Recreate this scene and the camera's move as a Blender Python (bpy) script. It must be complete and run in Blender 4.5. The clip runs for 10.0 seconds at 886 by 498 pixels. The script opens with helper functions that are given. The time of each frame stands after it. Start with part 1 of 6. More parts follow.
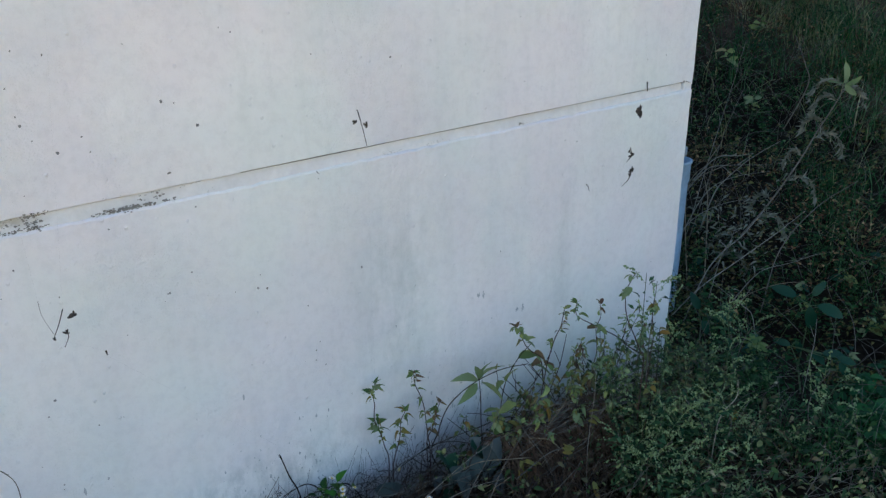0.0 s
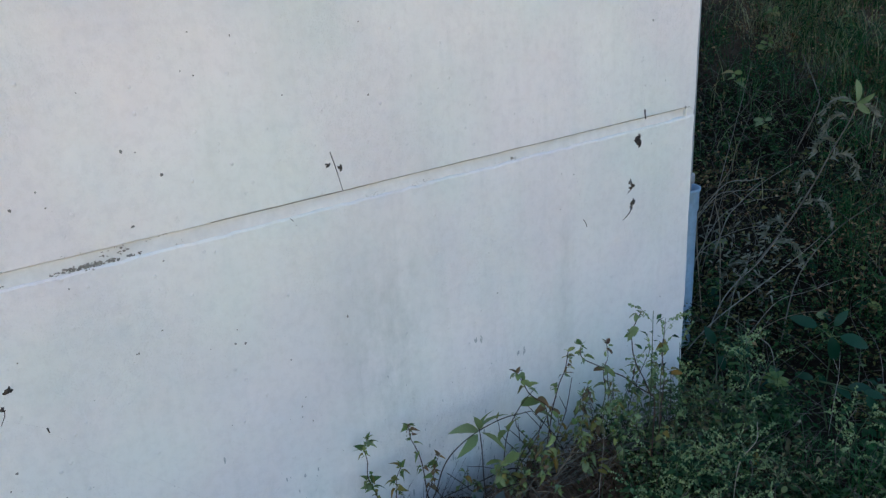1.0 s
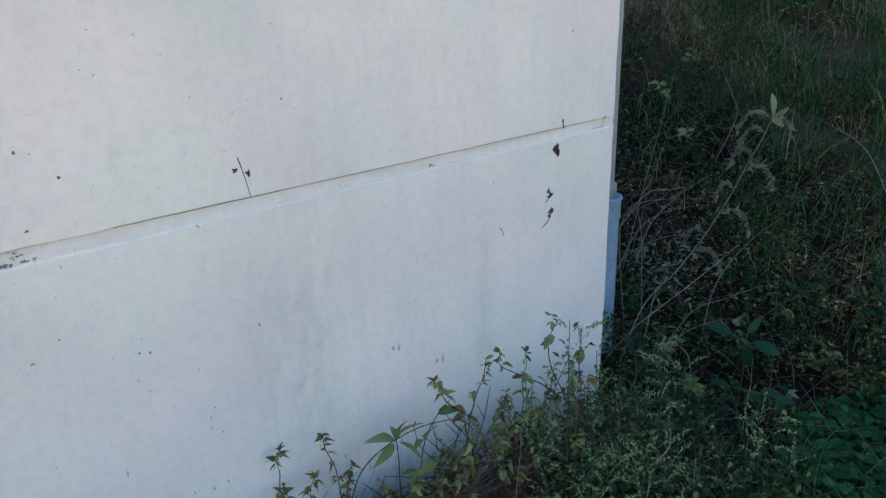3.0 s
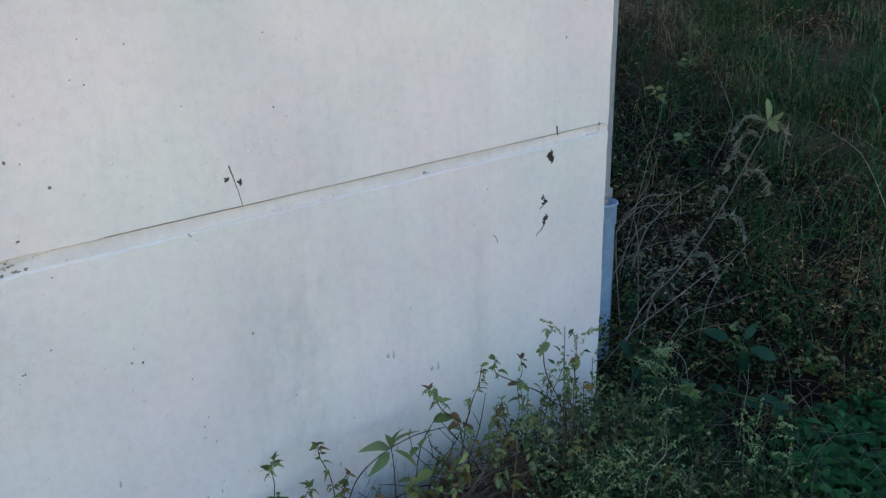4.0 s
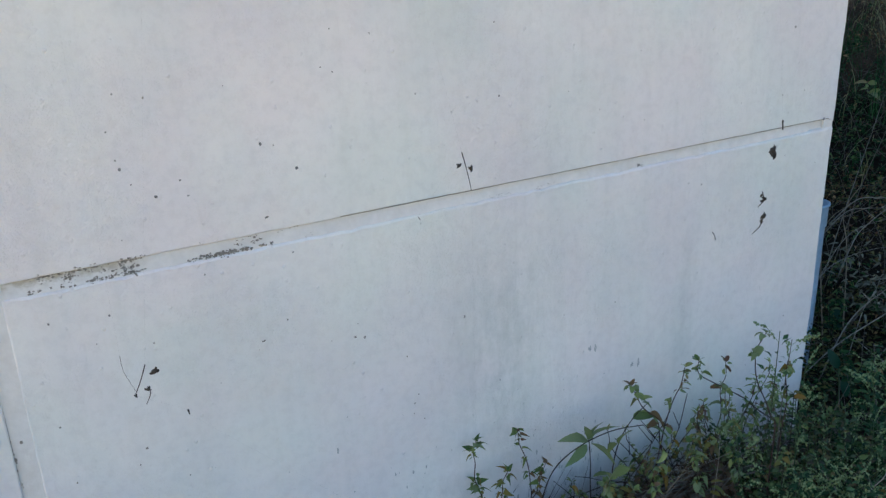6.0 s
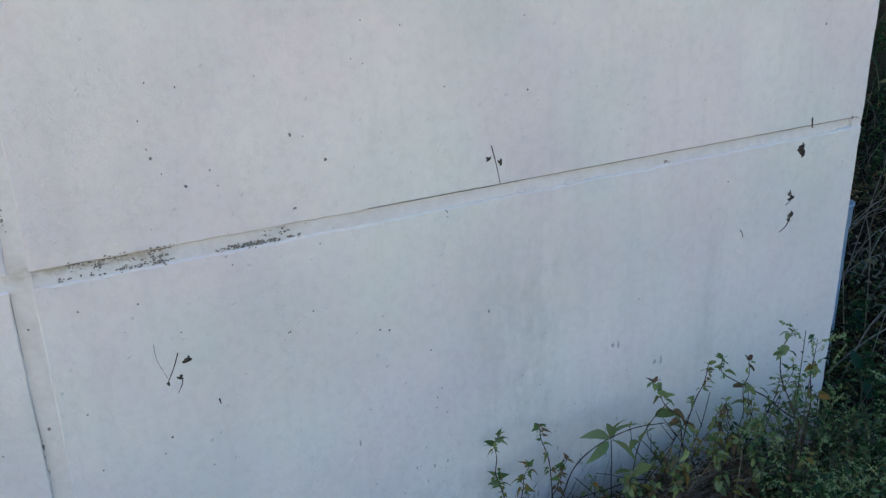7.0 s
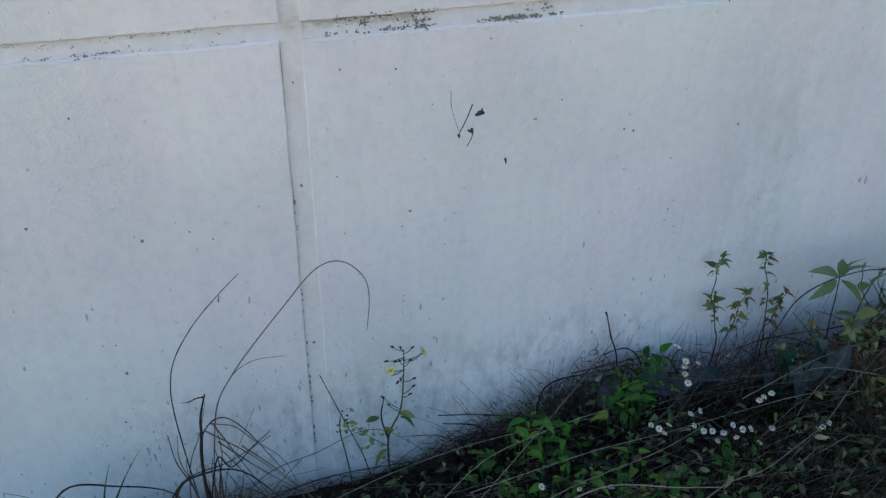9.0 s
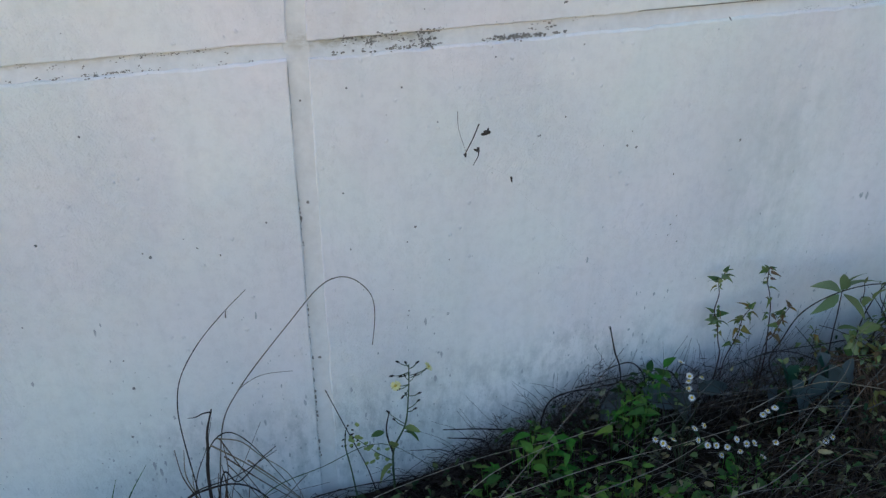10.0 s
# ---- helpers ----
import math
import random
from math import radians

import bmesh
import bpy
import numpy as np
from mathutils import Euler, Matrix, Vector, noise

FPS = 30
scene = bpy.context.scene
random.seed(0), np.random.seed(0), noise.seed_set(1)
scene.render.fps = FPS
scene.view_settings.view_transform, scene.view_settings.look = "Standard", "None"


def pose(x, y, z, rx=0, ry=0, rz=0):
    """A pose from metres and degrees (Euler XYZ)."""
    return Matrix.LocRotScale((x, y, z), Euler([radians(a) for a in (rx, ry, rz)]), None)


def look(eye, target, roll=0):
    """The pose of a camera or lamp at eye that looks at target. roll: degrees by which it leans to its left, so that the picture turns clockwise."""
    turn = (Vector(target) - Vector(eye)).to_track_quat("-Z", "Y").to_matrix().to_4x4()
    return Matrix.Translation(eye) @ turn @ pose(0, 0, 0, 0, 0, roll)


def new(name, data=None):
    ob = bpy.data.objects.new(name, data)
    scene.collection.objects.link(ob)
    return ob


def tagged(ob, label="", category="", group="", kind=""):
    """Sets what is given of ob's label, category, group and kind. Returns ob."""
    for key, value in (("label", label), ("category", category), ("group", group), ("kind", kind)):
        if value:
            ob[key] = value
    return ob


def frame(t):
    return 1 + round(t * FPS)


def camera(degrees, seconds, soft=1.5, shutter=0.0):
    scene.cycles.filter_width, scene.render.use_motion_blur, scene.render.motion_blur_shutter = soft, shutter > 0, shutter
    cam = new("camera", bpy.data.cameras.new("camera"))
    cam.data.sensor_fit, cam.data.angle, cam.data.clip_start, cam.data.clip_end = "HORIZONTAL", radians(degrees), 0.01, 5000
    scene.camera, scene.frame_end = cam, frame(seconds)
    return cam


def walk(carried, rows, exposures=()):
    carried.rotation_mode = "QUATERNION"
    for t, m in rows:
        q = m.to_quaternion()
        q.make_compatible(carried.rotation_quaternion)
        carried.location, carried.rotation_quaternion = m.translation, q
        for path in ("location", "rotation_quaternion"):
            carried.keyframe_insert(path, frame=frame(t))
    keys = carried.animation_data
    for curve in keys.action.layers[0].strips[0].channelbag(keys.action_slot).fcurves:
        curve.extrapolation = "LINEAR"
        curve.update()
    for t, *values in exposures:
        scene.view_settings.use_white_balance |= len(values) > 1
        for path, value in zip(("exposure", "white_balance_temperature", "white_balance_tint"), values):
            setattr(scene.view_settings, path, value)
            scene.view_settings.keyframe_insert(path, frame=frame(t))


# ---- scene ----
cam = camera(57.3, 10.0, soft=1.35)
PATH = [
    (0, (0.176, 0.082, 1.26), (1.217, 1.597, 0.471), -1.0),
    (0.5, (0.253, 0.126, 1.236), (1.274, 1.663, 0.466), -2.0),
    (1, (0.286, 0.132, 1.245), (1.306, 1.696, 0.528), -3.5),
    (1.5, (0.306, 0.128, 1.246), (1.369, 1.636, 0.473), -2.4),
    (2, (0.321, 0.116, 1.244), (1.456, 1.588, 0.506), -1.3),
    (3.5, (0.34, 0.12, 1.248), (1.484, 1.598, 0.538), -1.4),
    (4, (0.346, 0.117, 1.25), (1.495, 1.596, 0.545), -1.6),
    (4.5, (0.343, 0.116, 1.251), (1.481, 1.605, 0.552), -2.0),
    (5, (0.334, 0.116, 1.251), (1.45, 1.621, 0.55), -2.1),
    (5.5, (0.301, 0.13, 1.245), (1.326, 1.7, 0.551), -2.7),
    (6, (0.244, 0.172, 1.251), (1.067, 1.851, 0.543), -2.9),
    (6.2, (0.229, 0.183, 1.25), (1.029, 1.872, 0.536), -2.9),
    (7.5, (0.211, 0.191, 1.242), (0.993, 1.883, 0.518), -1.7),
    (8, (0.158, 0.218, 1.201), (0.789, 1.896, 0.314), -1.4),
    (8.5, (0.063, 0.25, 1.154), (0.522, 1.91, 0.137), -0.6),
    (9, (0.033, 0.265, 1.139), (0.466, 1.914, 0.093), -0.7),
    (9.5, (0.033, 0.268, 1.139), (0.479, 1.914, 0.095), -1.0),
    (10, (0.025, 0.261, 1.152), (0.459, 1.924, 0.13), -0.8),
]
walk(cam, [(t, look(eye, target, roll)) for t, eye, target, roll in PATH],
     exposures=[(0, 2.12, 6000, 1.5), (2, 2.12, 5970, 1.8), (4, 2.13, 6070, 2.4), (6, 2.03, 5950, 2.4), (7.5, 1.81, 5800, 2.8), (8, 1.73, 5760, 2.0), (8.5, 1.75, 5780, 2.1), (9, 1.91, 5820, 2.3), (10, 1.98, 5920, 2.3)])

# ---- world, sun, exposure ----
world = bpy.data.worlds.new("sky")
scene.world = world
world.use_nodes = True
wn = world.node_tree
sky = wn.nodes.new("ShaderNodeTexSky")
sky.sky_type = "NISHITA"
sky.sun_disc = False
sky.sun_elevation = radians(42)
sky.sun_rotation = radians(-75.5)
wn.links.new(sky.outputs[0], wn.nodes["Background"].inputs[0])
wn.nodes["Background"].inputs[1].default_value = 0.06

sun_data = bpy.data.lights.new("sun", "SUN")
sun_data.energy, sun_data.angle, sun_data.color = 4.8, radians(0.5), (1.0, 0.94, 0.85)
sun = new("sun", sun_data)
sun.matrix_world = look((-7.21, 1.86, 6.69), (0, 0, 0))


# ---- materials ----
def nodes_of(name):
    m = bpy.data.materials.new(name)
    m.use_nodes = True
    return m, m.node_tree.nodes, m.node_tree.links, m.node_tree.nodes["Principled BSDF"]


def noise_tex(n, l, scale, detail=4, rough=0.55, vec=None):
    t = n.new("ShaderNodeTexNoise")
    t.inputs["Scale"].default_value, t.inputs["Detail"].default_value, t.inputs["Roughness"].default_value = scale, detail, rough
    if vec is not None:
        l.new(vec, t.inputs["Vector"])
    return t.outputs["Fac"]


def ramp(n, l, fac, stops):
    r = n.new("ShaderNodeValToRGB")
    e = r.color_ramp.elements
    e[0].position, e[0].color = stops[0][0], (*stops[0][1], 1)
    e[1].position, e[1].color = stops[-1][0], (*stops[-1][1], 1)
    for p, c in stops[1:-1]:
        k = e.new(p)
        k.color = (*c, 1)
    l.new(fac, r.inputs["Fac"])
    return r.outputs["Color"]


def grey(v):
    return (v, v, v)


def mix(n, l, fac, a, b, kind="MIX"):
    m = n.new("ShaderNodeMix")
    m.data_type, m.blend_type = "RGBA", kind
    for sock, v in ((m.inputs[0], fac), (m.inputs[6], a), (m.inputs[7], b)):
        if isinstance(v, (int, float)):
            sock.default_value = v
        elif isinstance(v, tuple):
            sock.default_value = (*v, 1)
        else:
            l.new(v, sock)
    return m.outputs[2]


def calc(n, l, op, a, b=0.0, c=0.0):
    m = n.new("ShaderNodeMath")
    m.operation, m.use_clamp = op, False
    for sock, v in zip(m.inputs, (a, b, c)):
        if isinstance(v, (int, float)):
            sock.default_value = v
        else:
            l.new(v, sock)
    return m.outputs[0]


def stretched(n, l, vec, s):
    m = n.new("ShaderNodeMapping")
    m.inputs["Scale"].default_value = s
    l.new(vec, m.inputs["Vector"])
    return m.outputs[0]


def bump(n, l, height, strength, distance, base=None):
    b = n.new("ShaderNodeBump")
    b.inputs["Strength"].default_value, b.inputs["Distance"].default_value = strength, distance
    l.new(height, b.inputs["Height"])
    if base is not None:
        l.new(base, b.inputs["Normal"])
    return b.outputs[0]


def soft_band(n, l, v, lo, hi, edge):
    """1 between lo and hi, 0 outside, with soft edges."""
    a = n.new("ShaderNodeMapRange")
    a.interpolation_type = "SMOOTHSTEP"
    a.inputs[1].default_value, a.inputs[2].default_value = lo - edge, lo + edge
    l.new(v, a.inputs[0])
    b = n.new("ShaderNodeMapRange")
    b.interpolation_type = "SMOOTHSTEP"
    b.inputs[1].default_value, b.inputs[2].default_value, b.inputs[3].default_value, b.inputs[4].default_value = hi - edge, hi + edge, 1, 0
    l.new(v, b.inputs[0])
    return calc(n, l, "MULTIPLY", a.outputs[0], b.outputs[0])


def wall_paint():
    m, n, l, p = nodes_of("white_wall_paint")
    co = n.new("ShaderNodeTexCoord").outputs["Object"]
    sep = n.new("ShaderNodeSeparateXYZ")
    l.new(co, sep.inputs[0])
    x, z = sep.outputs[0], sep.outputs[2]
    cloud = noise_tex(n, l, 2.2, 5, 0.6, co)
    col = ramp(n, l, cloud, [(0.32, (0.735, 0.75, 0.76)), (0.5, (0.80, 0.802, 0.80)), (0.68, (0.86, 0.855, 0.845))])
    # rain streaks: tall thin noise, faintly green grey
    st = noise_tex(n, l, 1.0, 5, 0.6, stretched(n, l, co, (22, 22, 1.4)))
    streak = ramp(n, l, st, [(0.52, grey(0)), (0.75, grey(1))])
    col = mix(n, l, calc(n, l, "MULTIPLY", streak, 0.15), col, (0.55, 0.60, 0.56))
    # the green-grey run below the joint
    st2 = noise_tex(n, l, 1.0, 6, 0.65, stretched(n, l, co, (11, 11, 2.6)))
    blot = noise_tex(n, l, 34, 5, 0.65, stretched(n, l, co, (1.0, 1.0, 0.55)))
    st2 = mix(n, l, 0.5, st2, blot)
    run = calc(n, l, "MULTIPLY", soft_band(n, l, x, 0.94, 1.10, 0.12), soft_band(n, l, z, 0.20, 0.66, 0.20))
    run = calc(n, l, "MULTIPLY", run, ramp(n, l, st2, [(0.40, grey(0.1)), (0.62, grey(1))]))
    col = mix(n, l, calc(n, l, "MULTIPLY", run, 0.58), col, (0.42, 0.48, 0.45))
    run3 = calc(n, l, "MULTIPLY", soft_band(n, l, x, 1.50, 1.55, 0.02), soft_band(n, l, z, 0.25, 0.62, 0.10))
    run3 = calc(n, l, "MULTIPLY", run3, ramp(n, l, st2, [(0.40, grey(0)), (0.60, grey(1))]))
    col = mix(n, l, calc(n, l, "MULTIPLY", run3, 0.26), col, (0.45, 0.48, 0.46))
    tint = noise_tex(n, l, 3.1, 3, 0.5, stretched(n, l, co, (1.0, 1.0, 0.8)))
    col = mix(n, l, 1.0, col, ramp(n, l, tint, [(0.36, (0.962, 1.0, 0.978)), (0.5, (1.0, 1.0, 1.0)), (0.64, (1.0, 0.966, 0.988))]), "MULTIPLY")
    flake = noise_tex(n, l, 46, 5, 0.7, co)
    col = mix(n, l, 0.5, col, ramp(n, l, flake, [(0.38, grey(0.90)), (0.54, grey(1.0))]), "MULTIPLY")
    # ragged blotches climbing from the foot: splashed dirt with painted blue-grey shade
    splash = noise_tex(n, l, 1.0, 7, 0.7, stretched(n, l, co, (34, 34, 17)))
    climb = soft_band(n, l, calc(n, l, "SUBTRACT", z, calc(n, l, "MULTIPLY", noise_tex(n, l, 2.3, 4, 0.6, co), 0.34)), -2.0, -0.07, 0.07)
    foot_grime_shade = calc(n, l, "MULTIPLY", climb, ramp(n, l, splash, [(0.44, grey(0.0)), (0.62, grey(1.0))]))
    foot_grime_shade = calc(n, l, "MULTIPLY", foot_grime_shade, soft_band(n, l, x, -0.25, 1.35, 0.25))
    col = mix(n, l, calc(n, l, "MULTIPLY", foot_grime_shade, 0.42), col, (0.26, 0.31, 0.31))
    # fine speckle of dirt
    sp = noise_tex(n, l, 190, 2, 0.5, co)
    patch = noise_tex(n, l, 7, 3, 0.6, co)
    speck = calc(n, l, "MULTIPLY", ramp(n, l, sp, [(0.70, grey(0)), (0.76, grey(1))]), ramp(n, l, patch, [(0.45, grey(0)), (0.7, grey(1))]))
    col = mix(n, l, calc(n, l, "MULTIPLY", speck, 0.45), col, (0.30, 0.31, 0.30))
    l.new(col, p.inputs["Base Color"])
    p.inputs["Roughness"].default_value = 0.72
    p.inputs["Specular IOR Level"].default_value = 0.35
    # sprayed coat: soft lumps, finer grain, a few blisters
    lump = noise_tex(n, l, 70, 5, 0.62, co)
    grain = noise_tex(n, l, 240, 3, 0.6, co)
    where = ramp(n, l, noise_tex(n, l, 3.5, 4, 0.6, co), [(0.38, grey(0.28)), (0.60, grey(1.0))])
    wave = noise_tex(n, l, 9, 3, 0.5, stretched(n, l, co, (1.6, 1, 0.5)))
    v = n.new("ShaderNodeTexVoronoi")
    v.inputs["Scale"].default_value = 55
    l.new(co, v.inputs["Vector"])
    pick = n.new("ShaderNodeSeparateColor")
    l.new(v.outputs["Color"], pick.inputs[0])
    sparse = ramp(n, l, pick.outputs[0], [(0.80, grey(0)), (0.84, grey(1))])
    pimple = calc(n, l, "MULTIPLY", ramp(n, l, v.outputs["Distance"], [(0.04, grey(1)), (0.22, grey(0))]), sparse)
    h = calc(n, l, "MULTIPLY", calc(n, l, "ADD", lump, calc(n, l, "MULTIPLY", grain, 0.4)), where)
    h = calc(n, l, "ADD", h, calc(n, l, "MULTIPLY", pimple, 0.35))
    nn = bump(n, l, wave, 0.5, 0.016)
    l.new(bump(n, l, h, 1.0, 0.0043, nn), p.inputs["Normal"])
    return m


def joint_paint():
    m, n, l, p = nodes_of("joint_sealant")
    co = n.new("ShaderNodeTexCoord").outputs["Object"]
    a = noise_tex(n, l, 60, 4, 0.6, co)
    stain = noise_tex(n, l, 9, 5, 0.65, co)
    col = ramp(n, l, a, [(0.3, (0.70, 0.70, 0.695)), (0.7, (0.79, 0.788, 0.782))])
    col = mix(n, l, calc(n, l, "MULTIPLY", ramp(n, l, stain, [(0.48, grey(0)), (0.68, grey(1))]), 0.28), col, (0.56, 0.53, 0.48))
    sep = n.new("ShaderNodeSeparateXYZ")
    l.new(co, sep.inputs[0])
    ooze = noise_tex(n, l, 1.0, 6, 0.7, stretched(n, l, co, (38, 38, 70)))
    where = calc(n, l, "MULTIPLY", soft_band(n, l, sep.outputs[0], 0.13, 0.33, 0.05), soft_band(n, l, sep.outputs[2], 0.778, 0.81, 0.009))
    col = mix(n, l, calc(n, l, "MULTIPLY", calc(n, l, "MULTIPLY", where, ramp(n, l, ooze, [(0.42, grey(0.1)), (0.60, grey(1))])), 0.62), col, (0.30, 0.27, 0.17))
    old = calc(n, l, "MULTIPLY", soft_band(n, l, sep.outputs[0], -1.5, 0.35, 0.1), soft_band(n, l, sep.outputs[2], 0.786, 0.81, 0.007))
    col = mix(n, l, calc(n, l, "MULTIPLY", calc(n, l, "MULTIPLY", old, ramp(n, l, ooze, [(0.50, grey(0.0)), (0.68, grey(1))])), 0.30), col, (0.42, 0.36, 0.25))
    l.new(col, p.inputs["Base Color"])
    p.inputs["Roughness"].default_value = 0.75
    l.new(bump(n, l, a, 0.6, 0.003), p.inputs["Normal"])
    return m


def plain(name, a, b, scale=30, rough=0.8, relief=0.4, dist=0.002, spec=0.3):
    m, n, l, p = nodes_of(name)
    co = n.new("ShaderNodeTexCoord").outputs["Object"]
    f = noise_tex(n, l, scale, 5, 0.6, co)
    g = noise_tex(n, l, scale * 6, 3, 0.6, co)
    col = ramp(n, l, f, [(0.3, a), (0.7, b)])
    col = mix(n, l, 0.35, col, ramp(n, l, g, [(0.3, grey(0.35)), (0.7, grey(1.0))]), "MULTIPLY")
    l.new(col, p.inputs["Base Color"])
    p.inputs["Roughness"].default_value = rough
    p.inputs["Specular IOR Level"].default_value = spec
    l.new(bump(n, l, g, relief, dist), p.inputs["Normal"])
    return m


def soil():
    """Litter under weeds, darkened for shade; unseen pale yard earth added for bounce light."""
    m, n, l, p = nodes_of("soil")
    co = n.new("ShaderNodeTexCoord").outputs["Object"]
    sep = n.new("ShaderNodeSeparateXYZ")
    l.new(co, sep.inputs[0])
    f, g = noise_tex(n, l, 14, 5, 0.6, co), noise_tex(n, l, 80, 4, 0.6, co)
    # near black, so the shade between the weeds sits in the soil colour
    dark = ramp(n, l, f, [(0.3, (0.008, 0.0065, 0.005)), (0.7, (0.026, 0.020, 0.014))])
    # bare earth, paled on the upper bank to stand for more open sky
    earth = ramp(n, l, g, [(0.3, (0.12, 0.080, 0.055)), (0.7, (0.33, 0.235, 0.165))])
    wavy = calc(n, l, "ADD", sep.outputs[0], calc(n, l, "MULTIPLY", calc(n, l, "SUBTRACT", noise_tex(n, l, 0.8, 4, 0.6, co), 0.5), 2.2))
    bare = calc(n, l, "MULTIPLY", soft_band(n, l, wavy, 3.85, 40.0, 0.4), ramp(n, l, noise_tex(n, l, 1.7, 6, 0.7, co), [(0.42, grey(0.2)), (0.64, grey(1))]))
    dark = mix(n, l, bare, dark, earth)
    # pale warm ground out of view, laid to throw sunlight back onto the wall
    pale = ramp(n, l, g, [(0.3, (0.50, 0.335, 0.18)), (0.7, (0.66, 0.46, 0.26))])
    edge = calc(n, l, "ADD", sep.outputs[1], calc(n, l, "MULTIPLY", noise_tex(n, l, 0.9, 6, 0.65, co), 0.9))
    edge = calc(n, l, "ADD", edge, calc(n, l, "MULTIPLY", calc(n, l, "MAXIMUM", calc(n, l, "SUBTRACT", sep.outputs[0], 0.0), 0.0), 1.1))
    bounce_side = soft_band(n, l, edge, -90, -0.15, 0.2)
    l.new(mix(n, l, bounce_side, dark, pale), p.inputs["Base Color"])
    p.inputs["Roughness"].default_value = 0.95
    p.inputs["Specular IOR Level"].default_value = 0.08
    l.new(bump(n, l, g, 0.9, 0.02), p.inputs["Normal"])
    return m


def foliage(name, cols, rough=0.55, through_light=0.25, by_island=True, tone=0.72, skew=1.0, hue=(0.70, 1.06, 1.02)):
    """Leaf material; its tones differ from leaf to leaf."""
    m, n, l, p = nodes_of(name)
    if by_island:
        rnd = n.new("ShaderNodeNewGeometry").outputs["Random Per Island"]
    else:
        rnd = n.new("ShaderNodeObjectInfo").outputs["Random"]
    k = len(cols)
    col = ramp(n, l, rnd, [((i / (k - 1)) ** skew, c) for i, c in enumerate(cols)])
    co = n.new("ShaderNodeTexCoord").outputs["Object"]
    col = mix(n, l, 1.0, col, (tone * hue[0], tone * hue[1], tone * hue[2]), "MULTIPLY")
    mott = noise_tex(n, l, 90, 4, 0.6, co)
    col = mix(n, l, 0.5, col, ramp(n, l, mott, [(0.3, grey(0.45)), (0.65, grey(1.0))]), "MULTIPLY")
    l.new(col, p.inputs["Base Color"])
    p.inputs["Roughness"].default_value = rough
    p.inputs["Specular IOR Level"].default_value = 0.18
    if through_light > 0:
        tr = n.new("ShaderNodeBsdfTranslucent")
        l.new(col, tr.inputs["Color"])
        ms = n.new("ShaderNodeMixShader")
        ms.inputs[0].default_value = through_light
        l.new(p.outputs[0], ms.inputs[1])
        l.new(tr.outputs[0], ms.inputs[2])
        l.new(ms.outputs[0], n["Material Output"].inputs["Surface"])
    return m


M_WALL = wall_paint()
M_JOINT = joint_paint()
M_ROOF = plain("grey_roof_metal", (0.18, 0.18, 0.19), (0.26, 0.26, 0.27), 4, 0.5)
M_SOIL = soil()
M_PIPE = plain("pale_blue_plastic", (0.28, 0.42, 0.58), (0.36, 0.50, 0.66), 9, 0.45, 0.2, 0.001, 0.5)
M_PIPE2 = plain("grey_plastic", (0.28, 0.30, 0.32), (0.38, 0.40, 0.42), 9, 0.5, 0.2, 0.001, 0.5)
M_DARK = plain("dark_scrap", (0.03, 0.027, 0.025), (0.11, 0.095, 0.082), 90, 0.95, 0.6, 0.002, 0.1)
M_MOULD = plain("grey_mould", (0.19, 0.18, 0.16), (0.40, 0.38, 0.35), 150, 0.95, 0.6, 0.002, 0.1)
M_GREYSPOT = plain("grey_grime", (0.42, 0.45, 0.47), (0.60, 0.62, 0.63), 120, 0.95, 0.4, 0.001, 0.1)
M_SPECK = plain("grey_brown_speck", (0.17, 0.17, 0.165), (0.36, 0.355, 0.34), 150, 0.95, 0.4, 0.001, 0.1)
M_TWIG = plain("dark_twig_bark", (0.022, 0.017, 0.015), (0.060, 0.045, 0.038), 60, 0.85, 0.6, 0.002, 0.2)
M_REDSTEM = plain("reddish_stem", (0.045, 0.022, 0.020), (0.080, 0.045, 0.035), 50, 0.7, 0.4, 0.001, 0.3)
M_GREENSTEM = plain("green_stem", (0.050, 0.085, 0.035), (0.085, 0.125, 0.055), 50, 0.6, 0.3, 0.001, 0.3)
M_DEADGRASS = plain("brown_dead_grass", (0.045, 0.032, 0.022), (0.12, 0.088, 0.058), 45, 0.9, 0.5, 0.001, 0.15)
M_STRAW = plain("dry_straw", (0.17, 0.13, 0.085), (0.33, 0.27, 0.19), 45, 0.85, 0.5, 0.001, 0.2)
M_GREYSTRAW = plain("weathered_stalk", (0.11, 0.10, 0.085), (0.22, 0.20, 0.17), 45, 0.9, 0.5, 0.001, 0.2)
M_SILK = plain("silk", (0.5, 0.5, 0.5), (0.6, 0.6, 0.6), 50, 0.5, 0.0)
M_LEAF = foliage("vine_leaf_green", [(0.055, 0.095, 0.030), (0.105, 0.145, 0.045), (0.180, 0.200, 0.070), (0.075, 0.115, 0.042)], by_island=False, tone=1.45, hue=(0.98, 1.02, 0.98))
M_LEAFDULL = foliage("dull_green_leaf", [(0.085, 0.125, 0.060), (0.130, 0.165, 0.085), (0.10, 0.135, 0.075)], by_island=False, tone=1.85, hue=(1.04, 1.02, 0.94))
M_LEAFYEL = foliage("yellowing_leaf", [(0.20, 0.16, 0.04), (0.15, 0.155, 0.045), (0.24, 0.14, 0.035)], by_island=False, tone=1.25, hue=(1.0, 1.0, 1.0))
M_LEAFRED = foliage("reddened_leaf", [(0.13, 0.085, 0.045), (0.17, 0.115, 0.060), (0.10, 0.055, 0.04), (0.13, 0.13, 0.05)], by_island=False, tone=1.25, hue=(1.0, 1.0, 1.0))
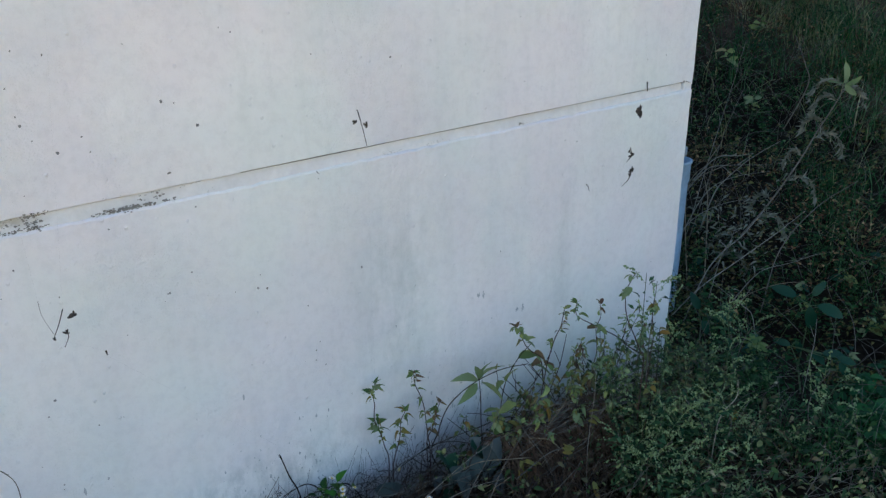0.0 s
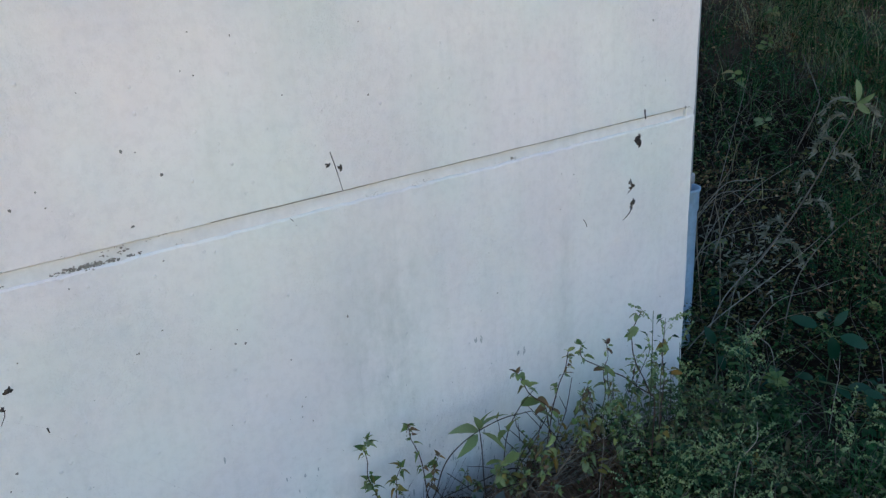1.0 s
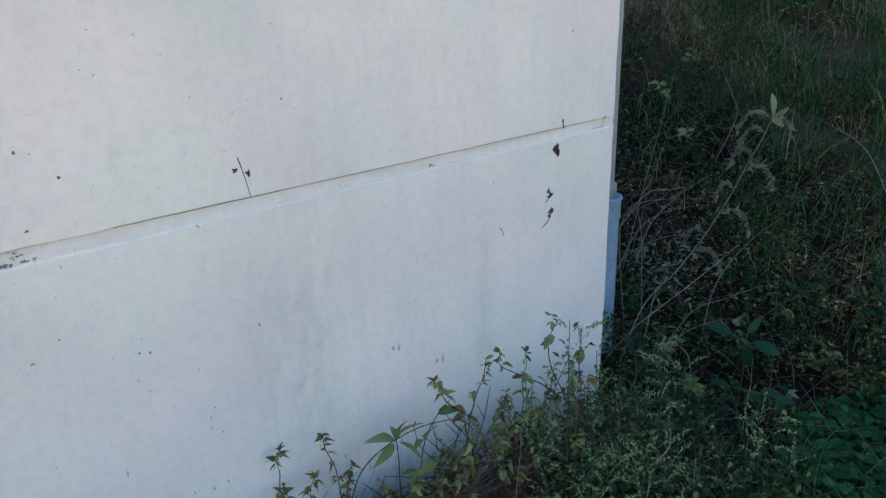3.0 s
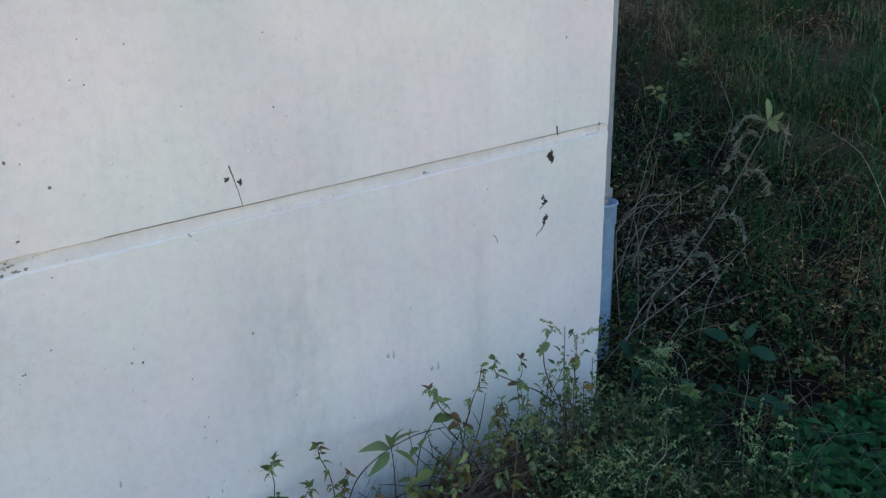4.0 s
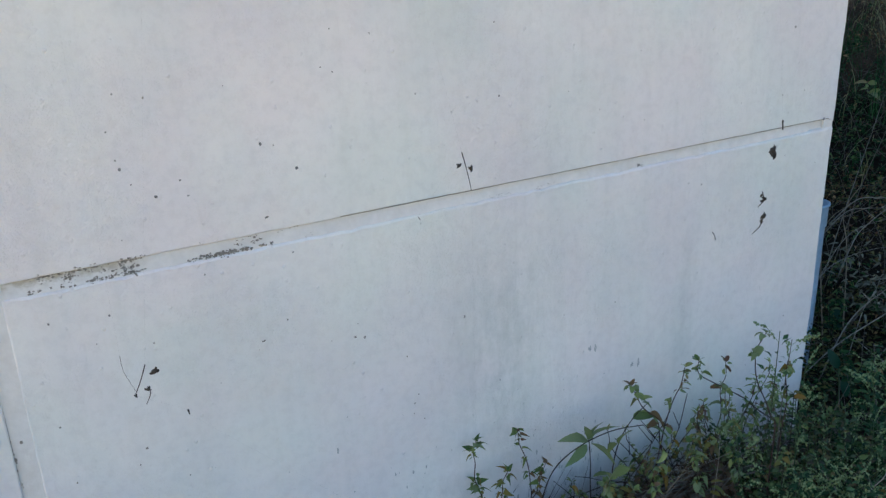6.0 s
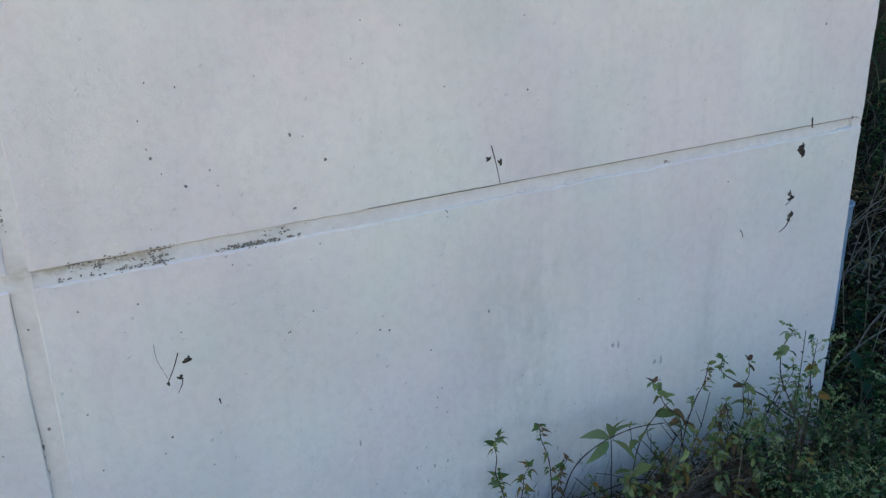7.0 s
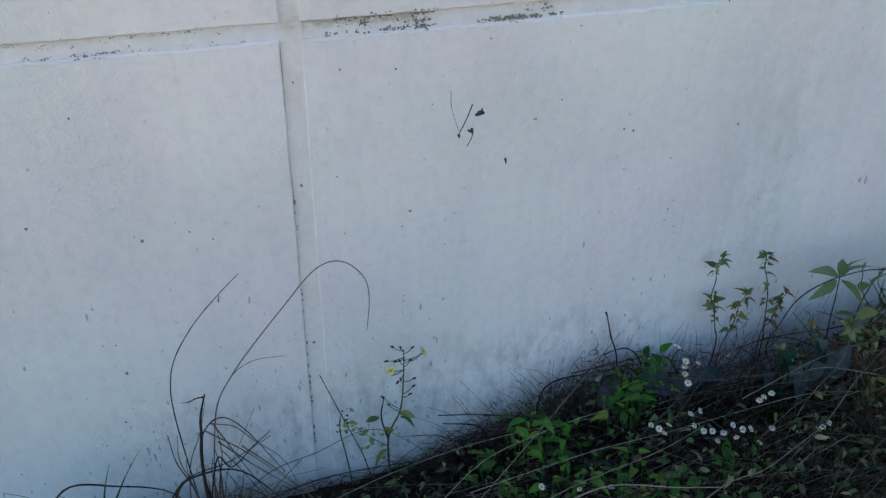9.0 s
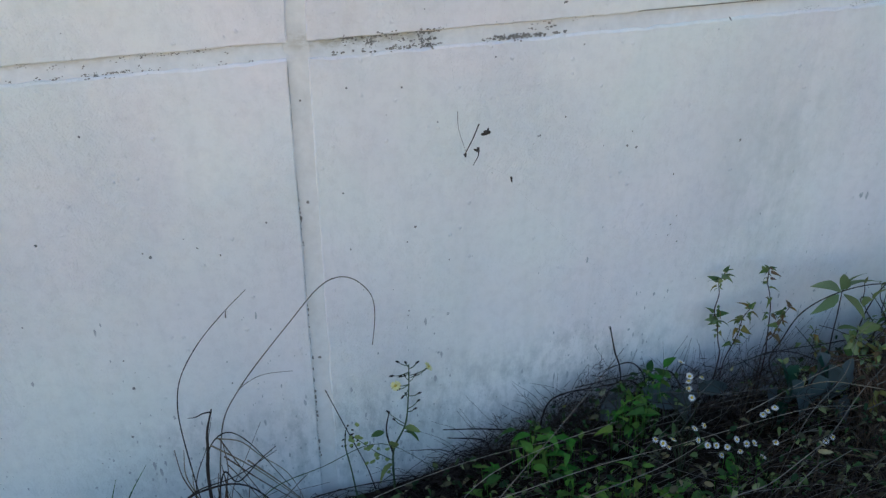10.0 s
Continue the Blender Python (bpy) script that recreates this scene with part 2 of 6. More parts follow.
M_LEAFBIG = foliage("deep_green_leaf", [(0.022, 0.070, 0.040), (0.034, 0.092, 0.052), (0.026, 0.075, 0.050)], 0.4, 0.15, by_island=False, tone=0.6)
M_LEAFBRIGHT = foliage("fresh_green_leaf", [(0.045, 0.150, 0.020), (0.080, 0.220, 0.030), (0.150, 0.250, 0.045), (0.030, 0.085, 0.020), (0.21, 0.27, 0.05)], tone=0.9, hue=(0.85, 1.0, 0.9))
M_COVER = foliage("ground_cover_leaf", [(0.012, 0.055, 0.016), (0.026, 0.095, 0.026), (0.045, 0.140, 0.038), (0.085, 0.20, 0.06)], tone=0.7, skew=0.7)
M_WEED = foliage("bank_weed_leaf", [(0.012, 0.034, 0.010), (0.024, 0.062, 0.016), (0.048, 0.092, 0.022), (0.105, 0.130, 0.040), (0.26, 0.26, 0.10)], tone=0.85, skew=0.5)
M_DRYLEAF = foliage("dead_leaf", [(0.034, 0.030, 0.018), (0.075, 0.066, 0.036), (0.050, 0.045, 0.030), (0.150, 0.120, 0.065), (0.28, 0.24, 0.15)], 0.85, 0.1, tone=1.5, skew=0.65, hue=(0.92, 1.0, 0.95))
M_GREYLEAF = foliage("withered_grey_leaf", [(0.26, 0.27, 0.20), (0.42, 0.42, 0.34), (0.18, 0.21, 0.14)], 0.85, 0.15, tone=0.62, hue=(1.0, 1.0, 1.0))
M_GRASS = foliage("grass_blade", [(0.014, 0.045, 0.014), (0.028, 0.078, 0.022), (0.050, 0.115, 0.036), (0.090, 0.155, 0.055), (0.24, 0.24, 0.12)], tone=1.12, skew=0.65)
M_DRYGRASS = foliage("dry_grass_blade", [(0.08, 0.10, 0.045), (0.17, 0.17, 0.09), (0.30, 0.28, 0.18), (0.12, 0.17, 0.06)], 0.7, 0.2, tone=1.6, hue=(1.0, 1.0, 0.88))
M_UNDER = foliage("undergrowth_leaf", [(0.016, 0.034, 0.012), (0.034, 0.066, 0.020), (0.070, 0.105, 0.032), (0.150, 0.165, 0.060), (0.26, 0.25, 0.11)], tone=1.25, skew=0.6, hue=(0.85, 1.0, 1.0))
M_OLIVE = foliage("olive_weed_leaf", [(0.022, 0.024, 0.010), (0.060, 0.062, 0.020), (0.110, 0.080, 0.034), (0.120, 0.135, 0.040), (0.24, 0.22, 0.09)], tone=1.0, skew=0.7, hue=(1.0, 1.0, 0.9))
M_MUG = foliage("mugwort_leaf", [(0.022, 0.050, 0.022), (0.040, 0.085, 0.034), (0.070, 0.120, 0.050), (0.13, 0.180, 0.07), (0.24, 0.290, 0.14)], tone=0.66, skew=0.62)
M_BRAMBLE = foliage("bramble_leaf", [(0.035, 0.045, 0.024), (0.09, 0.13, 0.045), (0.17, 0.19, 0.065), (0.055, 0.085, 0.04), (0.17, 0.12, 0.05), (0.045, 0.038, 0.034), (0.10, 0.14, 0.06)], tone=1.05, hue=(0.86, 1.02, 1.0))
M_BUD = foliage("mugwort_bud", [(0.26, 0.33, 0.15), (0.44, 0.48, 0.26), (0.20, 0.28, 0.12), (0.38, 0.38, 0.17)], 0.7, 0.15, tone=1.0, hue=(0.86, 1.0, 0.98))
M_PETAL = foliage("white_petal", [(0.72, 0.72, 0.74), (0.80, 0.80, 0.80)], 0.6, 0.2, tone=1.0, hue=(1.0, 1.0, 1.0))
M_PETALY = foliage("pale_yellow_petal", [(0.75, 0.70, 0.28), (0.82, 0.78, 0.40)], 0.6, 0.2, tone=1.0, hue=(1.0, 1.0, 1.0))
M_LEAFPALE = foliage("pale_yellow_green_leaf", [(0.17, 0.20, 0.065), (0.26, 0.27, 0.10), (0.12, 0.155, 0.05), (0.22, 0.17, 0.075)], by_island=False, tone=1.6, hue=(0.92, 1.0, 1.0))
# leaf colour greyed and blued to carry the shade by the wall
M_LEAFSHADE = foliage("shade_tinted_leaf", [(0.10, 0.135, 0.125), (0.15, 0.185, 0.17), (0.12, 0.13, 0.135)], 0.55, 0.1, by_island=False, tone=0.62, hue=(0.95, 1.0, 1.02))
M_BANKDRY = foliage("brown_bank_leaf", [(0.040, 0.030, 0.018), (0.105, 0.075, 0.042), (0.085, 0.046, 0.030), (0.21, 0.165, 0.095), (0.33, 0.27, 0.17)], 0.85, 0.1, tone=1.45, skew=0.7, hue=(1.1, 0.92, 0.78))
M_PALESTRAW = plain("pale_straw", (0.21, 0.18, 0.14), (0.42, 0.37, 0.30), 45, 0.8, 0.4, 0.001, 0.25)
M_PALEBRANCH = plain("bleached_branch", (0.16, 0.15, 0.135), (0.34, 0.32, 0.28), 45, 0.85, 0.5, 0.001, 0.2)
M_BROWNHAY = plain("brown_hay", (0.075, 0.045, 0.032), (0.20, 0.135, 0.092), 45, 0.9, 0.5, 0.001, 0.15)
M_DIRTSHADE = plain("joint_dirt_shadow", (0.10, 0.09, 0.078), (0.22, 0.20, 0.17), 120, 0.95, 0.5, 0.001, 0.1)
M_DARKSTEM = plain("dark_green_stem", (0.022, 0.036, 0.018), (0.045, 0.065, 0.03), 50, 0.7, 0.3, 0.001, 0.2)
M_EYE = plain("yellow_disc", (0.55, 0.38, 0.04), (0.70, 0.52, 0.08), 200, 0.8)


# ---- geometry helpers ----
class Acc:
    """Collects vertices and faces for one mesh."""

    def __init__(self):
        self.v, self.f, self.k = [], [], 0

    def add(self, verts, faces):
        self.v.extend(verts)
        self.f.extend([tuple(i + self.k for i in q) for q in faces])
        self.k += len(verts)

    def mesh(self, name, mat, smooth=True):
        me = bpy.data.meshes.new(name)
        me.from_pydata([tuple(p) for p in self.v], [], self.f)
        me.materials.append(mat)
        if smooth:
            me.polygons.foreach_set("use_smooth", [True] * len(me.polygons))
        me.update()
        return me


def part(name, me, parent, label=""):
    ob = new(name, me)
    ob.parent = parent
    if label:
        ob["label"] = label
    return ob


def thing(name, at, label, category, group="", kind=""):
    ob = new(name)
    ob.location = at
    ob.empty_display_size = 0.05
    return tagged(ob, label, category, group, kind)


def local(parent, pts):
    o = Vector(parent.location)
    return [Vector(p) - o for p in pts]


def smooth_line(pts, per=6):
    """Catmull-Rom through the points."""
    p = [Vector(q) for q in pts]
    if len(p) < 3:
        return [p[0].lerp(p[-1], i / per) for i in range(per + 1)]
    p = [2 * p[0] - p[1]] + p + [2 * p[-1] - p[-2]]
    out = []
    for i in range(1, len(p) - 2):
        a, b, c, d = p[i - 1], p[i], p[i + 1], p[i + 2]
        for j in range(per):
            t = j / per
            out.append(0.5 * (2 * b + (c - a) * t + (2 * a - 5 * b + 4 * c - d) * t * t + (3 * b - a - 3 * c + d) * t ** 3))
    out.append(p[-2])
    return out


def tube(acc, line, r0, r1, sides=5, wobble=0.0, rng=random):
    """A tapered stem along a line, closed at the tip."""
    n = len(line)
    ring, faces = [], []
    for i, q in enumerate(line):
        d = (line[min(i + 1, n - 1)] - line[max(i - 1, 0)])
        d = d.normalized() if d.length > 1e-9 else Vector((0, 0, 1))
        s = d.orthogonal().normalized() if i == 0 else (s - d * s.dot(d)).normalized()
        u = d.cross(s)
        r = (r0 + (r1 - r0) * i / max(1, n - 1)) * (1 + wobble * rng.uniform(-1, 1))
        for k in range(sides):
            a = 2 * math.pi * k / sides
            ring.append(q + s * (math.cos(a) * r) + u * (math.sin(a) * r))
    for i in range(n - 1):
        for k in range(sides):
            a, b = i * sides + k, i * sides + (k + 1) % sides
            faces.append((a, b, b + sides, a + sides))
    faces.append(tuple(range(sides))[::-1])
    faces.append(tuple((n - 1) * sides + k for k in range(sides)))
    acc.add(ring, faces)


def hang(a, b, sag, bend=0.0, n=3):
    """A line from a to b with its middle raised by -sag and pushed aside."""
    a, b = Vector(a), Vector(b)
    side = (b - a).cross(Vector((0, 0, 1)))
    side = side.normalized() if side.length > 1e-6 else Vector((1, 0, 0))
    pts = []
    for i in range(n + 1):
        t = i / n
        w = 4 * t * (1 - t)
        pts.append(a.lerp(b, t) + Vector((0, 0, -sag * w)) + side * (bend * w))
    return smooth_line(pts, 4)


OUTLINE = {
    "oval": (0.0, 0.62, 0.98, 0.92, 0.58, 0.0),
    "lance": (0.0, 0.72, 1.0, 0.74, 0.40, 0.0),
    "heart": (0.0, 0.98, 0.90, 0.62, 0.30, 0.0),
    "round": (0.0, 0.75, 1.0, 1.0, 0.75, 0.0),
}
ALONG = {
    "oval": (0.0, 0.14, 0.38, 0.62, 0.84, 1.0),
    "lance": (0.0, 0.16, 0.36, 0.60, 0.82, 1.0),
    "heart": (0.02, 0.06, 0.30, 0.58, 0.82, 1.0),
    "round": (0.0, 0.12, 0.36, 0.64, 0.88, 1.0),
}


def leaf_points(shape, length, width, fold=0.25, droop=0.25, twist=0.0):
    """A leaf along +x with a sunk midrib and a drooping tip: vertices, faces."""
    vs, fs = [], []
    o, al = OUTLINE[shape], ALONG[shape]
    for i in range(6):
        t = al[i]
        x, w = t * length, o[i] * width / 2
        zc = -droop * length * t * t + 0.04 * length * math.sin(3.0 * t)
        tw = twist * t
        mid = Vector((x, 0, zc))
        if i in (0, 5):
            vs.append(mid)
            continue
        up = fold * w
        for sy in (-1, 0, 1):
            y, zz = sy * w, (up if sy else 0.0)
            vs.append(mid + Vector((0, y * math.cos(tw) - zz * math.sin(tw), y * math.sin(tw) + zz * math.cos(tw))))
    # rows: tip point, four rows of three, tip point
    fs += [(0, 2, 1), (0, 3, 2)]
    for r in range(3):
        a = 1 + 3 * r
        fs += [(a, a + 1, a + 4, a + 3), (a + 1, a + 2, a + 5, a + 4)]
    fs += [(10, 11, 13), (11, 12, 13)]
    return vs, fs


def frame_of(d, up=(0, 0, 1), roll=0.0):
    x = Vector(d).normalized()
    u = Vector(up)
    y = u.cross(x)
    y = y.normalized() if y.length > 1e-5 else x.orthogonal().normalized()
    z = x.cross(y)
    return Matrix((x, y, z)).transposed() @ Matrix.Rotation(roll, 3, "X")


def add_leaf(acc, at, d, up, shape, length, width, fold=0.25, droop=0.25, roll=0.0, twist=0.0):
    vs, fs = leaf_points(shape, length, width, fold, droop, twist)
    m = frame_of(d, up, roll)
    at = Vector(at)
    acc.add([at + m @ v for v in vs], fs)


def small_leaf(acc, at, d, up, length, width, fold=0.3, droop=0.3, roll=0.0):
    """A simple folded leaf for masses of foliage."""
    m = frame_of(d, up, roll)
    at, w = Vector(at), width / 2
    vs = [Vector((0, 0, 0)), Vector((0.42 * length, -w, fold * w)), Vector((0.5 * length, 0, -0.2 * droop * length)), Vector((0.42 * length, w, fold * w)), Vector((length, 0, -droop * length))]
    acc.add([at + m @ q for q in vs], [(0, 2, 1), (0, 3, 2), (1, 2, 4), (2, 3, 4)])


LEAF_MESH = {}


def leaf_mesh(shape, mat, variant):
    key = (shape, mat.name, variant)
    if key not in LEAF_MESH:
        a = Acc()
        fold, droop, twist = ((0.25, 0.25, 0.0), (0.45, 0.45, 0.5), (0.15, 0.10, -0.4), (0.7, 0.6, 0.9), (1.1, 0.85, -1.3))[variant]
        a.add(*leaf_points(shape, 1.0, 0.5 if shape != "lance" else 0.27, fold, droop, twist))
        LEAF_MESH[key] = a.mesh("leaf", mat)
    return LEAF_MESH[key]


def leaf_part(parent, at, d, size, shape, mat, rng, wide=1.0, label="", up=(0, 0, 1), variant=None, roll=None):
    me = leaf_mesh(shape, mat, rng.randrange(3) if variant is None else variant)
    ob = part("leaf", me, parent, label)
    r = frame_of(d, up, rng.uniform(-0.5, 0.5) if roll is None else roll).to_4x4()
    ob.matrix_basis = Matrix.Translation(Vector(at) - Vector(parent.location)) @ r @ Matrix.Diagonal((size, size * wide, size, 1))
    return ob


def stem_part(parent, pts, r0, r1, mat, name="stem", per=6, sides=5, wobble=0.12, rng=random):
    a = Acc()
    tube(a, smooth_line(local(parent, pts), per), r0, r1, sides, wobble, rng)
    return part(name, a.mesh(name, mat), parent)


def blob(acc, at, r, rng, squash=1.0, sides=6):
    """A small lumpy body."""
    at = Vector(at)
    vs = [at + Vector((0, 0, -r * squash))]
    for zz in (-0.5, 0.35):
        for k in range(sides):
            a = 2 * math.pi * (k + 0.5 * (zz > 0)) / sides
            q = r * math.sqrt(1 - zz * zz) * rng.uniform(0.75, 1.2)
            vs.append(at + Vector((math.cos(a) * q, math.sin(a) * q, zz * r * squash)))
    vs.append(at + Vector((0, 0, r * squash)))
    fs = [(0, 1 + (k + 1) % sides, 1 + k) for k in range(sides)]
    for k in range(sides):
        a, b = 1 + k, 1 + (k + 1) % sides
        fs.append((a, b, b + sides, a + sides))
    top = 1 + 2 * sides
    fs += [(1 + sides + k, 1 + sides + (k + 1) % sides, top) for k in range(sides)]
    acc.add(vs, fs)


def box(acc, lo, hi):
    x0, y0, z0 = lo
    x1, y1, z1 = hi
    vs = [Vector(p) for p in ((x0, y0, z0), (x1, y0, z0), (x1, y1, z0), (x0, y1, z0), (x0, y0, z1), (x1, y0, z1), (x1, y1, z1), (x0, y1, z1))]
    acc.add(vs, [(0, 3, 2, 1), (4, 5, 6, 7), (0, 1, 5, 4), (1, 2, 6, 5), (2, 3, 7, 6), (3, 0, 4, 7)])


def rise(t):
    return 0.5 * (t + math.sqrt(t * t + 0.06))


def ground_z(x, y):
    """The foot of the wall and the bank that climbs beside it."""
    z = -0.13 - 0.07 * min(1.0, max(0.0, (0.60 - x) / 0.4)) - 0.10 * min(1.0, max(0.0, (x - 1.8) / 0.7))
    z += 0.075 * math.exp(-((x + 0.13) / 0.12) ** 2 - ((y - 1.37) / 0.09) ** 2) + 0.05 * min(1.0, max(0.0, (-0.2 - x) / 0.15))
    up = 0.8 * (x - 2.5) + 0.6 * (y - 1.4)
    z += 0.42 * (rise(up) - rise(up - 3.4))
    z += 0.025 * noise.noise(Vector((x * 2.1, y * 2.1, 0))) + 0.05 * noise.noise(Vector((x * 0.6, y * 0.6, 5)))
    return z


# ---- structure ----
WALL_Y, CORNER = 1.5, 1.98
JOINT_TOP, JOINT_LOW = 0.797, 0.7705


def seam_x(z):
    return 0.083 + 0.028 * min(z, 1.0)


ground_acc = Acc()
xs = sorted({*np.round(np.arange(-3, 9.01, 0.15), 3), -60, -40, -25, -15, -9, -6, -4.5, 11, 14, 18, 25, 40, 60})
ys = sorted({*np.round(np.arange(-3, 8.01, 0.15), 3), -60, -40, -25, -15, -9, -6, -4.5, 10, 13, 18, 25, 40, 60})
ground_acc.add([Vector((x, y, ground_z(x, y))) for y in ys for x in xs],
               [(j * len(xs) + i, j * len(xs) + i + 1, (j + 1) * len(xs) + i + 1, (j + 1) * len(xs) + i) for j in range(len(ys) - 1) for i in range(len(xs) - 1)])
ground = tagged(new("ground", ground_acc.mesh("ground", M_SOIL)), "soil and leaf litter rising into a bank, darkened for shade", "ground", kind="structure")

a = Acc()
box(a, (-14.0, WALL_Y + 0.0125, -0.8), (CORNER, WALL_Y + 0.2, 5.2))
wedge = lambda q: a.add([Vector(p) for p in q], [(0, 1, 2, 3), (4, 7, 6, 5), (0, 4, 5, 1), (1, 5, 6, 2), (2, 6, 7, 3), (3, 7, 4, 0)])
z0, z1, y0, y1, yb = JOINT_LOW - 0.006, JOINT_TOP + 0.014, WALL_Y + 0.0030, WALL_Y + 0.0122, WALL_Y + 0.02
for i in range(90):
    xa, xb = -7.0 + 0.1 * i, -6.9 + 0.1 * i
    if xb > 1.951:
        break
    wa, wb = (0.0009 * noise.noise(Vector((q * 7, 0, 0))) for q in (xa, xb))
    wedge([(xa, y0 + wa, z0), (xb, y0 + wb, z0), (xb, y1 + wb, z1), (xa, y1 + wa, z1), (xa, yb, z0), (xb, yb, z0), (xb, yb, z1), (xa, yb, z1)])
for za, zb in ((-0.6, 0.2), (0.2, 1.0), (1.0, 5.2)):
    sa, sb = seam_x(za), seam_x(zb)
    wedge([(sa - 0.003, WALL_Y + 0.0062, za), (sa + 0.036, WALL_Y + 0.0022, za), (sb + 0.036, WALL_Y + 0.0022, zb), (sb - 0.003, WALL_Y + 0.0062, zb),
           (sa - 0.003, yb, za), (sa + 0.036, yb, za), (sb + 0.036, yb, zb), (sb - 0.003, yb, zb)])
box(a, (1.950, WALL_Y + 0.0035, JOINT_LOW - 0.02), (CORNER, WALL_Y + 0.0123, JOINT_TOP + 0.02))
wall_south = tagged(new("wall_south", a.mesh("wall_south", M_JOINT, False)), "white painted panel wall with recessed sealed joints", "wall", kind="structure")


def panel(x0, x1, z0, z1, slope_top=0.0, slope_bot=0.0, slope_left=0.0, slope_right=0.0, seed=1):
    """One wall panel, its rim slightly ragged; x0 and x1 are functions of height."""
    rng = random.Random(seed)
    rim = []
    for i in range(int((x1(z0) - x0(z0)) / 0.02) + 1):
        t = i / (int((x1(z0) - x0(z0)) / 0.02) + 1)
        rim.append((x0(z0) + t * (x1(z0) - x0(z0)), z0, 0, -1))
    nz = int((z1 - z0) / 0.02) + 1
    for i in range(nz):
        z = z0 + (z1 - z0) * i / nz
        rim.append((x1(z), z, 1, 0))
    nx = int((x1(z1) - x0(z1)) / 0.02) + 1
    for i in range(nx):
        rim.append((x1(z1) + (x0(z1) - x1(z1)) * i / nx, z1, 0, 1))
    for i in range(nz):
        z = z1 + (z0 - z1) * i / nz
        rim.append((x0(z), z, -1, 0))
    front, mid, back = [], [], []
    for x, z, ox, oz in rim:
        wob = (0.0028 * noise.noise(Vector((x * 45, 7, z * 45))) if oz > 0 else 0.0) + 0.0011 * noise.noise(Vector((x * 60, seed, z * 60))) + 0.0012 * noise.noise(Vector((x * 17, seed, z * 17)))
        if rng.random() < 0.03:
            wob -= rng.uniform(0.0005, 0.002)
        sl = slope_top if oz > 0 else slope_bot if oz < 0 else slope_left if ox < 0 else slope_right
        if seed == 2 and oz > 0:
            wob += 0.011 * max(0.0, x - 0.4) / 1.5
        if seed == 4 and oz < 0:
            wob -= 0.0085 * max(0.0, x - 0.4) / 1.5
        x, z = x + ox * wob, z + oz * wob
        back.append(Vector((x + ox * sl, WALL_Y + 0.013, z + oz * sl)))
        mid.append(Vector((x, WALL_Y + 0.0022, z)))
        lip = 0.0022
        if oz > 0:
            lip += 0.0016 + 0.0016 * noise.noise(Vector((x * 60, seed, 3))) + 0.0008 * noise.noise(Vector((x * 190, seed, 3)))
        front.append(Vector((x - ox * lip, WALL_Y, z - oz * lip)))
    n = len(rim)
    acc = Acc()
    faces = []
    for i in range(n):
        j = (i + 1) % n
        faces += [(i, j, n + j, n + i), (n + i, n + j, 2 * n + j, 2 * n + i)]
    faces.append(tuple(range(2 * n, 3 * n)))
    acc.add(back + mid + front, faces)
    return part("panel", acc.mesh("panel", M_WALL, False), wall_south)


right_edge = lambda z: CORNER + 0.004 * noise.noise(Vector((4.1, 0.3, z * 5))) + 0.002 * noise.noise(Vector((1.1, 0.3, z * 23)))
panel(lambda z: -14.0, lambda z: seam_x(z), -0.6, JOINT_LOW - 0.002, slope_top=0.003, slope_right=0.001, seed=1)
panel(lambda z: seam_x(z) + 0.033, right_edge, -0.6, JOINT_LOW - 0.004, slope_top=0.003, slope_left=0.006, seed=2)
panel(lambda z: -14.0, lambda z: seam_x(z) + 0.004, JOINT_TOP - 0.002, 5.2, slope_bot=0.0, slope_right=0.002, seed=3)
panel(lambda z: seam_x(z) + 0.033, right_edge, JOINT_TOP - 0.003, 5.2, slope_bot=0.0, slope_left=0.005, seed=4)

for name, lo, hi, label in (("wall_east", (CORNER - 0.2, WALL_Y + 0.2, -0.8), (CORNER, 8.0, 5.2), "white painted side wall"),
                            ("wall_west", (-14.0, WALL_Y + 0.2, -0.8), (-13.8, 8.0, 5.2), "white painted side wall"),
                            ("wall_north", (-13.8, 7.8, -0.8), (CORNER - 0.2, 8.0, 5.2), "white painted rear wall")):
    a = Acc()
    box(a, lo, hi)
    tagged(new(name, a.mesh(name, M_WALL, False)), label, "wall", kind="structure")
a = Acc()
box(a, (-14.05, WALL_Y - 0.05, 5.204), (CORNER + 0.05, 8.05, 5.4))
tagged(new("roof", a.mesh("roof", M_ROOF, False)), "flat grey metal roof slab", "roof", kind="structure")

# mould in the joint, grime spots, scuffs: parts of the wall
rng = random.Random(11)


def spot(acc, x, z, r, y=WALL_Y, tall=1.0, proud=0.0012, sides=7):
    """A thin raised fleck on the wall."""
    vs = [Vector((x, y - proud, z))]
    ph = rng.uniform(0, 6)
    for k in range(sides):
        t = ph + 2 * math.pi * k / sides
        q = r * rng.uniform(0.6, 1.25)
        vs.append(Vector((x + math.cos(t) * q, y - 0.0003, z + math.sin(t) * q * tall)))
    acc.add(vs, [(0, 1 + k, 1 + (k + 1) % sides) for k in range(sides)])


mould = Acc()


def joint_y(z):
    """The face of the sloping sealant at a height in the joint."""
    if z > JOINT_TOP - 0.0005 or z < JOINT_LOW - 0.003:
        return WALL_Y
    return WALL_Y + 0.0022 + 0.0092 * (z - JOINT_LOW + 0.006) / 0.0465


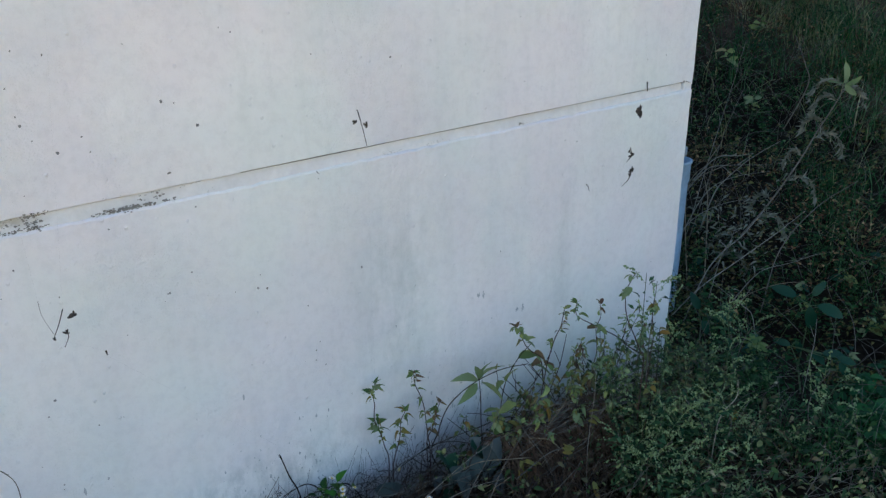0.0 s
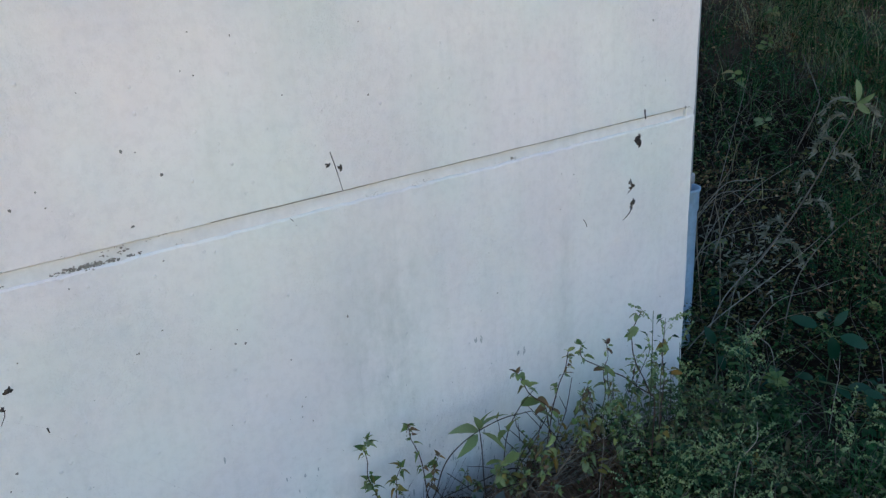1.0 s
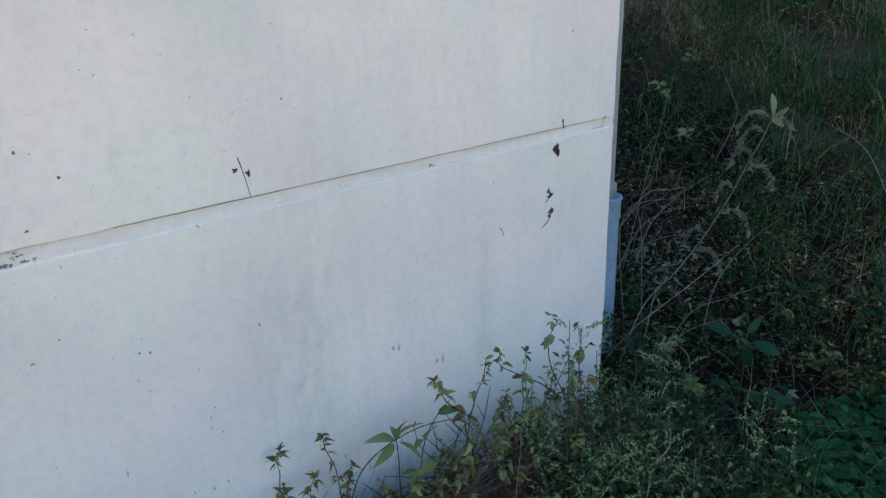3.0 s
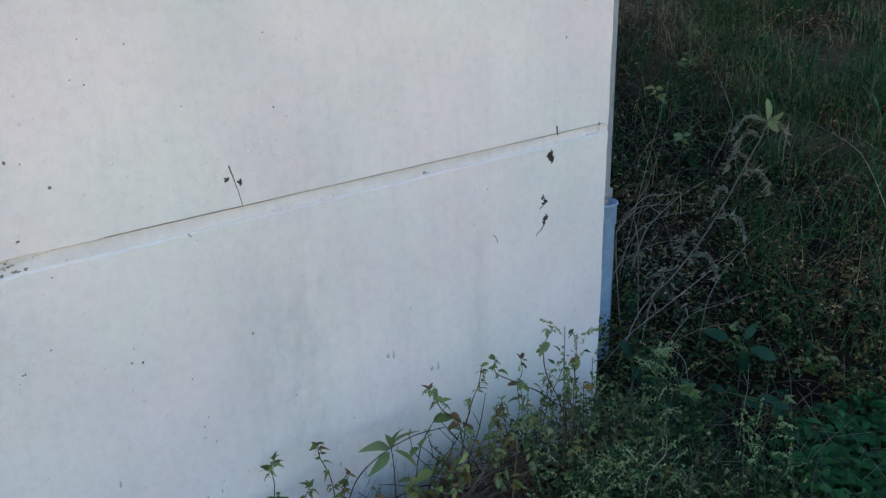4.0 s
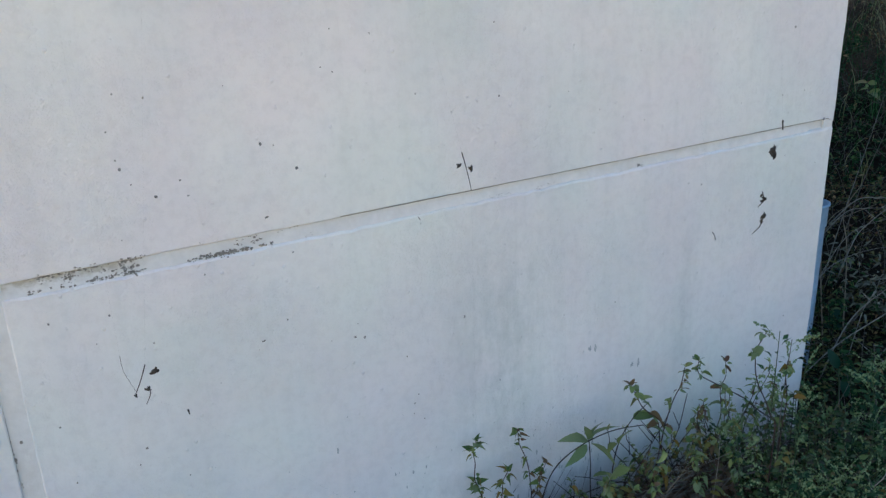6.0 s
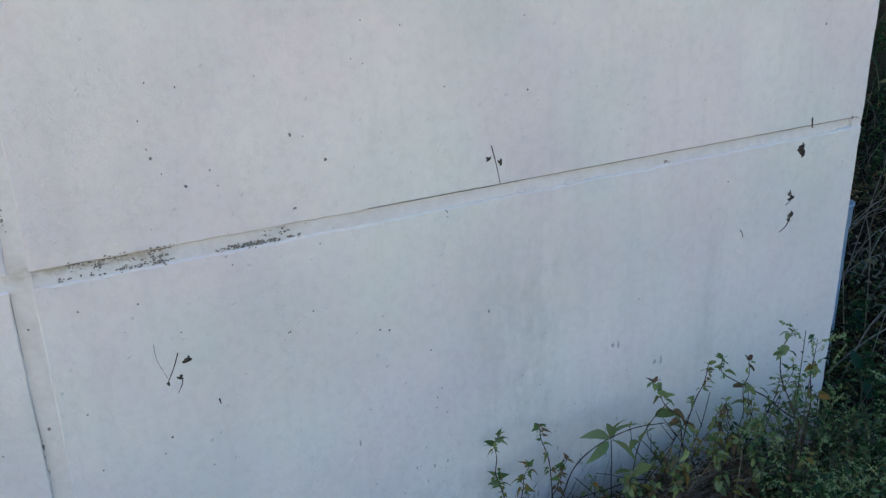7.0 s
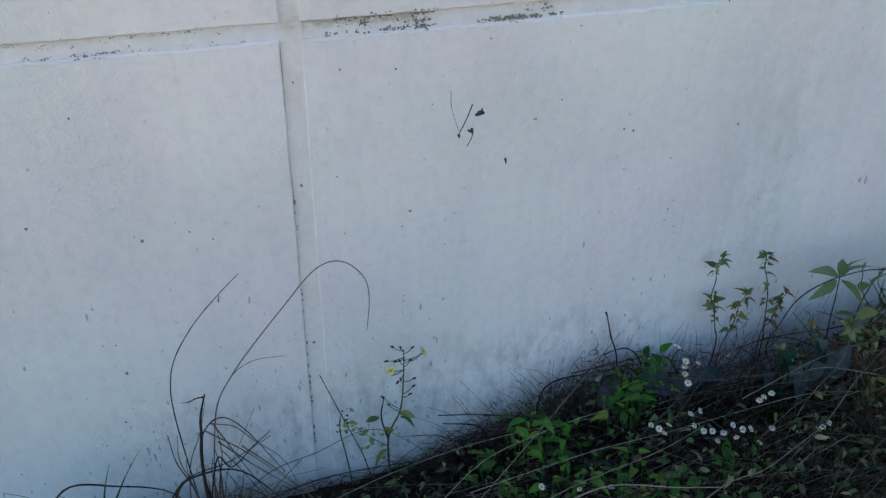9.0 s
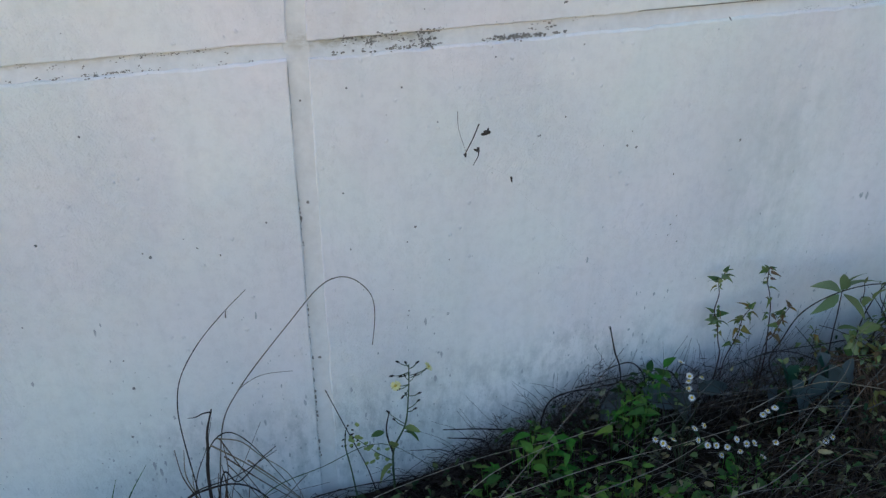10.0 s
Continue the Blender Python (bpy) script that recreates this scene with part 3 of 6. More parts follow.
for lo, hi, clusters, level, big in ((0.193, 0.225, 10, "top", 0.0034), (0.245, 0.285, 9, "top", 0.0034), (0.315, 0.352, 11, "top", 0.0038), (0.19, 0.36, 12, "top", 0.0024), (0.20, 0.36, 12, "mid", 0.0034), (0.22, 0.34, 9, "mid", 0.0026),
                                     (0.165, 0.38, 22, "low", 0.0032), (0.41, 0.57, 22, "low", 0.0034), (0.445, 0.525, 16, "low", 0.0038), (0.50, 0.55, 5, "mid", 0.0034), (0.38, 0.62, 6, "top", 0.0014),
                                     (-0.30, 0.06, 16, "low", 0.0020), (-0.19, -0.08, 12, "low", 0.0026), (-0.28, 0.06, 9, "mid", 0.0022), (-0.07, -0.02, 5, "top", 0.0026), (-0.32, 0.08, 9, "top", 0.0016), (-1.2, -0.32, 26, "low", 0.0022),
                                     (0.57, 1.5, 14, "low", 0.0011), (1.10, 1.16, 3, "low", 0.0018), (1.375, 1.395, 3, "low", 0.0034)):
    for c in range(clusters):
        cx = rng.uniform(lo, hi)
        cz = {"top": JOINT_TOP - 0.0035, "mid": rng.uniform(JOINT_LOW + 0.007, JOINT_TOP - 0.005), "low": JOINT_LOW + 0.0005 + 0.010 * max(0.0, cx - 0.4) / 1.5}[level]
        for i in range(rng.randrange(3, 7)):
            x, z = rng.gauss(cx, 0.005), rng.gauss(cz, 0.0019 if level != "top" else 0.0024)
            spot(mould, x, z, big * rng.uniform(0.25, 0.85), joint_y(z), rng.uniform(0.45, 0.95), 0.0006, 8)
for i in range(26):
    z = rng.uniform(-0.08, 0.5)
    spot(mould, seam_x(z) + rng.uniform(0.0, 0.004), z, rng.uniform(0.0012, 0.003), WALL_Y + 0.006, 1.8)
for z, r in ((0.52, 0.0035), (0.19, 0.0035), (0.70, 0.002)):
    spot(mould, seam_x(z) + 0.016, z, r, WALL_Y + 0.0038)
for i in range(60):
    z = rng.uniform(0.83, 1.35)
    spot(mould, seam_x(z) + rng.uniform(0.006, 0.024), z, rng.uniform(0.0005, 0.0021), WALL_Y + 0.0045, rng.uniform(0.8, 1.8), 0.0008)
for z, k in ((0.50, 9), (0.06, 7)):
    for i in range(k):
        spot(mould, seam_x(z) + rng.uniform(-0.001, 0.003), z + rng.uniform(-0.03, 0.03), rng.uniform(0.001, 0.0028), WALL_Y + 0.004, 1.6)
part("mould", mould.mesh("mould", M_MOULD, False), wall_south, "dark mould spots along the joint")["kind"] = "stuff"

# thin line of dirt and painted shadow under the joint's upper lip
dirt = Acc()
for i in range(330):
    xa = -1.0 + i * 0.009
    if -0.012 < xa - seam_x(JOINT_TOP) < 0.036 or xa > 1.955:
        continue
    k = 0.5 + 0.5 * noise.noise(Vector((xa * 6, 3, 1)))
    r = (0.0003 + 0.0008 * k * rng.uniform(0.6, 1.2)) * (1.0 if xa < 0.5 else 0.95 if xa < 1.0 else 0.65)
    z = JOINT_TOP - 0.0018 - r * 0.6 + 0.0085 * max(0.0, xa - 0.4) / 1.5
    tube(dirt, [Vector((xa, joint_y(z), z)), Vector((xa + 0.0095, joint_y(z), z + rng.uniform(-0.0004, 0.0004)))], r, r, 4)
# dirt and painted shadow down the left edge of the seam
for i in range(190):
    za = -0.12 + i * 0.0085
    if JOINT_LOW - 0.02 < za < JOINT_TOP + 0.005:
        continue
    k = 0.5 + 0.5 * noise.noise(Vector((2, 5, za * 9)))
    if k < 0.42 or rng.random() < 0.2:
        continue
    r = 0.0001 + 0.0006 * (k - 0.3) * rng.uniform(0.5, 1.2)
    xa = seam_x(za) + (0.0045 if za > JOINT_TOP else 0.0008)
    tube(dirt, [Vector((xa, WALL_Y + 0.005, za)), Vector((xa + 0.0003, WALL_Y + 0.005, za + 0.009))], r, r, 4)
part("dirt_shadow_line", dirt.mesh("dirt_shadow_line", M_DIRTSHADE, False), wall_south, "grey line of dirt and painted shadow in the joint lips")["kind"] = "stuff"

specks = Acc()
SPOTS = ((0.341, 0.943, 3), (0.353, 0.916, 2), (0.337, 0.958, 2), (0.331, 1.003, 2), (0.387, 0.890, 4), (0.428, 0.911, 2.5), (0.437, 0.883, 2),
         (0.565, 0.950, 3.5), (0.623, 0.899, 4), (0.561, 0.822, 3.5), (1.029, 0.973, 3), (0.599, 0.749, 2), (0.442, 0.742, 2), (0.574, 0.623, 2.2),
         (0.527, 0.593, 2.5), (0.283, 0.707, 2.5), (0.298, 0.445, 3.6), (0.282, 0.416, 2.2), (0.342, 0.640, 2.2), (0.718, 0.547, 3.5), (0.699, 0.553, 3.5),
         (0.813, 0.370, 2.4), (0.833, 0.328, 2.2), (0.936, 0.535, 2.6), (1.321, 0.471, 2.5), (1.559, 0.706, 2.2), (-0.154, 0.458, 4), (-0.165, 0.467, 2.2), (1.812, 1.033, 3.2), (1.022, 1.109, 2.2), (1.792, 0.881, 1.6), (0.558, 0.821, 2.2), (0.936, 0.533, 2.6), (0.524, 0.592, 2.2), (1.943, 0.803, 5.0))
for x, z, r in SPOTS:
    spot(specks, x, z, r * 0.00078, tall=1.1, proud=0.002)
for x, z, r in ((0.174, 0.53, 2), (0.179, 0.418, 2.2), (-0.078, 0.463, 2.5), (-0.319, 0.507, 3), (-0.232, 0.194, 4), (-0.256, 0.082, 3.2), (-0.237, 0.258, 2.6), (0.278, 0.255, 2.2), (0.36, 0.366, 2), (-0.215, 0.68, 2.4)):
    spot(specks, x, z, r * 0.00078, tall=1.1, proud=0.002)
for i in range(140):
    x, z = rng.uniform(-0.8, 1.95), rng.uniform(-0.05, 1.5)
    if x > 0.9 and rng.random() < 0.5:
        continue
    if JOINT_LOW - 0.01 < z < JOINT_TOP + 0.01 or -0.01 < x - seam_x(z) < 0.045:
        continue
    spot(specks, x, z, rng.uniform(0.0006, 0.0016), tall=rng.uniform(0.8, 1.6))
part("speck", specks.mesh("speck", M_SPECK, False), wall_south, "dark insect and dirt specks")["kind"] = "stuff"

grime = Acc()
for i in range(2200):
    x = rng.uniform(-0.7, 1.3)
    z = -0.13 + abs(rng.gauss(0, 0.16))
    if noise.noise(Vector((x * 6, 2, z * 3))) < rng.uniform(-0.3, 0.5) or -0.005 < x - seam_x(z) < 0.04 or z > 0.5:
        continue
    spot(grime, x, z, 0.0006 + 0.0024 * rng.random() ** 2.5, tall=rng.uniform(1.0, 4.0), proud=0.0006)
for x, z in ((1.252, 0.366), (1.270, 0.368), (1.377, 0.292), (1.394, 0.295)):
    for i in range(5):
        spot(grime, x + rng.uniform(-0.004, 0.004), z + rng.uniform(-0.008, 0.008), 0.0017, tall=3.2, proud=0.0005)
part("grime", grime.mesh("grime", M_GREYSPOT, False), wall_south, "grey splash marks low on the wall")["kind"] = "stuff"

# ---- drainpipe round the corner ----
pipe = thing("drainpipe", (2.328, 1.808, -0.5), "pale blue plastic drainpipe with a narrower grey pipe in its socket", "drainpipe")


def lathe(acc, profile, sides=20):
    vs, fs = [], []
    for r, z in profile:
        for k in range(sides):
            t = 2 * math.pi * k / sides
            vs.append(Vector((math.cos(t) * r, math.sin(t) * r, z)))
    for i in range(len(profile) - 1):
        for k in range(sides):
            p, q = i * sides + k, i * sides + (k + 1) % sides
            fs.append((p, q, q + sides, p + sides))
    acc.add(vs, fs)


for name, prof, mat, lab in (("lower_pipe", [(0.046, 0.0), (0.046, 0.60), (0.047, 0.61), (0.046, 0.62), (0.046, 0.86), (0.050, 0.87), (0.050, 0.930), (0.0535, 0.934), (0.0535, 0.942), (0.049, 0.943), (0.044, 0.90), (0.0, 0.90)], M_PIPE, "pale blue wide pipe"),
                             ("upper_pipe", [(0.024, 0.85), (0.024, 5.6), (0.0, 5.6)], M_PIPE2, "narrow grey pipe"),
                             ("collar", [(0.0245, 0.955), (0.033, 0.96), (0.033, 0.985), (0.0245, 0.99)], M_PIPE2, "grey collar")):
    a = Acc()
    lathe(a, prof)
    part(name, a.mesh(name, mat), pipe, lab)
for z in (1.9, 3.6):
    a = Acc()
    box(a, (CORNER - 2.328 - 0.005, -0.012, z), (-0.02, 0.012, z + 0.02))
    part("bracket", a.mesh("bracket", M_PIPE2, False), pipe)

# ---- plants at the foot of the wall ----
def drift(rng, v, a):
    return Vector(v) + Vector((rng.uniform(-a, a), rng.uniform(-a, a), rng.uniform(-a, a)))


def along(line, t):
    k = t * (len(line) - 1)
    i = min(int(k), len(line) - 2)
    return line[i].lerp(line[i + 1], k - i), (line[i + 1] - line[i]).normalized()


def leafy_shoot(pts, r, seed, label, leaf_at, size, mats, shape="heart", tip=True, stem_mat=None, wide=1.0):
    """An upright vine shoot with small leaves in tufts."""
    rng = random.Random(seed)
    base = Vector(pts[-1])
    base.z = ground_z(base.x, base.y)
    p = thing("vine_shoot", base, label, "plant", "vine shoots")
    pts = [base] + [Vector(q) for q in reversed(pts)]
    # a kink at every joint of the stem
    bent = [pts[0]]
    for q0, q1 in zip(pts, pts[1:]):
        bent += [drift(rng, q0.lerp(q1, 0.5), 0.006), q1]
    line = smooth_line(bent, 4)
    stem_part(p, bent, r * 0.80, r * 0.40, stem_mat or M_REDSTEM, per=4, rng=rng)
    for t in leaf_at:
        q, d = along(line, t)
        for k in range(rng.choice((3, 4, 5))):
            a = rng.uniform(0, 6.28)
            dd = Vector((math.cos(a), math.sin(a) * 0.7 - 0.15, rng.uniform(-0.6, 0.55)))
            leaf_part(p, q + dd * 0.004 + Vector((0, 0, rng.uniform(-0.008, 0.008))), dd, size * rng.choice((rng.uniform(0.35, 0.7), rng.uniform(0.7, 1.1))), shape, rng.choice(mats), rng,
                      wide * rng.uniform(0.9, 1.5), variant=rng.choice((0, 1, 1, 3, 3, 4)), roll=rng.uniform(-0.9, 0.9))
    if tip:
        for k in range(3):
            a = rng.uniform(0, 6.28)
            leaf_part(p, line[-1], (math.cos(a) * 0.6, math.sin(a) * 0.6, 0.7), size * 0.75, shape, mats[0], rng, 1.2)
    return p


G3 = (M_LEAF, M_LEAF, M_LEAFDULL)
leafy_shoot([(0.930, 1.46, 0.261), (0.926, 1.46, 0.207), (0.936, 1.46, 0.128), (0.956, 1.46, 0.043)], 0.0022, 3, "thin reddish vine shoot with small heart-shaped green leaves", (0.99, 0.96, 0.92, 0.88, 0.84, 0.64, 0.60, 0.56, 0.52, 0.46), 0.025, G3 + (M_LEAFYEL,))
leafy_shoot([(1.030, 1.455, 0.255), (1.045, 1.455, 0.192), (1.062, 1.455, 0.100), (1.070, 1.455, 0.030)], 0.0022, 4, "thin reddish vine shoot with green and reddened leaves", (0.99, 0.95, 0.90, 0.84, 0.7, 0.58), 0.021, (M_LEAF, M_LEAFRED, M_LEAF))
leafy_shoot([(1.001, 1.45, 0.165), (0.985, 1.45, 0.110), (0.962, 1.45, 0.031)], 0.002, 5, "short vine shoot with green and yellowed leaves", (0.97, 0.88, 0.8, 0.7, 0.62, 0.5), 0.025, (M_LEAF, M_LEAFYEL, M_LEAF))
leafy_shoot([(1.100, 1.45, 0.150), (1.085, 1.45, 0.110), (1.062, 1.455, 0.05)], 0.0018, 6, "short vine shoot with reddened and green leaves", (0.97, 0.88, 0.75, 0.65, 0.55), 0.023, (M_LEAFRED, M_LEAF, M_LEAFYEL))
leafy_shoot([(1.448, 1.40, 0.315), (1.42, 1.40, 0.240), (1.39, 1.40, 0.14), (1.37, 1.39, 0.03)], 0.0026, 7, "dark vine shoot with small tip leaves", (0.97, 0.9, 0.84, 0.72, 0.62, 0.5), 0.024, (M_LEAFPALE, M_LEAFPALE, M_LEAFDULL, M_LEAFRED), "oval")
leafy_shoot([(1.49, 1.40, 0.318), (1.50, 1.40, 0.275), (1.571, 1.39, 0.224), (1.66, 1.37, 0.150), (1.732, 1.35, 0.093)], 0.0026, 8, "arching dark vine shoot leaning along the wall", (0.98, 0.9, 0.8, 0.62, 0.5, 0.4, 0.3), 0.024, (M_LEAF, M_LEAFDULL, M_LEAF), "oval")
leafy_shoot([(1.585, 1.41, 0.283), (1.565, 1.40, 0.220), (1.54, 1.38, 0.11)], 0.002, 9, "vine shoot with a reddened withered tip", (0.98, 0.9, 0.7, 0.55), 0.023, (M_LEAFRED, M_LEAFPALE, M_LEAFDULL), "round")
leafy_shoot([(1.299, 1.41, 0.305), (1.325, 1.40, 0.250), (1.377, 1.40, 0.187), (1.40, 1.39, 0.06)], 0.0026, 10, "dark vine shoot with brown withered tip leaves", (0.98, 0.9, 0.78, 0.66, 0.52), 0.026, (M_LEAFRED, M_LEAFPALE, M_LEAFPALE, M_LEAFDULL), "oval")
leafy_shoot([(1.536, 1.26, 0.438), (1.507, 1.26, 0.400), (1.515, 1.26, 0.350), (1.545, 1.25, 0.270), (1.572, 1.24, 0.200)], 0.0024, 12, "upright shoot with drooping rounded green leaves", (0.98, 0.90, 0.80, 0.5), 0.024, (M_LEAF, M_LEAFDULL), "oval", wide=1.2)
leafy_shoot([(1.627, 1.27, 0.34), (1.625, 1.27, 0.30), (1.620, 1.26, 0.18)], 0.0022, 13, "upright shoot with one yellowing leaf", (0.9, 0.55), 0.028, (M_LEAF, M_LEAFYEL), "oval", tip=False, wide=1.2)

# long-leaved vine arching off the wall
rng = random.Random(21)
vine = thing("arching_vine", (1.15, 1.40, ground_z(1.15, 1.40)), "dark arching vine with a spray of long green leaves", "plant")
for pts, r0, r1 in (([(1.15, 1.40, -0.13), (1.05, 1.41, 0.03), (1.066, 1.41, 0.103), (1.097, 1.41, 0.162), (1.161, 1.41, 0.195), (1.25, 1.41, 0.205), (1.34, 1.41, 0.19)], 0.0028, 0.0018),
                    ([(1.20, 1.39, -0.13), (1.195, 1.41, 0.05), (1.20, 1.42, 0.13), (1.195, 1.42, 0.196)], 0.0026, 0.0018),
                    ([(1.22, 1.38, -0.13), (1.245, 1.40, 0.08), (1.262, 1.40, 0.172), (1.30, 1.40, 0.225), (1.345, 1.40, 0.255)], 0.0026, 0.0015),
                    ([(1.28, 1.36, -0.13), (1.26, 1.39, 0.05), (1.20, 1.40, 0.10), (1.15, 1.41, 0.12)], 0.0022, 0.0012)):
    stem_part(vine, pts, r0 * 0.62, r1 * 0.6, M_TWIG, rng=rng)
for at, d, size in (((1.192, 1.42, 0.195), (-0.85, -0.15, 0.52), 0.075), ((1.192, 1.42, 0.195), (-0.2, -0.3, 0.85), 0.065), ((1.196, 1.42, 0.20), (0.85, -0.1, 0.35), 0.062),
                    ((1.19, 1.42, 0.185), (-0.8, -0.2, -0.35), 0.060), ((1.20, 1.42, 0.185), (0.75, -0.3, -0.6), 0.066), ((1.196, 1.42, 0.20), (0.3, -0.2, 0.8), 0.05)):
    leaf_part(vine, at, d, size * 1.2, "lance", M_LEAFDULL, rng, 1.25, variant=0, roll=rng.uniform(-0.9, -0.3))
for at, d, size in (((1.262, 1.40, 0.172), (0.2, -0.3, 0.9), 0.055), ((1.262, 1.40, 0.172), (-0.7, -0.3, 0.4), 0.045), ((1.30, 1.40, 0.225), (0.9, -0.2, 0.15), 0.055),
                    ((1.20, 1.41, 0.10), (0.8, -0.4, 0.3), 0.045), ((1.22, 1.40, 0.08), (0.5, -0.6, -0.5), 0.050), ((1.24, 1.39, 0.10), (0.9, -0.3, 0.5), 0.045),
                    ((1.24, 1.40, 0.06), (-0.6, -0.6, 0.1), 0.050), ((1.23, 1.40, 0.03), (0.7, -0.6, -0.1), 0.055), ((1.22, 1.40, 0.02), (-0.3, -0.8, -0.5), 0.055), ((1.34, 1.40, 0.19), (0.9, -0.2, -0.2), 0.06)):
    leaf_part(vine, at, d, size, "oval", rng.choice(G3), rng, 1.1)

# arrow-shaped leaves hanging in the tangle, shade put into their colour
hangers = thing("shade_vine", (1.15, 1.33, ground_z(1.15, 1.33)), "hanging leaves inside the bramble, mostly tinted for shade", "plant")
stem_part(hangers, [(1.15, 1.33, -0.13), (1.10, 1.34, 0.0), (1.16, 1.35, 0.07), (1.30, 1.34, 0.06), (1.45, 1.33, 0.03)], 0.002, 0.0012, M_TWIG)
for i in range(22):
    x = rng.uniform(1.02, 1.26)
    leaf_part(hangers, (x, rng.uniform(1.30, 1.40), rng.uniform(-0.04, 0.09)), (rng.uniform(-0.5, 0.5), -0.35, -0.9), rng.uniform(0.04, 0.09), "heart", rng.choice((M_LEAFSHADE, M_LEAFSHADE, M_LEAFBIG)), rng, 1.2)
low_vine = thing("shade_vine", (0.86, 1.44, ground_z(0.86, 1.44)), "large leaves against the wall foot, tinted blue-grey for shade", "plant")
stem_part(low_vine, [(0.86, 1.44, -0.13), (0.80, 1.44, -0.03), (0.74, 1.45, 0.03), (0.69, 1.455, 0.02)], 0.002, 0.0012, M_TWIG)
for x, y, z, dx, dz, size in ((0.76, 1.43, 0.02, 0.8, -0.35, 0.095), (0.80, 1.42, -0.01, 0.9, 0.1, 0.085), (0.72, 1.44, 0.01, -0.7, -0.5, 0.075), (0.84, 1.43, -0.02, 0.5, -0.7, 0.08), (0.90, 1.44, -0.01, 0.8, -0.1, 0.07), (0.79, 1.44, 0.03, -0.3, -0.8, 0.07)):
    leaf_part(low_vine, (x, y, z), (dx, -0.35, dz), size, "oval", M_LEAFSHADE, rng, 1.1, variant=0, up=(0, -0.8, 0.6))

# foliage mass of the bramble
mass = Acc()
for i in range(1500):
    x = rng.uniform(1.32, 1.98)
    y = rng.uniform(1.18, 1.43)
    if x < 1.50 and y < 1.40 and rng.random() < 0.8:
        continue
    top = 0.02 + 0.115 * min(1, max(0, (x - 1.30) / 0.3)) * (0.75 + 0.5 * noise.noise(Vector((x * 9, y * 9, 2))))
    z = ground_z(x, y) + (top + 0.13) * rng.random() ** 0.6
    a = rng.uniform(0, 6.28)
    sz = rng.uniform(0.010, 0.024)
    small_leaf(mass, (x, y, z), (math.cos(a), math.sin(a), rng.uniform(-0.5, 0.6)), (rng.uniform(-0.4, 0.4), -0.5, 1), sz, sz * rng.uniform(0.45, 0.75), 0.3, rng.uniform(0, 0.5), rng.uniform(-0.6, 0.6))
    if i % 4 == 0:
        tube(mass, [Vector((x, y, z)), Vector((x + rng.uniform(-0.03, 0.03), y, ground_z(x, y)))], 0.0006, 0.0008, 3)
tagged(new("bramble_leaves", mass.mesh("bramble_leaves", M_BRAMBLE)), "small green and yellowing leaves of the bramble by the corner", "bramble", kind="stuff")

# small leaves of the tangle, each shoot a thing
for i in range(13):
    x = 1.27 + 0.043 * i + rng.uniform(-0.02, 0.02)
    y = rng.uniform(1.25, 1.41)
    h = 0.08 + 0.09 * math.sin(0.4 + i * 0.14) + rng.uniform(-0.05, 0.04)
    lean = rng.uniform(-0.14, 0.14)
    leafy_shoot([(x + lean, y, h), (x + lean * 0.75, y, h * 0.65), (x + lean * 0.2, y, 0.0)], 0.0013, 200 + i, "short leafy shoot in the tangle by the wall",
                [rng.uniform(0.45, 0.99) for k in range(7)], rng.uniform(0.016, 0.026), (M_LEAF, M_LEAF, M_LEAFDULL, M_LEAFDULL, rng.choice((M_LEAFYEL, M_LEAFRED, M_LEAF))), rng.choice(("oval", "heart")), stem_mat=M_TWIG)

# crooked shoots with crumpled small leaves before the wall
for i in range(19):
    x = 1.14 + 0.028 * i + rng.uniform(-0.02, 0.02)
    y = rng.uniform(1.34, 1.43)
    h = 0.10 + 0.0075 * i + rng.uniform(-0.04, 0.06)
    lean = rng.choice((-1, 1)) * rng.uniform(0.04, 0.12)
    leafy_shoot([(x + lean, y, h), (x + lean * 0.9, y, h * 0.8), (x + lean * 0.35, y, h * 0.45), (x, y, 0.0)], 0.0019, 300 + i, "crooked dark shoot with crumpled olive and brown leaves",
                [rng.uniform(0.4, 0.99) for k in range(5)], rng.uniform(0.017, 0.029), (M_LEAFPALE, M_LEAFDULL, M_LEAFPALE, M_LEAFRED, M_LEAFYEL, M_LEAFDULL), rng.choice(("oval", "lance")), stem_mat=M_TWIG)

# leafless twigs and runners of the tangle, each a thing
rng = random.Random(31)


def runner(pts, r0, r1, mat, label, name="twig", group="dry twigs", sub=()):
    base = Vector(pts[0])
    p = thing(name, base, label, "twig", group)
    stem_part(p, pts, r0, r1, mat, rng=rng)
    for q, rr in sub:
        stem_part(p, q, rr, rr * 0.5, mat, "side_twig", rng=rng)
    return p


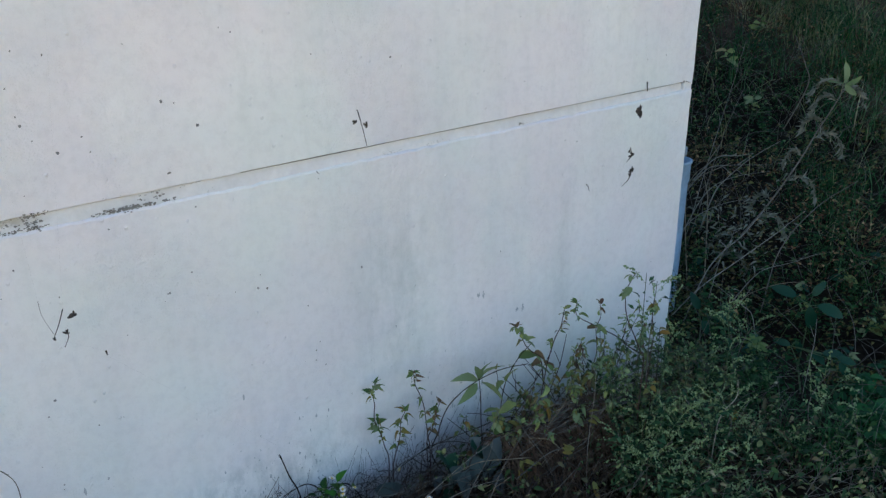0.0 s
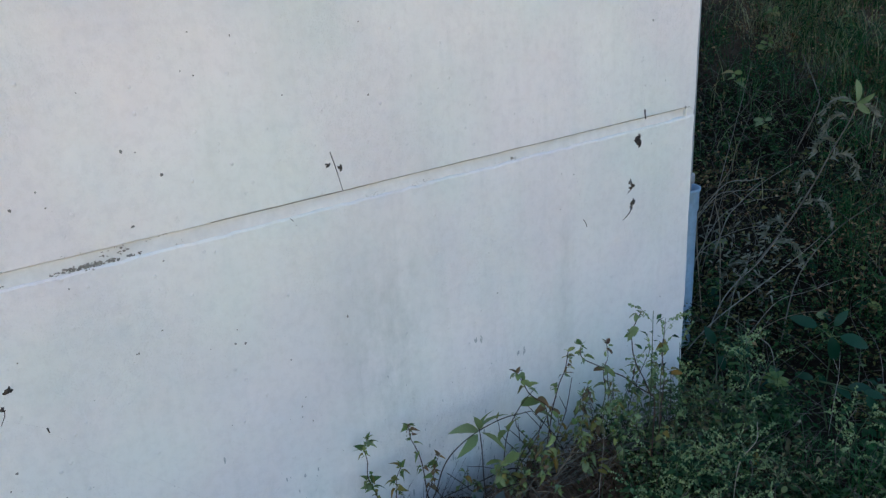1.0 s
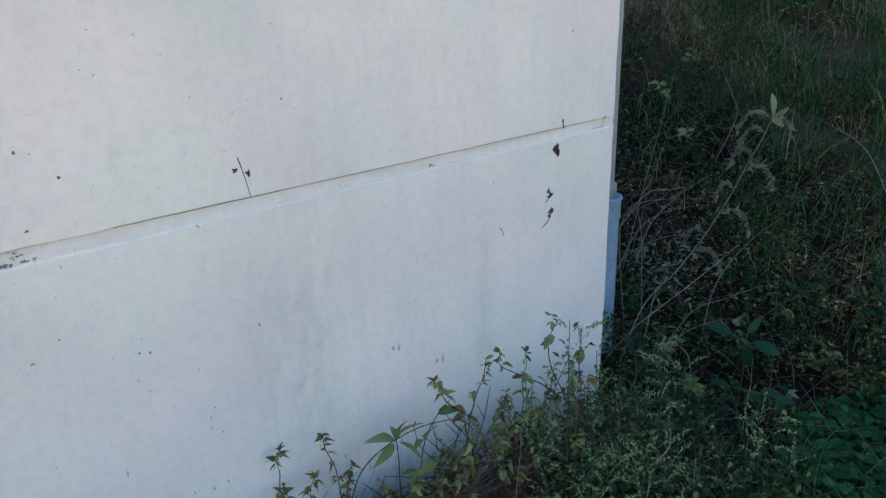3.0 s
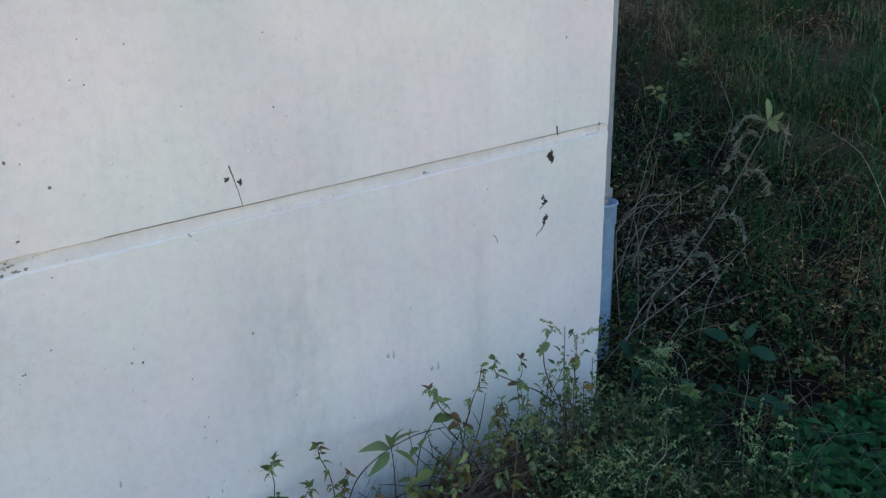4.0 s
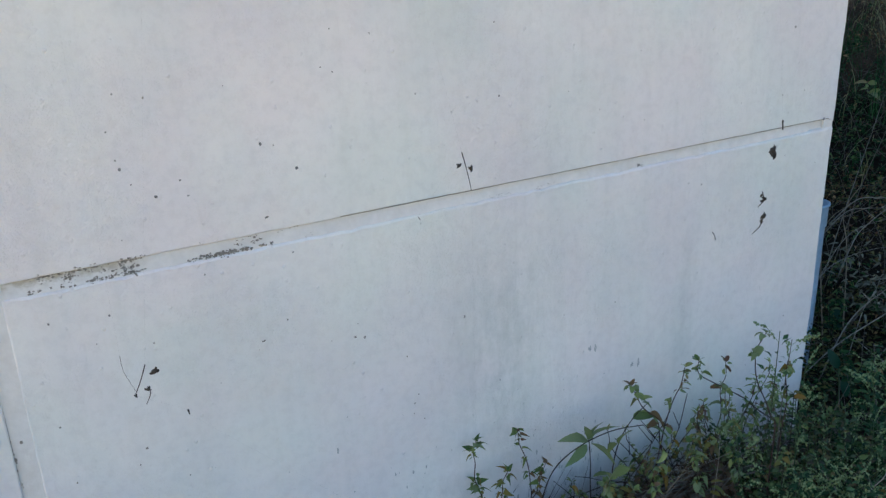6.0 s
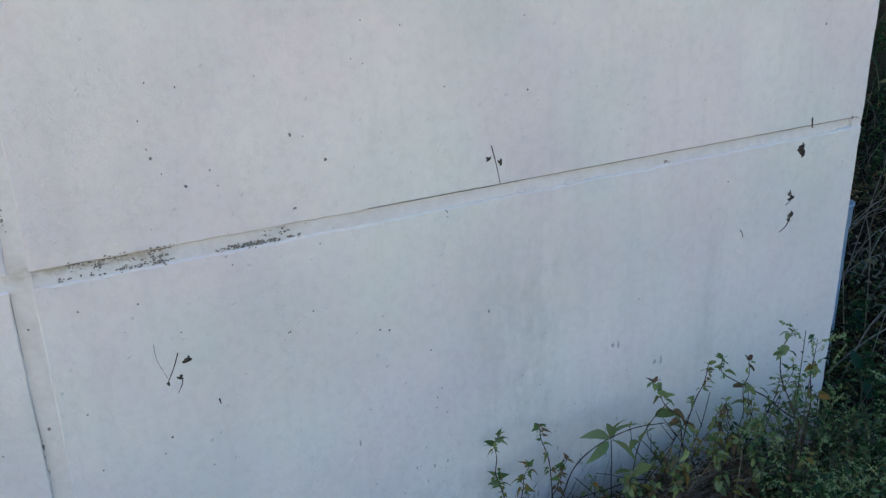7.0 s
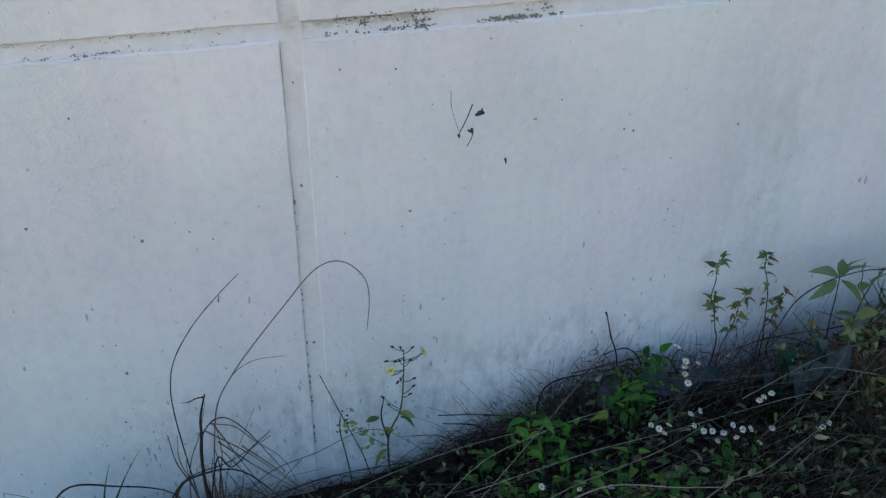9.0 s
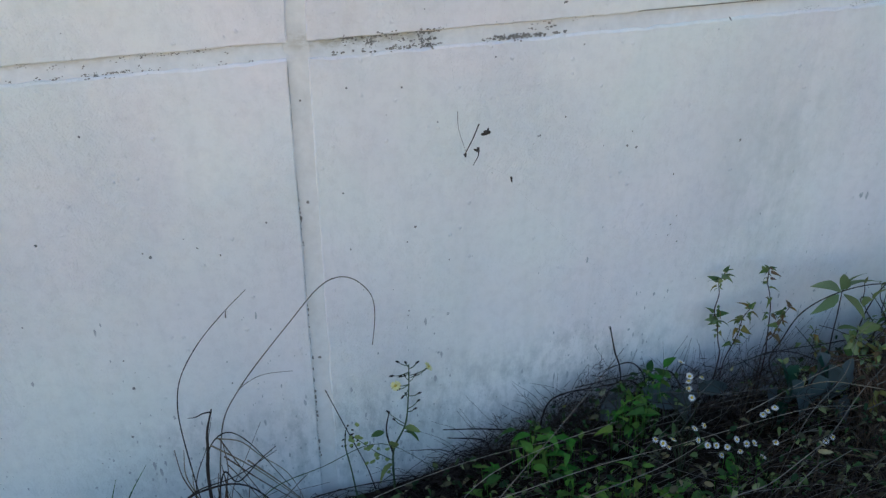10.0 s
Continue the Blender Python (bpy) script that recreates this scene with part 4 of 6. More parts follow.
for pts in (((1.012, 1.42, 0.055), (1.06, 1.42, 0.062), (1.13, 1.41, 0.045), (1.2, 1.38, 0.0), (1.25, 1.36, -0.12)),
            ((0.97, 1.44, 0.02), (1.05, 1.43, 0.05), (1.18, 1.42, 0.055), (1.30, 1.40, 0.05), (1.42, 1.36, -0.1)),
            ((1.10, 1.42, 0.12), (1.15, 1.41, 0.06), (1.20, 1.39, -0.02), (1.23, 1.37, -0.13)),
            ((1.252, 1.40, 0.19), (1.30, 1.40, 0.13), (1.34, 1.39, 0.05), (1.36, 1.38, -0.12)),
            ((1.329, 1.41, 0.21), (1.37, 1.40, 0.15), (1.42, 1.39, 0.06), (1.46, 1.37, -0.12)),
            ((1.46, 1.40, 0.24), (1.43, 1.39, 0.16), (1.38, 1.38, 0.07), (1.35, 1.37, -0.13)),
            ((1.42, 1.41, 0.20), (1.36, 1.40, 0.14), (1.28, 1.39, 0.08), (1.21, 1.37, -0.13)),
            ((1.50, 1.40, 0.20), (1.52, 1.39, 0.11), (1.50, 1.37, 0.02), (1.48, 1.35, -0.13)),
            ((1.62, 1.42, 0.18), (1.60, 1.40, 0.1), (1.57, 1.38, 0.0), (1.56, 1.36, -0.13))):
    runner(tuple(reversed(pts)), 0.0017, 0.0008, M_TWIG, "dark bare bramble twig in the tangle by the wall",
           sub=[((drift(rng, pts[1], 0.004), drift(rng, pts[1], 0.02) + Vector((rng.uniform(-0.05, 0.05), 0, 0.045))), 0.0012)])
runner([(0.745, 1.48, -0.12), (0.733, 1.48, 0.027), (0.713, 1.48, 0.092), (0.696, 1.48, 0.159)], 0.0022, 0.0014, M_TWIG, "dark knobbly bare twig standing against the wall",
       sub=[(((0.718, 1.48, 0.075), (0.71, 1.475, 0.10)), 0.0014), (((0.70, 1.48, 0.145), (0.69, 1.475, 0.163)), 0.0012)])
for pts in (((0.54, 1.46, -0.13), (0.56, 1.47, -0.02), (0.60, 1.47, 0.01), (0.68, 1.46, 0.02), (0.80, 1.45, 0.03)),
            ((0.80, 1.46, -0.12), (0.79, 1.47, 0.0), (0.75, 1.47, 0.06), (0.69, 1.47, 0.055)),
            ((0.90, 1.45, -0.12), (0.86, 1.46, 0.0), (0.80, 1.46, 0.035), (0.62, 1.46, 0.03)),
            ((0.44, 1.45, -0.13), (0.42, 1.45, -0.06), (0.34, 1.45, -0.03)),
            ((0.60, 1.40, -0.13), (0.55, 1.42, -0.05), (0.43, 1.44, -0.02), (0.33, 1.45, -0.005))):
    runner(pts, 0.0022, 0.0011, M_TWIG, "thin dark dead twig lying against the foot of the wall")

for i in range(46):
    x = rng.uniform(1.18, 1.72)
    y = rng.uniform(1.26, 1.40)
    a = rng.choice((-1, 1)) * rng.uniform(0.06, 0.28)
    z = rng.uniform(-0.08, 0.08)
    runner([(x, y, max(z - 0.02, ground_z(x, y))), (x + a * 0.35, y + rng.uniform(-0.02, 0.02), z + 0.02), (x + a * 0.7, y + rng.uniform(-0.03, 0.03), z + rng.uniform(0.0, 0.05)), (x + a, y + rng.uniform(-0.03, 0.03), z + rng.uniform(-0.05, 0.06))],
           rng.uniform(0.0009, 0.0016), 0.0005, rng.choice((M_GREYSTRAW, M_GREYSTRAW, M_STRAW, M_TWIG)), "thin dry runner tangled low in the bramble", "runner", "dry runners")

# straw-coloured stalks lying across the front
for pts, r in (([(0.25, 1.17, -0.12), (0.30, 1.18, 0.01), (0.42, 1.20, 0.12), (0.53, 1.24, 0.21), (0.62, 1.28, 0.26)], 0.0026),
               ([(0.28, 1.10, -0.11), (0.36, 1.12, 0.05), (0.50, 1.15, 0.09), (0.66, 1.17, 0.10), (0.83, 1.2, 0.14)], 0.0030),
               ([(0.38, 1.04, -0.10), (0.42, 1.05, 0.14), (0.52, 1.06, 0.145), (0.64, 1.06, 0.11), (0.70, 1.07, -0.05)], 0.0032),
               ([(0.68, 1.04, -0.10), (0.72, 1.05, 0.07), (0.80, 1.06, 0.085), (0.90, 1.10, 0.10), (1.02, 1.15, 0.13)], 0.0032),
               ([(0.16, 1.20, -0.12), (0.24, 1.22, -0.03), (0.36, 1.26, 0.02), (0.52, 1.30, 0.03)], 0.0020),
               ([(0.10, 1.30, -0.12), (0.22, 1.32, -0.02), (0.40, 1.34, 0.0), (0.62, 1.36, -0.02), (0.75, 1.36, -0.1)], 0.0016),
               ([(0.35, 1.25, -0.12), (0.55, 1.24, 0.03), (0.75, 1.25, 0.05), (1.0, 1.25, 0.04), (1.1, 1.25, -0.08)], 0.0018),
               ([(0.95, 1.18, -0.12), (1.02, 1.2, 0.02), (1.14, 1.24, 0.10), (1.28, 1.28, 0.12)], 0.0024),
               ([(1.02, 1.25, -0.12), (1.05, 1.26, 0.0), (1.11, 1.28, 0.10), (1.16, 1.30, 0.15)], 0.0024),
               ([(1.28, 1.25, -0.12), (1.27, 1.26, 0.0), (1.24, 1.28, 0.10), (1.23, 1.30, 0.15)], 0.0020),
               ([(1.34, 1.22, -0.12), (1.40, 1.24, 0.02), (1.44, 1.28, 0.12), (1.46, 1.30, 0.17)], 0.0020),
               ([(1.02, 1.30, -0.12), (1.15, 1.33, 0.05), (1.35, 1.35, 0.08), (1.60, 1.33, 0.09), (1.72, 1.31, 0.02)], 0.0018),
               ([(1.55, 1.02, -0.13), (1.60, 1.04, 0.0), (1.66, 1.06, 0.08), (1.72, 1.08, 0.12)], 0.0034)):
    p1, p2 = Vector(pts[1]), Vector(pts[2])
    foot = p1 + (p1 - p2) * 1.1
    foot.z = max(foot.z, ground_z(foot.x, foot.y))
    runner([foot] + [drift(rng, q, 0.016) for q in pts[1:4]] + [Vector(pts[3]) + (Vector(pts[3]) - p2) * rng.uniform(0.3, 0.9)], r * 0.40, r * 0.22, rng.choice((M_GREYSTRAW, M_PALESTRAW, M_PALESTRAW)), "dry straw-coloured stalk lying over the weeds", "dry_stalk", "dry stalks")

# dead grass mound and undergrowth (uncountable)
rng = random.Random(41)
dead, dark = Acc(), Acc()
for i in range(1500):
    x = rng.uniform(0.95, 1.95)
    y = rng.uniform(0.95, 1.44)
    z0 = ground_z(x, y)
    top = z0 + rng.uniform(0.03, 0.20)
    a = rng.uniform(0, 6.28)
    ln = rng.uniform(0.05, 0.22)
    e = Vector((x + math.cos(a) * ln, min(y + math.sin(a) * ln * 0.6, 1.47), max(z0, top - rng.uniform(0.0, 0.15))))
    tube(dead, hang((x, y, rng.uniform(z0, top)), e, -rng.uniform(0.0, 0.05), rng.uniform(-0.02, 0.02), 2)[::2], rng.uniform(0.0006, 0.0013), 0.0004, 3)
for i in range(3400):
    x = rng.uniform(-0.8, 1.3)
    y = rng.uniform(0.75, 1.47)
    z0 = ground_z(x, y)
    h = 0.05 + 0.11 * min(1, max(0, (x - 0.2) / 0.6))
    a = rng.uniform(0, 6.28)
    ln = rng.uniform(0.04, 0.20)
    s = Vector((x, y, z0 + rng.uniform(0, h)))
    e = Vector((x + math.cos(a) * ln, min(y + math.sin(a) * ln * 0.7, 1.485), z0 + rng.uniform(0, h)))
    tube(dark, hang(s, e, -rng.uniform(0.0, 0.04), rng.uniform(-0.02, 0.02), 2)[::2], rng.uniform(0.0006, 0.0014), 0.0004, 3)
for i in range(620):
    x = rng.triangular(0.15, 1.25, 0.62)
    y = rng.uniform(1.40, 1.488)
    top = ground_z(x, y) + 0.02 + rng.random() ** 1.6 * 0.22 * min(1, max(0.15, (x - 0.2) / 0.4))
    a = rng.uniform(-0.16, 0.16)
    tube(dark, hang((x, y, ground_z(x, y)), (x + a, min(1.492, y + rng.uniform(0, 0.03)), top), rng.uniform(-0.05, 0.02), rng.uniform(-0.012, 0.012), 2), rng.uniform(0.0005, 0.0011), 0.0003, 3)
pale = Acc()
for i in range(750):
    x = rng.uniform(-0.5, 2.0)
    y = rng.uniform(0.75, 1.42)
    z0 = ground_z(x, y)
    h = 0.06 + 0.12 * min(1, max(0, (x - 0.2) / 0.6))
    a = rng.gauss(0.1, 0.5) + (math.pi if rng.random() < 0.5 else 0)
    ln = rng.uniform(0.06, 0.34)
    e = Vector((x + math.cos(a) * ln, min(y + math.sin(a) * ln * 0.7, 1.48), z0 + rng.uniform(0.01, h)))
    tube(pale, hang((x, y, z0 + rng.uniform(0, h)), e, -rng.uniform(-0.01, 0.03), rng.uniform(-0.02, 0.02), 2)[::2], rng.uniform(0.0005, 0.0012), 0.0004, 3)
for i in range(30):
    x = rng.gauss(-0.11, 0.04)
    y = rng.uniform(1.36, 1.43)
    tube(dead, hang((x, y, ground_z(x, y)), (x + rng.gauss(0.02, 0.07), y + rng.uniform(-0.02, 0.03), ground_z(x, y) + abs(rng.gauss(0.0, 0.085)) + 0.02), rng.uniform(-0.05, 0.02), rng.uniform(-0.03, 0.03), 2), rng.uniform(0.0005, 0.0012), 0.0004, 3)
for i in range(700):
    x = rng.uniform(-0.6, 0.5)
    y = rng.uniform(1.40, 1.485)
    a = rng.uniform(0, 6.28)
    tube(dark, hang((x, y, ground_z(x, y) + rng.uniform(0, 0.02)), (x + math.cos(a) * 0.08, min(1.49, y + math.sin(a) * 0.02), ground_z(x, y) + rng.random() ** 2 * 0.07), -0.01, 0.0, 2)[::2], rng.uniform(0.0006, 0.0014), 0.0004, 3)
for name, mat_of, count, label in (("grass_mound", M_BROWNHAY, 420, "brown dead grass hanging in a mound by the wall"), ("grass_thatch", M_GREYSTRAW, 90, "grey dry straws lying over the dead grass mound")):
    hay = Acc()
    for i in range(count):
        x, y = rng.uniform(1.20, 1.53), rng.gauss(1.36, 0.022)
        ridge = 0.045 + 0.03 * noise.noise(Vector((x * 9, 1, 6))) + rng.uniform(-0.03, 0.012)
        if name == "grass_mound":
            e = Vector((x + rng.gauss(0, 0.035), y - rng.uniform(0.07, 0.17), 0))
            e.z = ground_z(e.x, e.y) + rng.random() ** 2 * 0.08
            line = smooth_line([Vector((x + rng.gauss(0, 0.03), y + 0.03, ridge - 0.01)), Vector((x, y, ridge)), Vector((x, y, ridge)).lerp(e, 0.4) + Vector((rng.gauss(0, 0.012), -0.015, 0.02)), e], 3)
        else:
            a, ln = rng.gauss(0.12, 0.22), rng.uniform(0.08, 0.24)
            line = hang((x, y - rng.uniform(0, 0.03), ridge + 0.006), (x + math.cos(a) * ln, y - rng.uniform(0, 0.03), ridge + math.sin(a) * ln * 0.4 + rng.uniform(-0.02, 0.02)), rng.uniform(-0.01, 0.02), rng.uniform(-0.01, 0.01), 2)
        tube(hay, line, rng.uniform(0.0006, 0.0014), 0.0004, 3)
    tagged(new(name, hay.mesh(name, mat_of)), label, "dead grass", kind="stuff")
tagged(new("straw_litter", pale.mesh("straw_litter", M_GREYSTRAW)), "criss-crossed pale dry straws over the weeds", "straw", kind="stuff")
tagged(new("dead_grass", dead.mesh("dead_grass", M_DEADGRASS)), "matted brown dead grass at the foot of the wall", "dead grass", kind="stuff")
tagged(new("dead_stems", dark.mesh("dead_stems", M_TWIG)), "tangle of dark dead stems along the wall", "dead stems", kind="stuff")

under = Acc()
bright = Acc()
litter = Acc()
for i in range(9500):
    x = rng.uniform(-0.85, 2.05)
    y = rng.uniform(0.65, 1.47)
    z0 = ground_z(x, y)
    a = rng.uniform(0, 6.28)
    tall = 0.05 + 0.13 * min(1, max(0, (x - 0.3) / 0.5))
    z = z0 + rng.random() ** 1.3 * tall + 0.008
    sz = rng.uniform(0.009, 0.026)
    d = (math.cos(a), math.sin(a), rng.uniform(-0.6, 0.6))
    if 0.80 < x < 1.10 and y > 1.28 and rng.random() < 0.85:
        continue
    if 1.22 < x < 1.52 and 1.12 < y < 1.42 and rng.random() < 0.8:
        continue
    if x < 1.1 and rng.random() < 0.15:
        continue
    tgt = litter if rng.random() < 0.34 else under
    add_leaf(tgt, (x, min(y, 1.45), z), d, (rng.uniform(-0.4, 0.4), -0.3, 1), rng.choice(("oval", "lance", "oval", "heart")), sz, sz * rng.uniform(0.35, 0.6), rng.uniform(0, 0.7), rng.uniform(0, 0.7), rng.uniform(-0.6, 0.6))
for cx, cy, cz, n, spread in ((0.50, 1.37, -0.01, 34, 0.028), (0.60, 1.25, -0.03, 40, 0.05), (0.70, 1.37, 0.035, 44, 0.035), (0.40, 1.37, -0.09, 12, 0.03), (0.45, 1.25, -0.06, 18, 0.04), (0.66, 1.17, -0.03, 22, 0.04), (0.78, 1.42, 0.035, 20, 0.03), (0.55, 1.33, -0.04, 26, 0.03), (0.86, 1.20, -0.03, 22, 0.04)):
    for i in range(n):
        a = rng.uniform(0, 6.28)
        q = Vector((cx + max(-1.4, min(1.4, rng.gauss(0, 1))) * spread, min(rng.gauss(cy, spread * 0.6), 1.46), cz + max(-0.035, min(0.035, rng.gauss(0, 0.03)))))
        sz = rng.choice((rng.uniform(0.010, 0.022), rng.uniform(0.020, 0.040)))
        add_leaf(bright, q, (math.cos(a), math.sin(a), rng.uniform(-0.2, 0.7)), (rng.uniform(-0.5, 0.5), -0.4, 1), rng.choice(("oval", "heart", "lance")), sz, sz * rng.uniform(0.35, 0.6), rng.uniform(0.1, 0.8), rng.uniform(0.1, 0.8), rng.uniform(-0.9, 0.9), rng.uniform(-0.8, 0.8))
        tube(bright, [Vector((q.x, q.y, ground_z(q.x, q.y))).lerp(q, 0.5) + Vector((0.004, 0, 0)), q], 0.0008, 0.0006, 3)
for i in range(420):
    x = rng.triangular(0.35, 1.25, 0.85)
    y = rng.uniform(1.36, 1.465)
    if 0.80 < x < 1.10:
        continue
    a = rng.uniform(0, 6.28)
    z = ground_z(x, y) + rng.random() * 0.19 * min(1, max(0.2, (x - 0.25) / 0.4))
    sz = rng.uniform(0.008, 0.024)
    small_leaf(under, (x, y, z), (math.cos(a), math.sin(a) * 0.6, rng.uniform(-0.7, 0.5)), (0, -0.6, 1), sz, sz * 0.5, 0.3, 0.4, rng.uniform(-0.7, 0.7))
# dark stem strokes; their mass also stands for shade at the wall's foot
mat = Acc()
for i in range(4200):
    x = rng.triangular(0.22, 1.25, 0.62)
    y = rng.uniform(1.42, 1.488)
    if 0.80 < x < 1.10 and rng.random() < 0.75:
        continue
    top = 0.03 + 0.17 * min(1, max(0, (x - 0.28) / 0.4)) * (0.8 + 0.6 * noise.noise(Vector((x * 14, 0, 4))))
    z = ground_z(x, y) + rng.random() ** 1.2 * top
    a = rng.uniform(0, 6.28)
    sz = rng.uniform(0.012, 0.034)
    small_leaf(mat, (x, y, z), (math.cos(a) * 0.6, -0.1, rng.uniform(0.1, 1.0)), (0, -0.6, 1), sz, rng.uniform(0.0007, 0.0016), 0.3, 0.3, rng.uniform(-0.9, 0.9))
tagged(new("dead_shade_mat", mat.mesh("dead_shade_mat", M_TWIG)), "mat of dead stems at the wall foot, also standing for shade", "dead stems", kind="stuff")
tagged(new("undergrowth", under.mesh("undergrowth", M_UNDER)), "low dark weeds along the foot of the wall", "weeds", kind="stuff")
tagged(new("leaf_litter", litter.mesh("leaf_litter", M_DRYLEAF)), "brown fallen leaves under the weeds", "leaf litter", kind="stuff")
tagged(new("fresh_weeds", bright.mesh("fresh_weeds", M_LEAFBRIGHT)), "fresh green broad-leaved weeds below the flowers", "weeds", kind="stuff")


# ---- white daisies ----
def ray_flower(petals, size, n, rng, droop=0.1, wide=0.3):
    a = Acc()
    for k in range(n):
        t = 2 * math.pi * k / n + rng.uniform(-0.08, 0.08)
        d = Vector((math.cos(t), math.sin(t), rng.uniform(0.0, 0.2)))
        w = size * wide
        s = Vector((-math.sin(t), math.cos(t), 0)) * (w / 2)
        p0, p1, p2 = d * (size * 0.22), d * (size * 0.65), d * size - Vector((0, 0, droop * size))
        a.add([p0 - s * 0.5, p0 + s * 0.5, p1 - s, p1 + s, p2 - s * 0.6, p2 + s * 0.6], [(0, 1, 3, 2), (2, 3, 5, 4)])
    return a.mesh("petals", petals)


rng = random.Random(51)
PETALS = [ray_flower(M_PETAL, 0.0066, 13, rng), ray_flower(M_PETAL, 0.0058, 10, rng, 0.35), ray_flower(M_PETAL, 0.0068, 14, rng, -0.2)]
a = Acc()
blob(a, (0, 0, 0.0006), 0.0030, rng, 0.55, 8)
EYE = a.mesh("disc", M_EYE)


def daisy_head(parent, at, facing):
    h = part("flower_head", rng.choice(PETALS), parent, "white petals with a yellow eye")
    h.matrix_basis = Matrix.Translation(Vector(at) - Vector(parent.location)) @ Vector(facing).to_track_quat("Z", "Y").to_matrix().to_4x4()
    part("disc", EYE, h)


DAISIES = ((0.640, 0.348), (0.660, 0.315), (0.664, 0.289), (0.671, 0.268), (0.683, 0.308), (0.690, 0.197), (0.705, 0.200), (0.618, 0.191), (0.646, 0.166), (0.778, 0.149),
           (0.800, 0.133), (0.815, 0.130), (0.763, 0.135), (0.839, 0.206), (0.827, 0.202), (0.861, 0.120), (0.842, 0.089), (0.983, 0.101), (0.632, 0.178), (0.652, 0.182),
           (0.700, 0.168), (0.722, 0.150), (0.740, 0.145), (0.755, 0.118), (0.790, 0.118), (0.820, 0.195), (0.97, 0.095), (0.66, 0.305), (0.43, 0.10), (0.50, 0.075), (0.56, 0.06))
eye0 = Vector((0.1, 0.25, 1.15))
clumps = {}
for i, (x, z) in enumerate(DAISIES):
    # set a little further back than the measured sheet
    q = eye0.lerp(Vector((x, 1.13, z)), (1.215 - 0.25) / (1.13 - 0.25) + rng.uniform(-0.02, 0.02))
    key = round((q.x - 0.5) / 0.12)
    clumps.setdefault(key, []).append(q)
for key, heads in sorted(clumps.items()):
    bx = sum(q.x for q in heads) / len(heads)
    base = Vector((bx + 0.02, 1.24, ground_z(bx, 1.24)))
    p = thing("white_daisy", base, "small white daisies with yellow centres among the weeds", "flower", "white daisies")
    fork = base + Vector((0, -0.005, 0.45 * (min(q.z for q in heads) - base.z)))
    stem_part(p, [base, base.lerp(fork, 0.5) + Vector((0.006, 0, 0)), fork], 0.0016, 0.0012, M_GREENSTEM)
    for q in heads:
        stem_part(p, [fork, fork.lerp(q, 0.5) + Vector((rng.uniform(-0.02, 0.02), rng.uniform(0, 0.02), 0.01)), q], 0.0007, 0.0004, M_DARKSTEM)
        daisy_head(p, q, (rng.uniform(-0.6, 0.5), rng.uniform(-0.8, 0.15), 0.9))
    for k in range(6):
        leaf_part(p, base.lerp(fork, rng.uniform(0.3, 1.0)), (rng.uniform(-1, 1), rng.uniform(-0.8, 0.4), 0.3), rng.uniform(0.025, 0.045), "lance", M_LEAF, rng, 1.1)

# ---- yellow-flowered weed ----
rng = random.Random(61)
yel = thing("yellow_flower_weed", (0.224, 1.45, ground_z(0.224, 1.45)), "tall thin weed with buds and pale yellow flowers", "flower")
main = [(0.224, 1.45, -0.14), (0.226, 1.45, -0.036), (0.253, 1.45, 0.030), (0.262, 1.45, 0.110), (0.265, 1.45, 0.178)]
stem_part(yel, main, 0.0026, 0.0011, M_GREENSTEM)
ml = smooth_line(main, 6)
buds = []
for t, dx, dz in ((0.99, -0.022, 0.016), (0.98, -0.006, 0.012), (0.96, 0.018, 0.008), (0.93, -0.035, 0.004), (0.92, -0.018, 0.002), (0.90, 0.037, 0.008), (0.86, -0.008, 0.014), (0.84, 0.012, 0.020),
                  (0.82, -0.022, -0.004), (0.78, -0.014, -0.012), (0.72, 0.020, 0.012), (0.70, -0.004, 0.012), (0.62, 0.024, 0.010), (0.60, 0.016, 0.002), (0.50, -0.034, 0.04), (0.48, -0.022, 0.03)):
    q, d = along(ml, t)
    e = q + Vector((dx, rng.uniform(-0.015, 0.01), dz))
    stem_part(yel, [q, q.lerp(e, 0.55) + Vector((0, 0, -0.003)), e], 0.0009, 0.0006, M_GREENSTEM, "twiglet", 3, 4)
    buds.append((e, (e - q).normalized()))
bud_acc = Acc()
blob(bud_acc, (0, 0, 0), 0.0022, rng, 2.4)
BUD = bud_acc.mesh("bud", M_TWIG)
YPET = ray_flower(M_PETALY, 0.0105, 12, rng, 0.0, 0.36)
for i, (e, d) in enumerate(buds):
    b = part("bud", BUD, yel, "dark closed bud")
    b.matrix_basis = Matrix.Translation(e - Vector(yel.location)) @ d.to_track_quat("Z", "Y").to_matrix().to_4x4()
for at, facing in (((0.236, 1.44, 0.141), (-0.1, -0.9, 0.35)), ((0.303, 1.45, 0.165), (0.7, -0.2, 0.7))):
    h = part("flower_head", YPET, yel, "pale yellow petals")
    h.matrix_basis = Matrix.Translation(Vector(at) - Vector(yel.location)) @ Vector(facing).to_track_quat("Z", "Y").to_matrix().to_4x4()
    part("disc", EYE, h)
stem_part(yel, [(0.265, 1.45, 0.13), (0.25, 1.446, 0.132), (0.236, 1.442, 0.139)], 0.0009, 0.0007, M_GREENSTEM, "twiglet")
stem_part(yel, [(0.264, 1.45, 0.145), (0.285, 1.45, 0.150), (0.303, 1.45, 0.163)], 0.0009, 0.0007, M_GREENSTEM, "twiglet")
stem_part(yel, [(0.225, 1.45, -0.04), (0.214, 1.45, 0.02), (0.222, 1.45, 0.07)], 0.0022, 0.0012, M_TWIG, "side_stem")
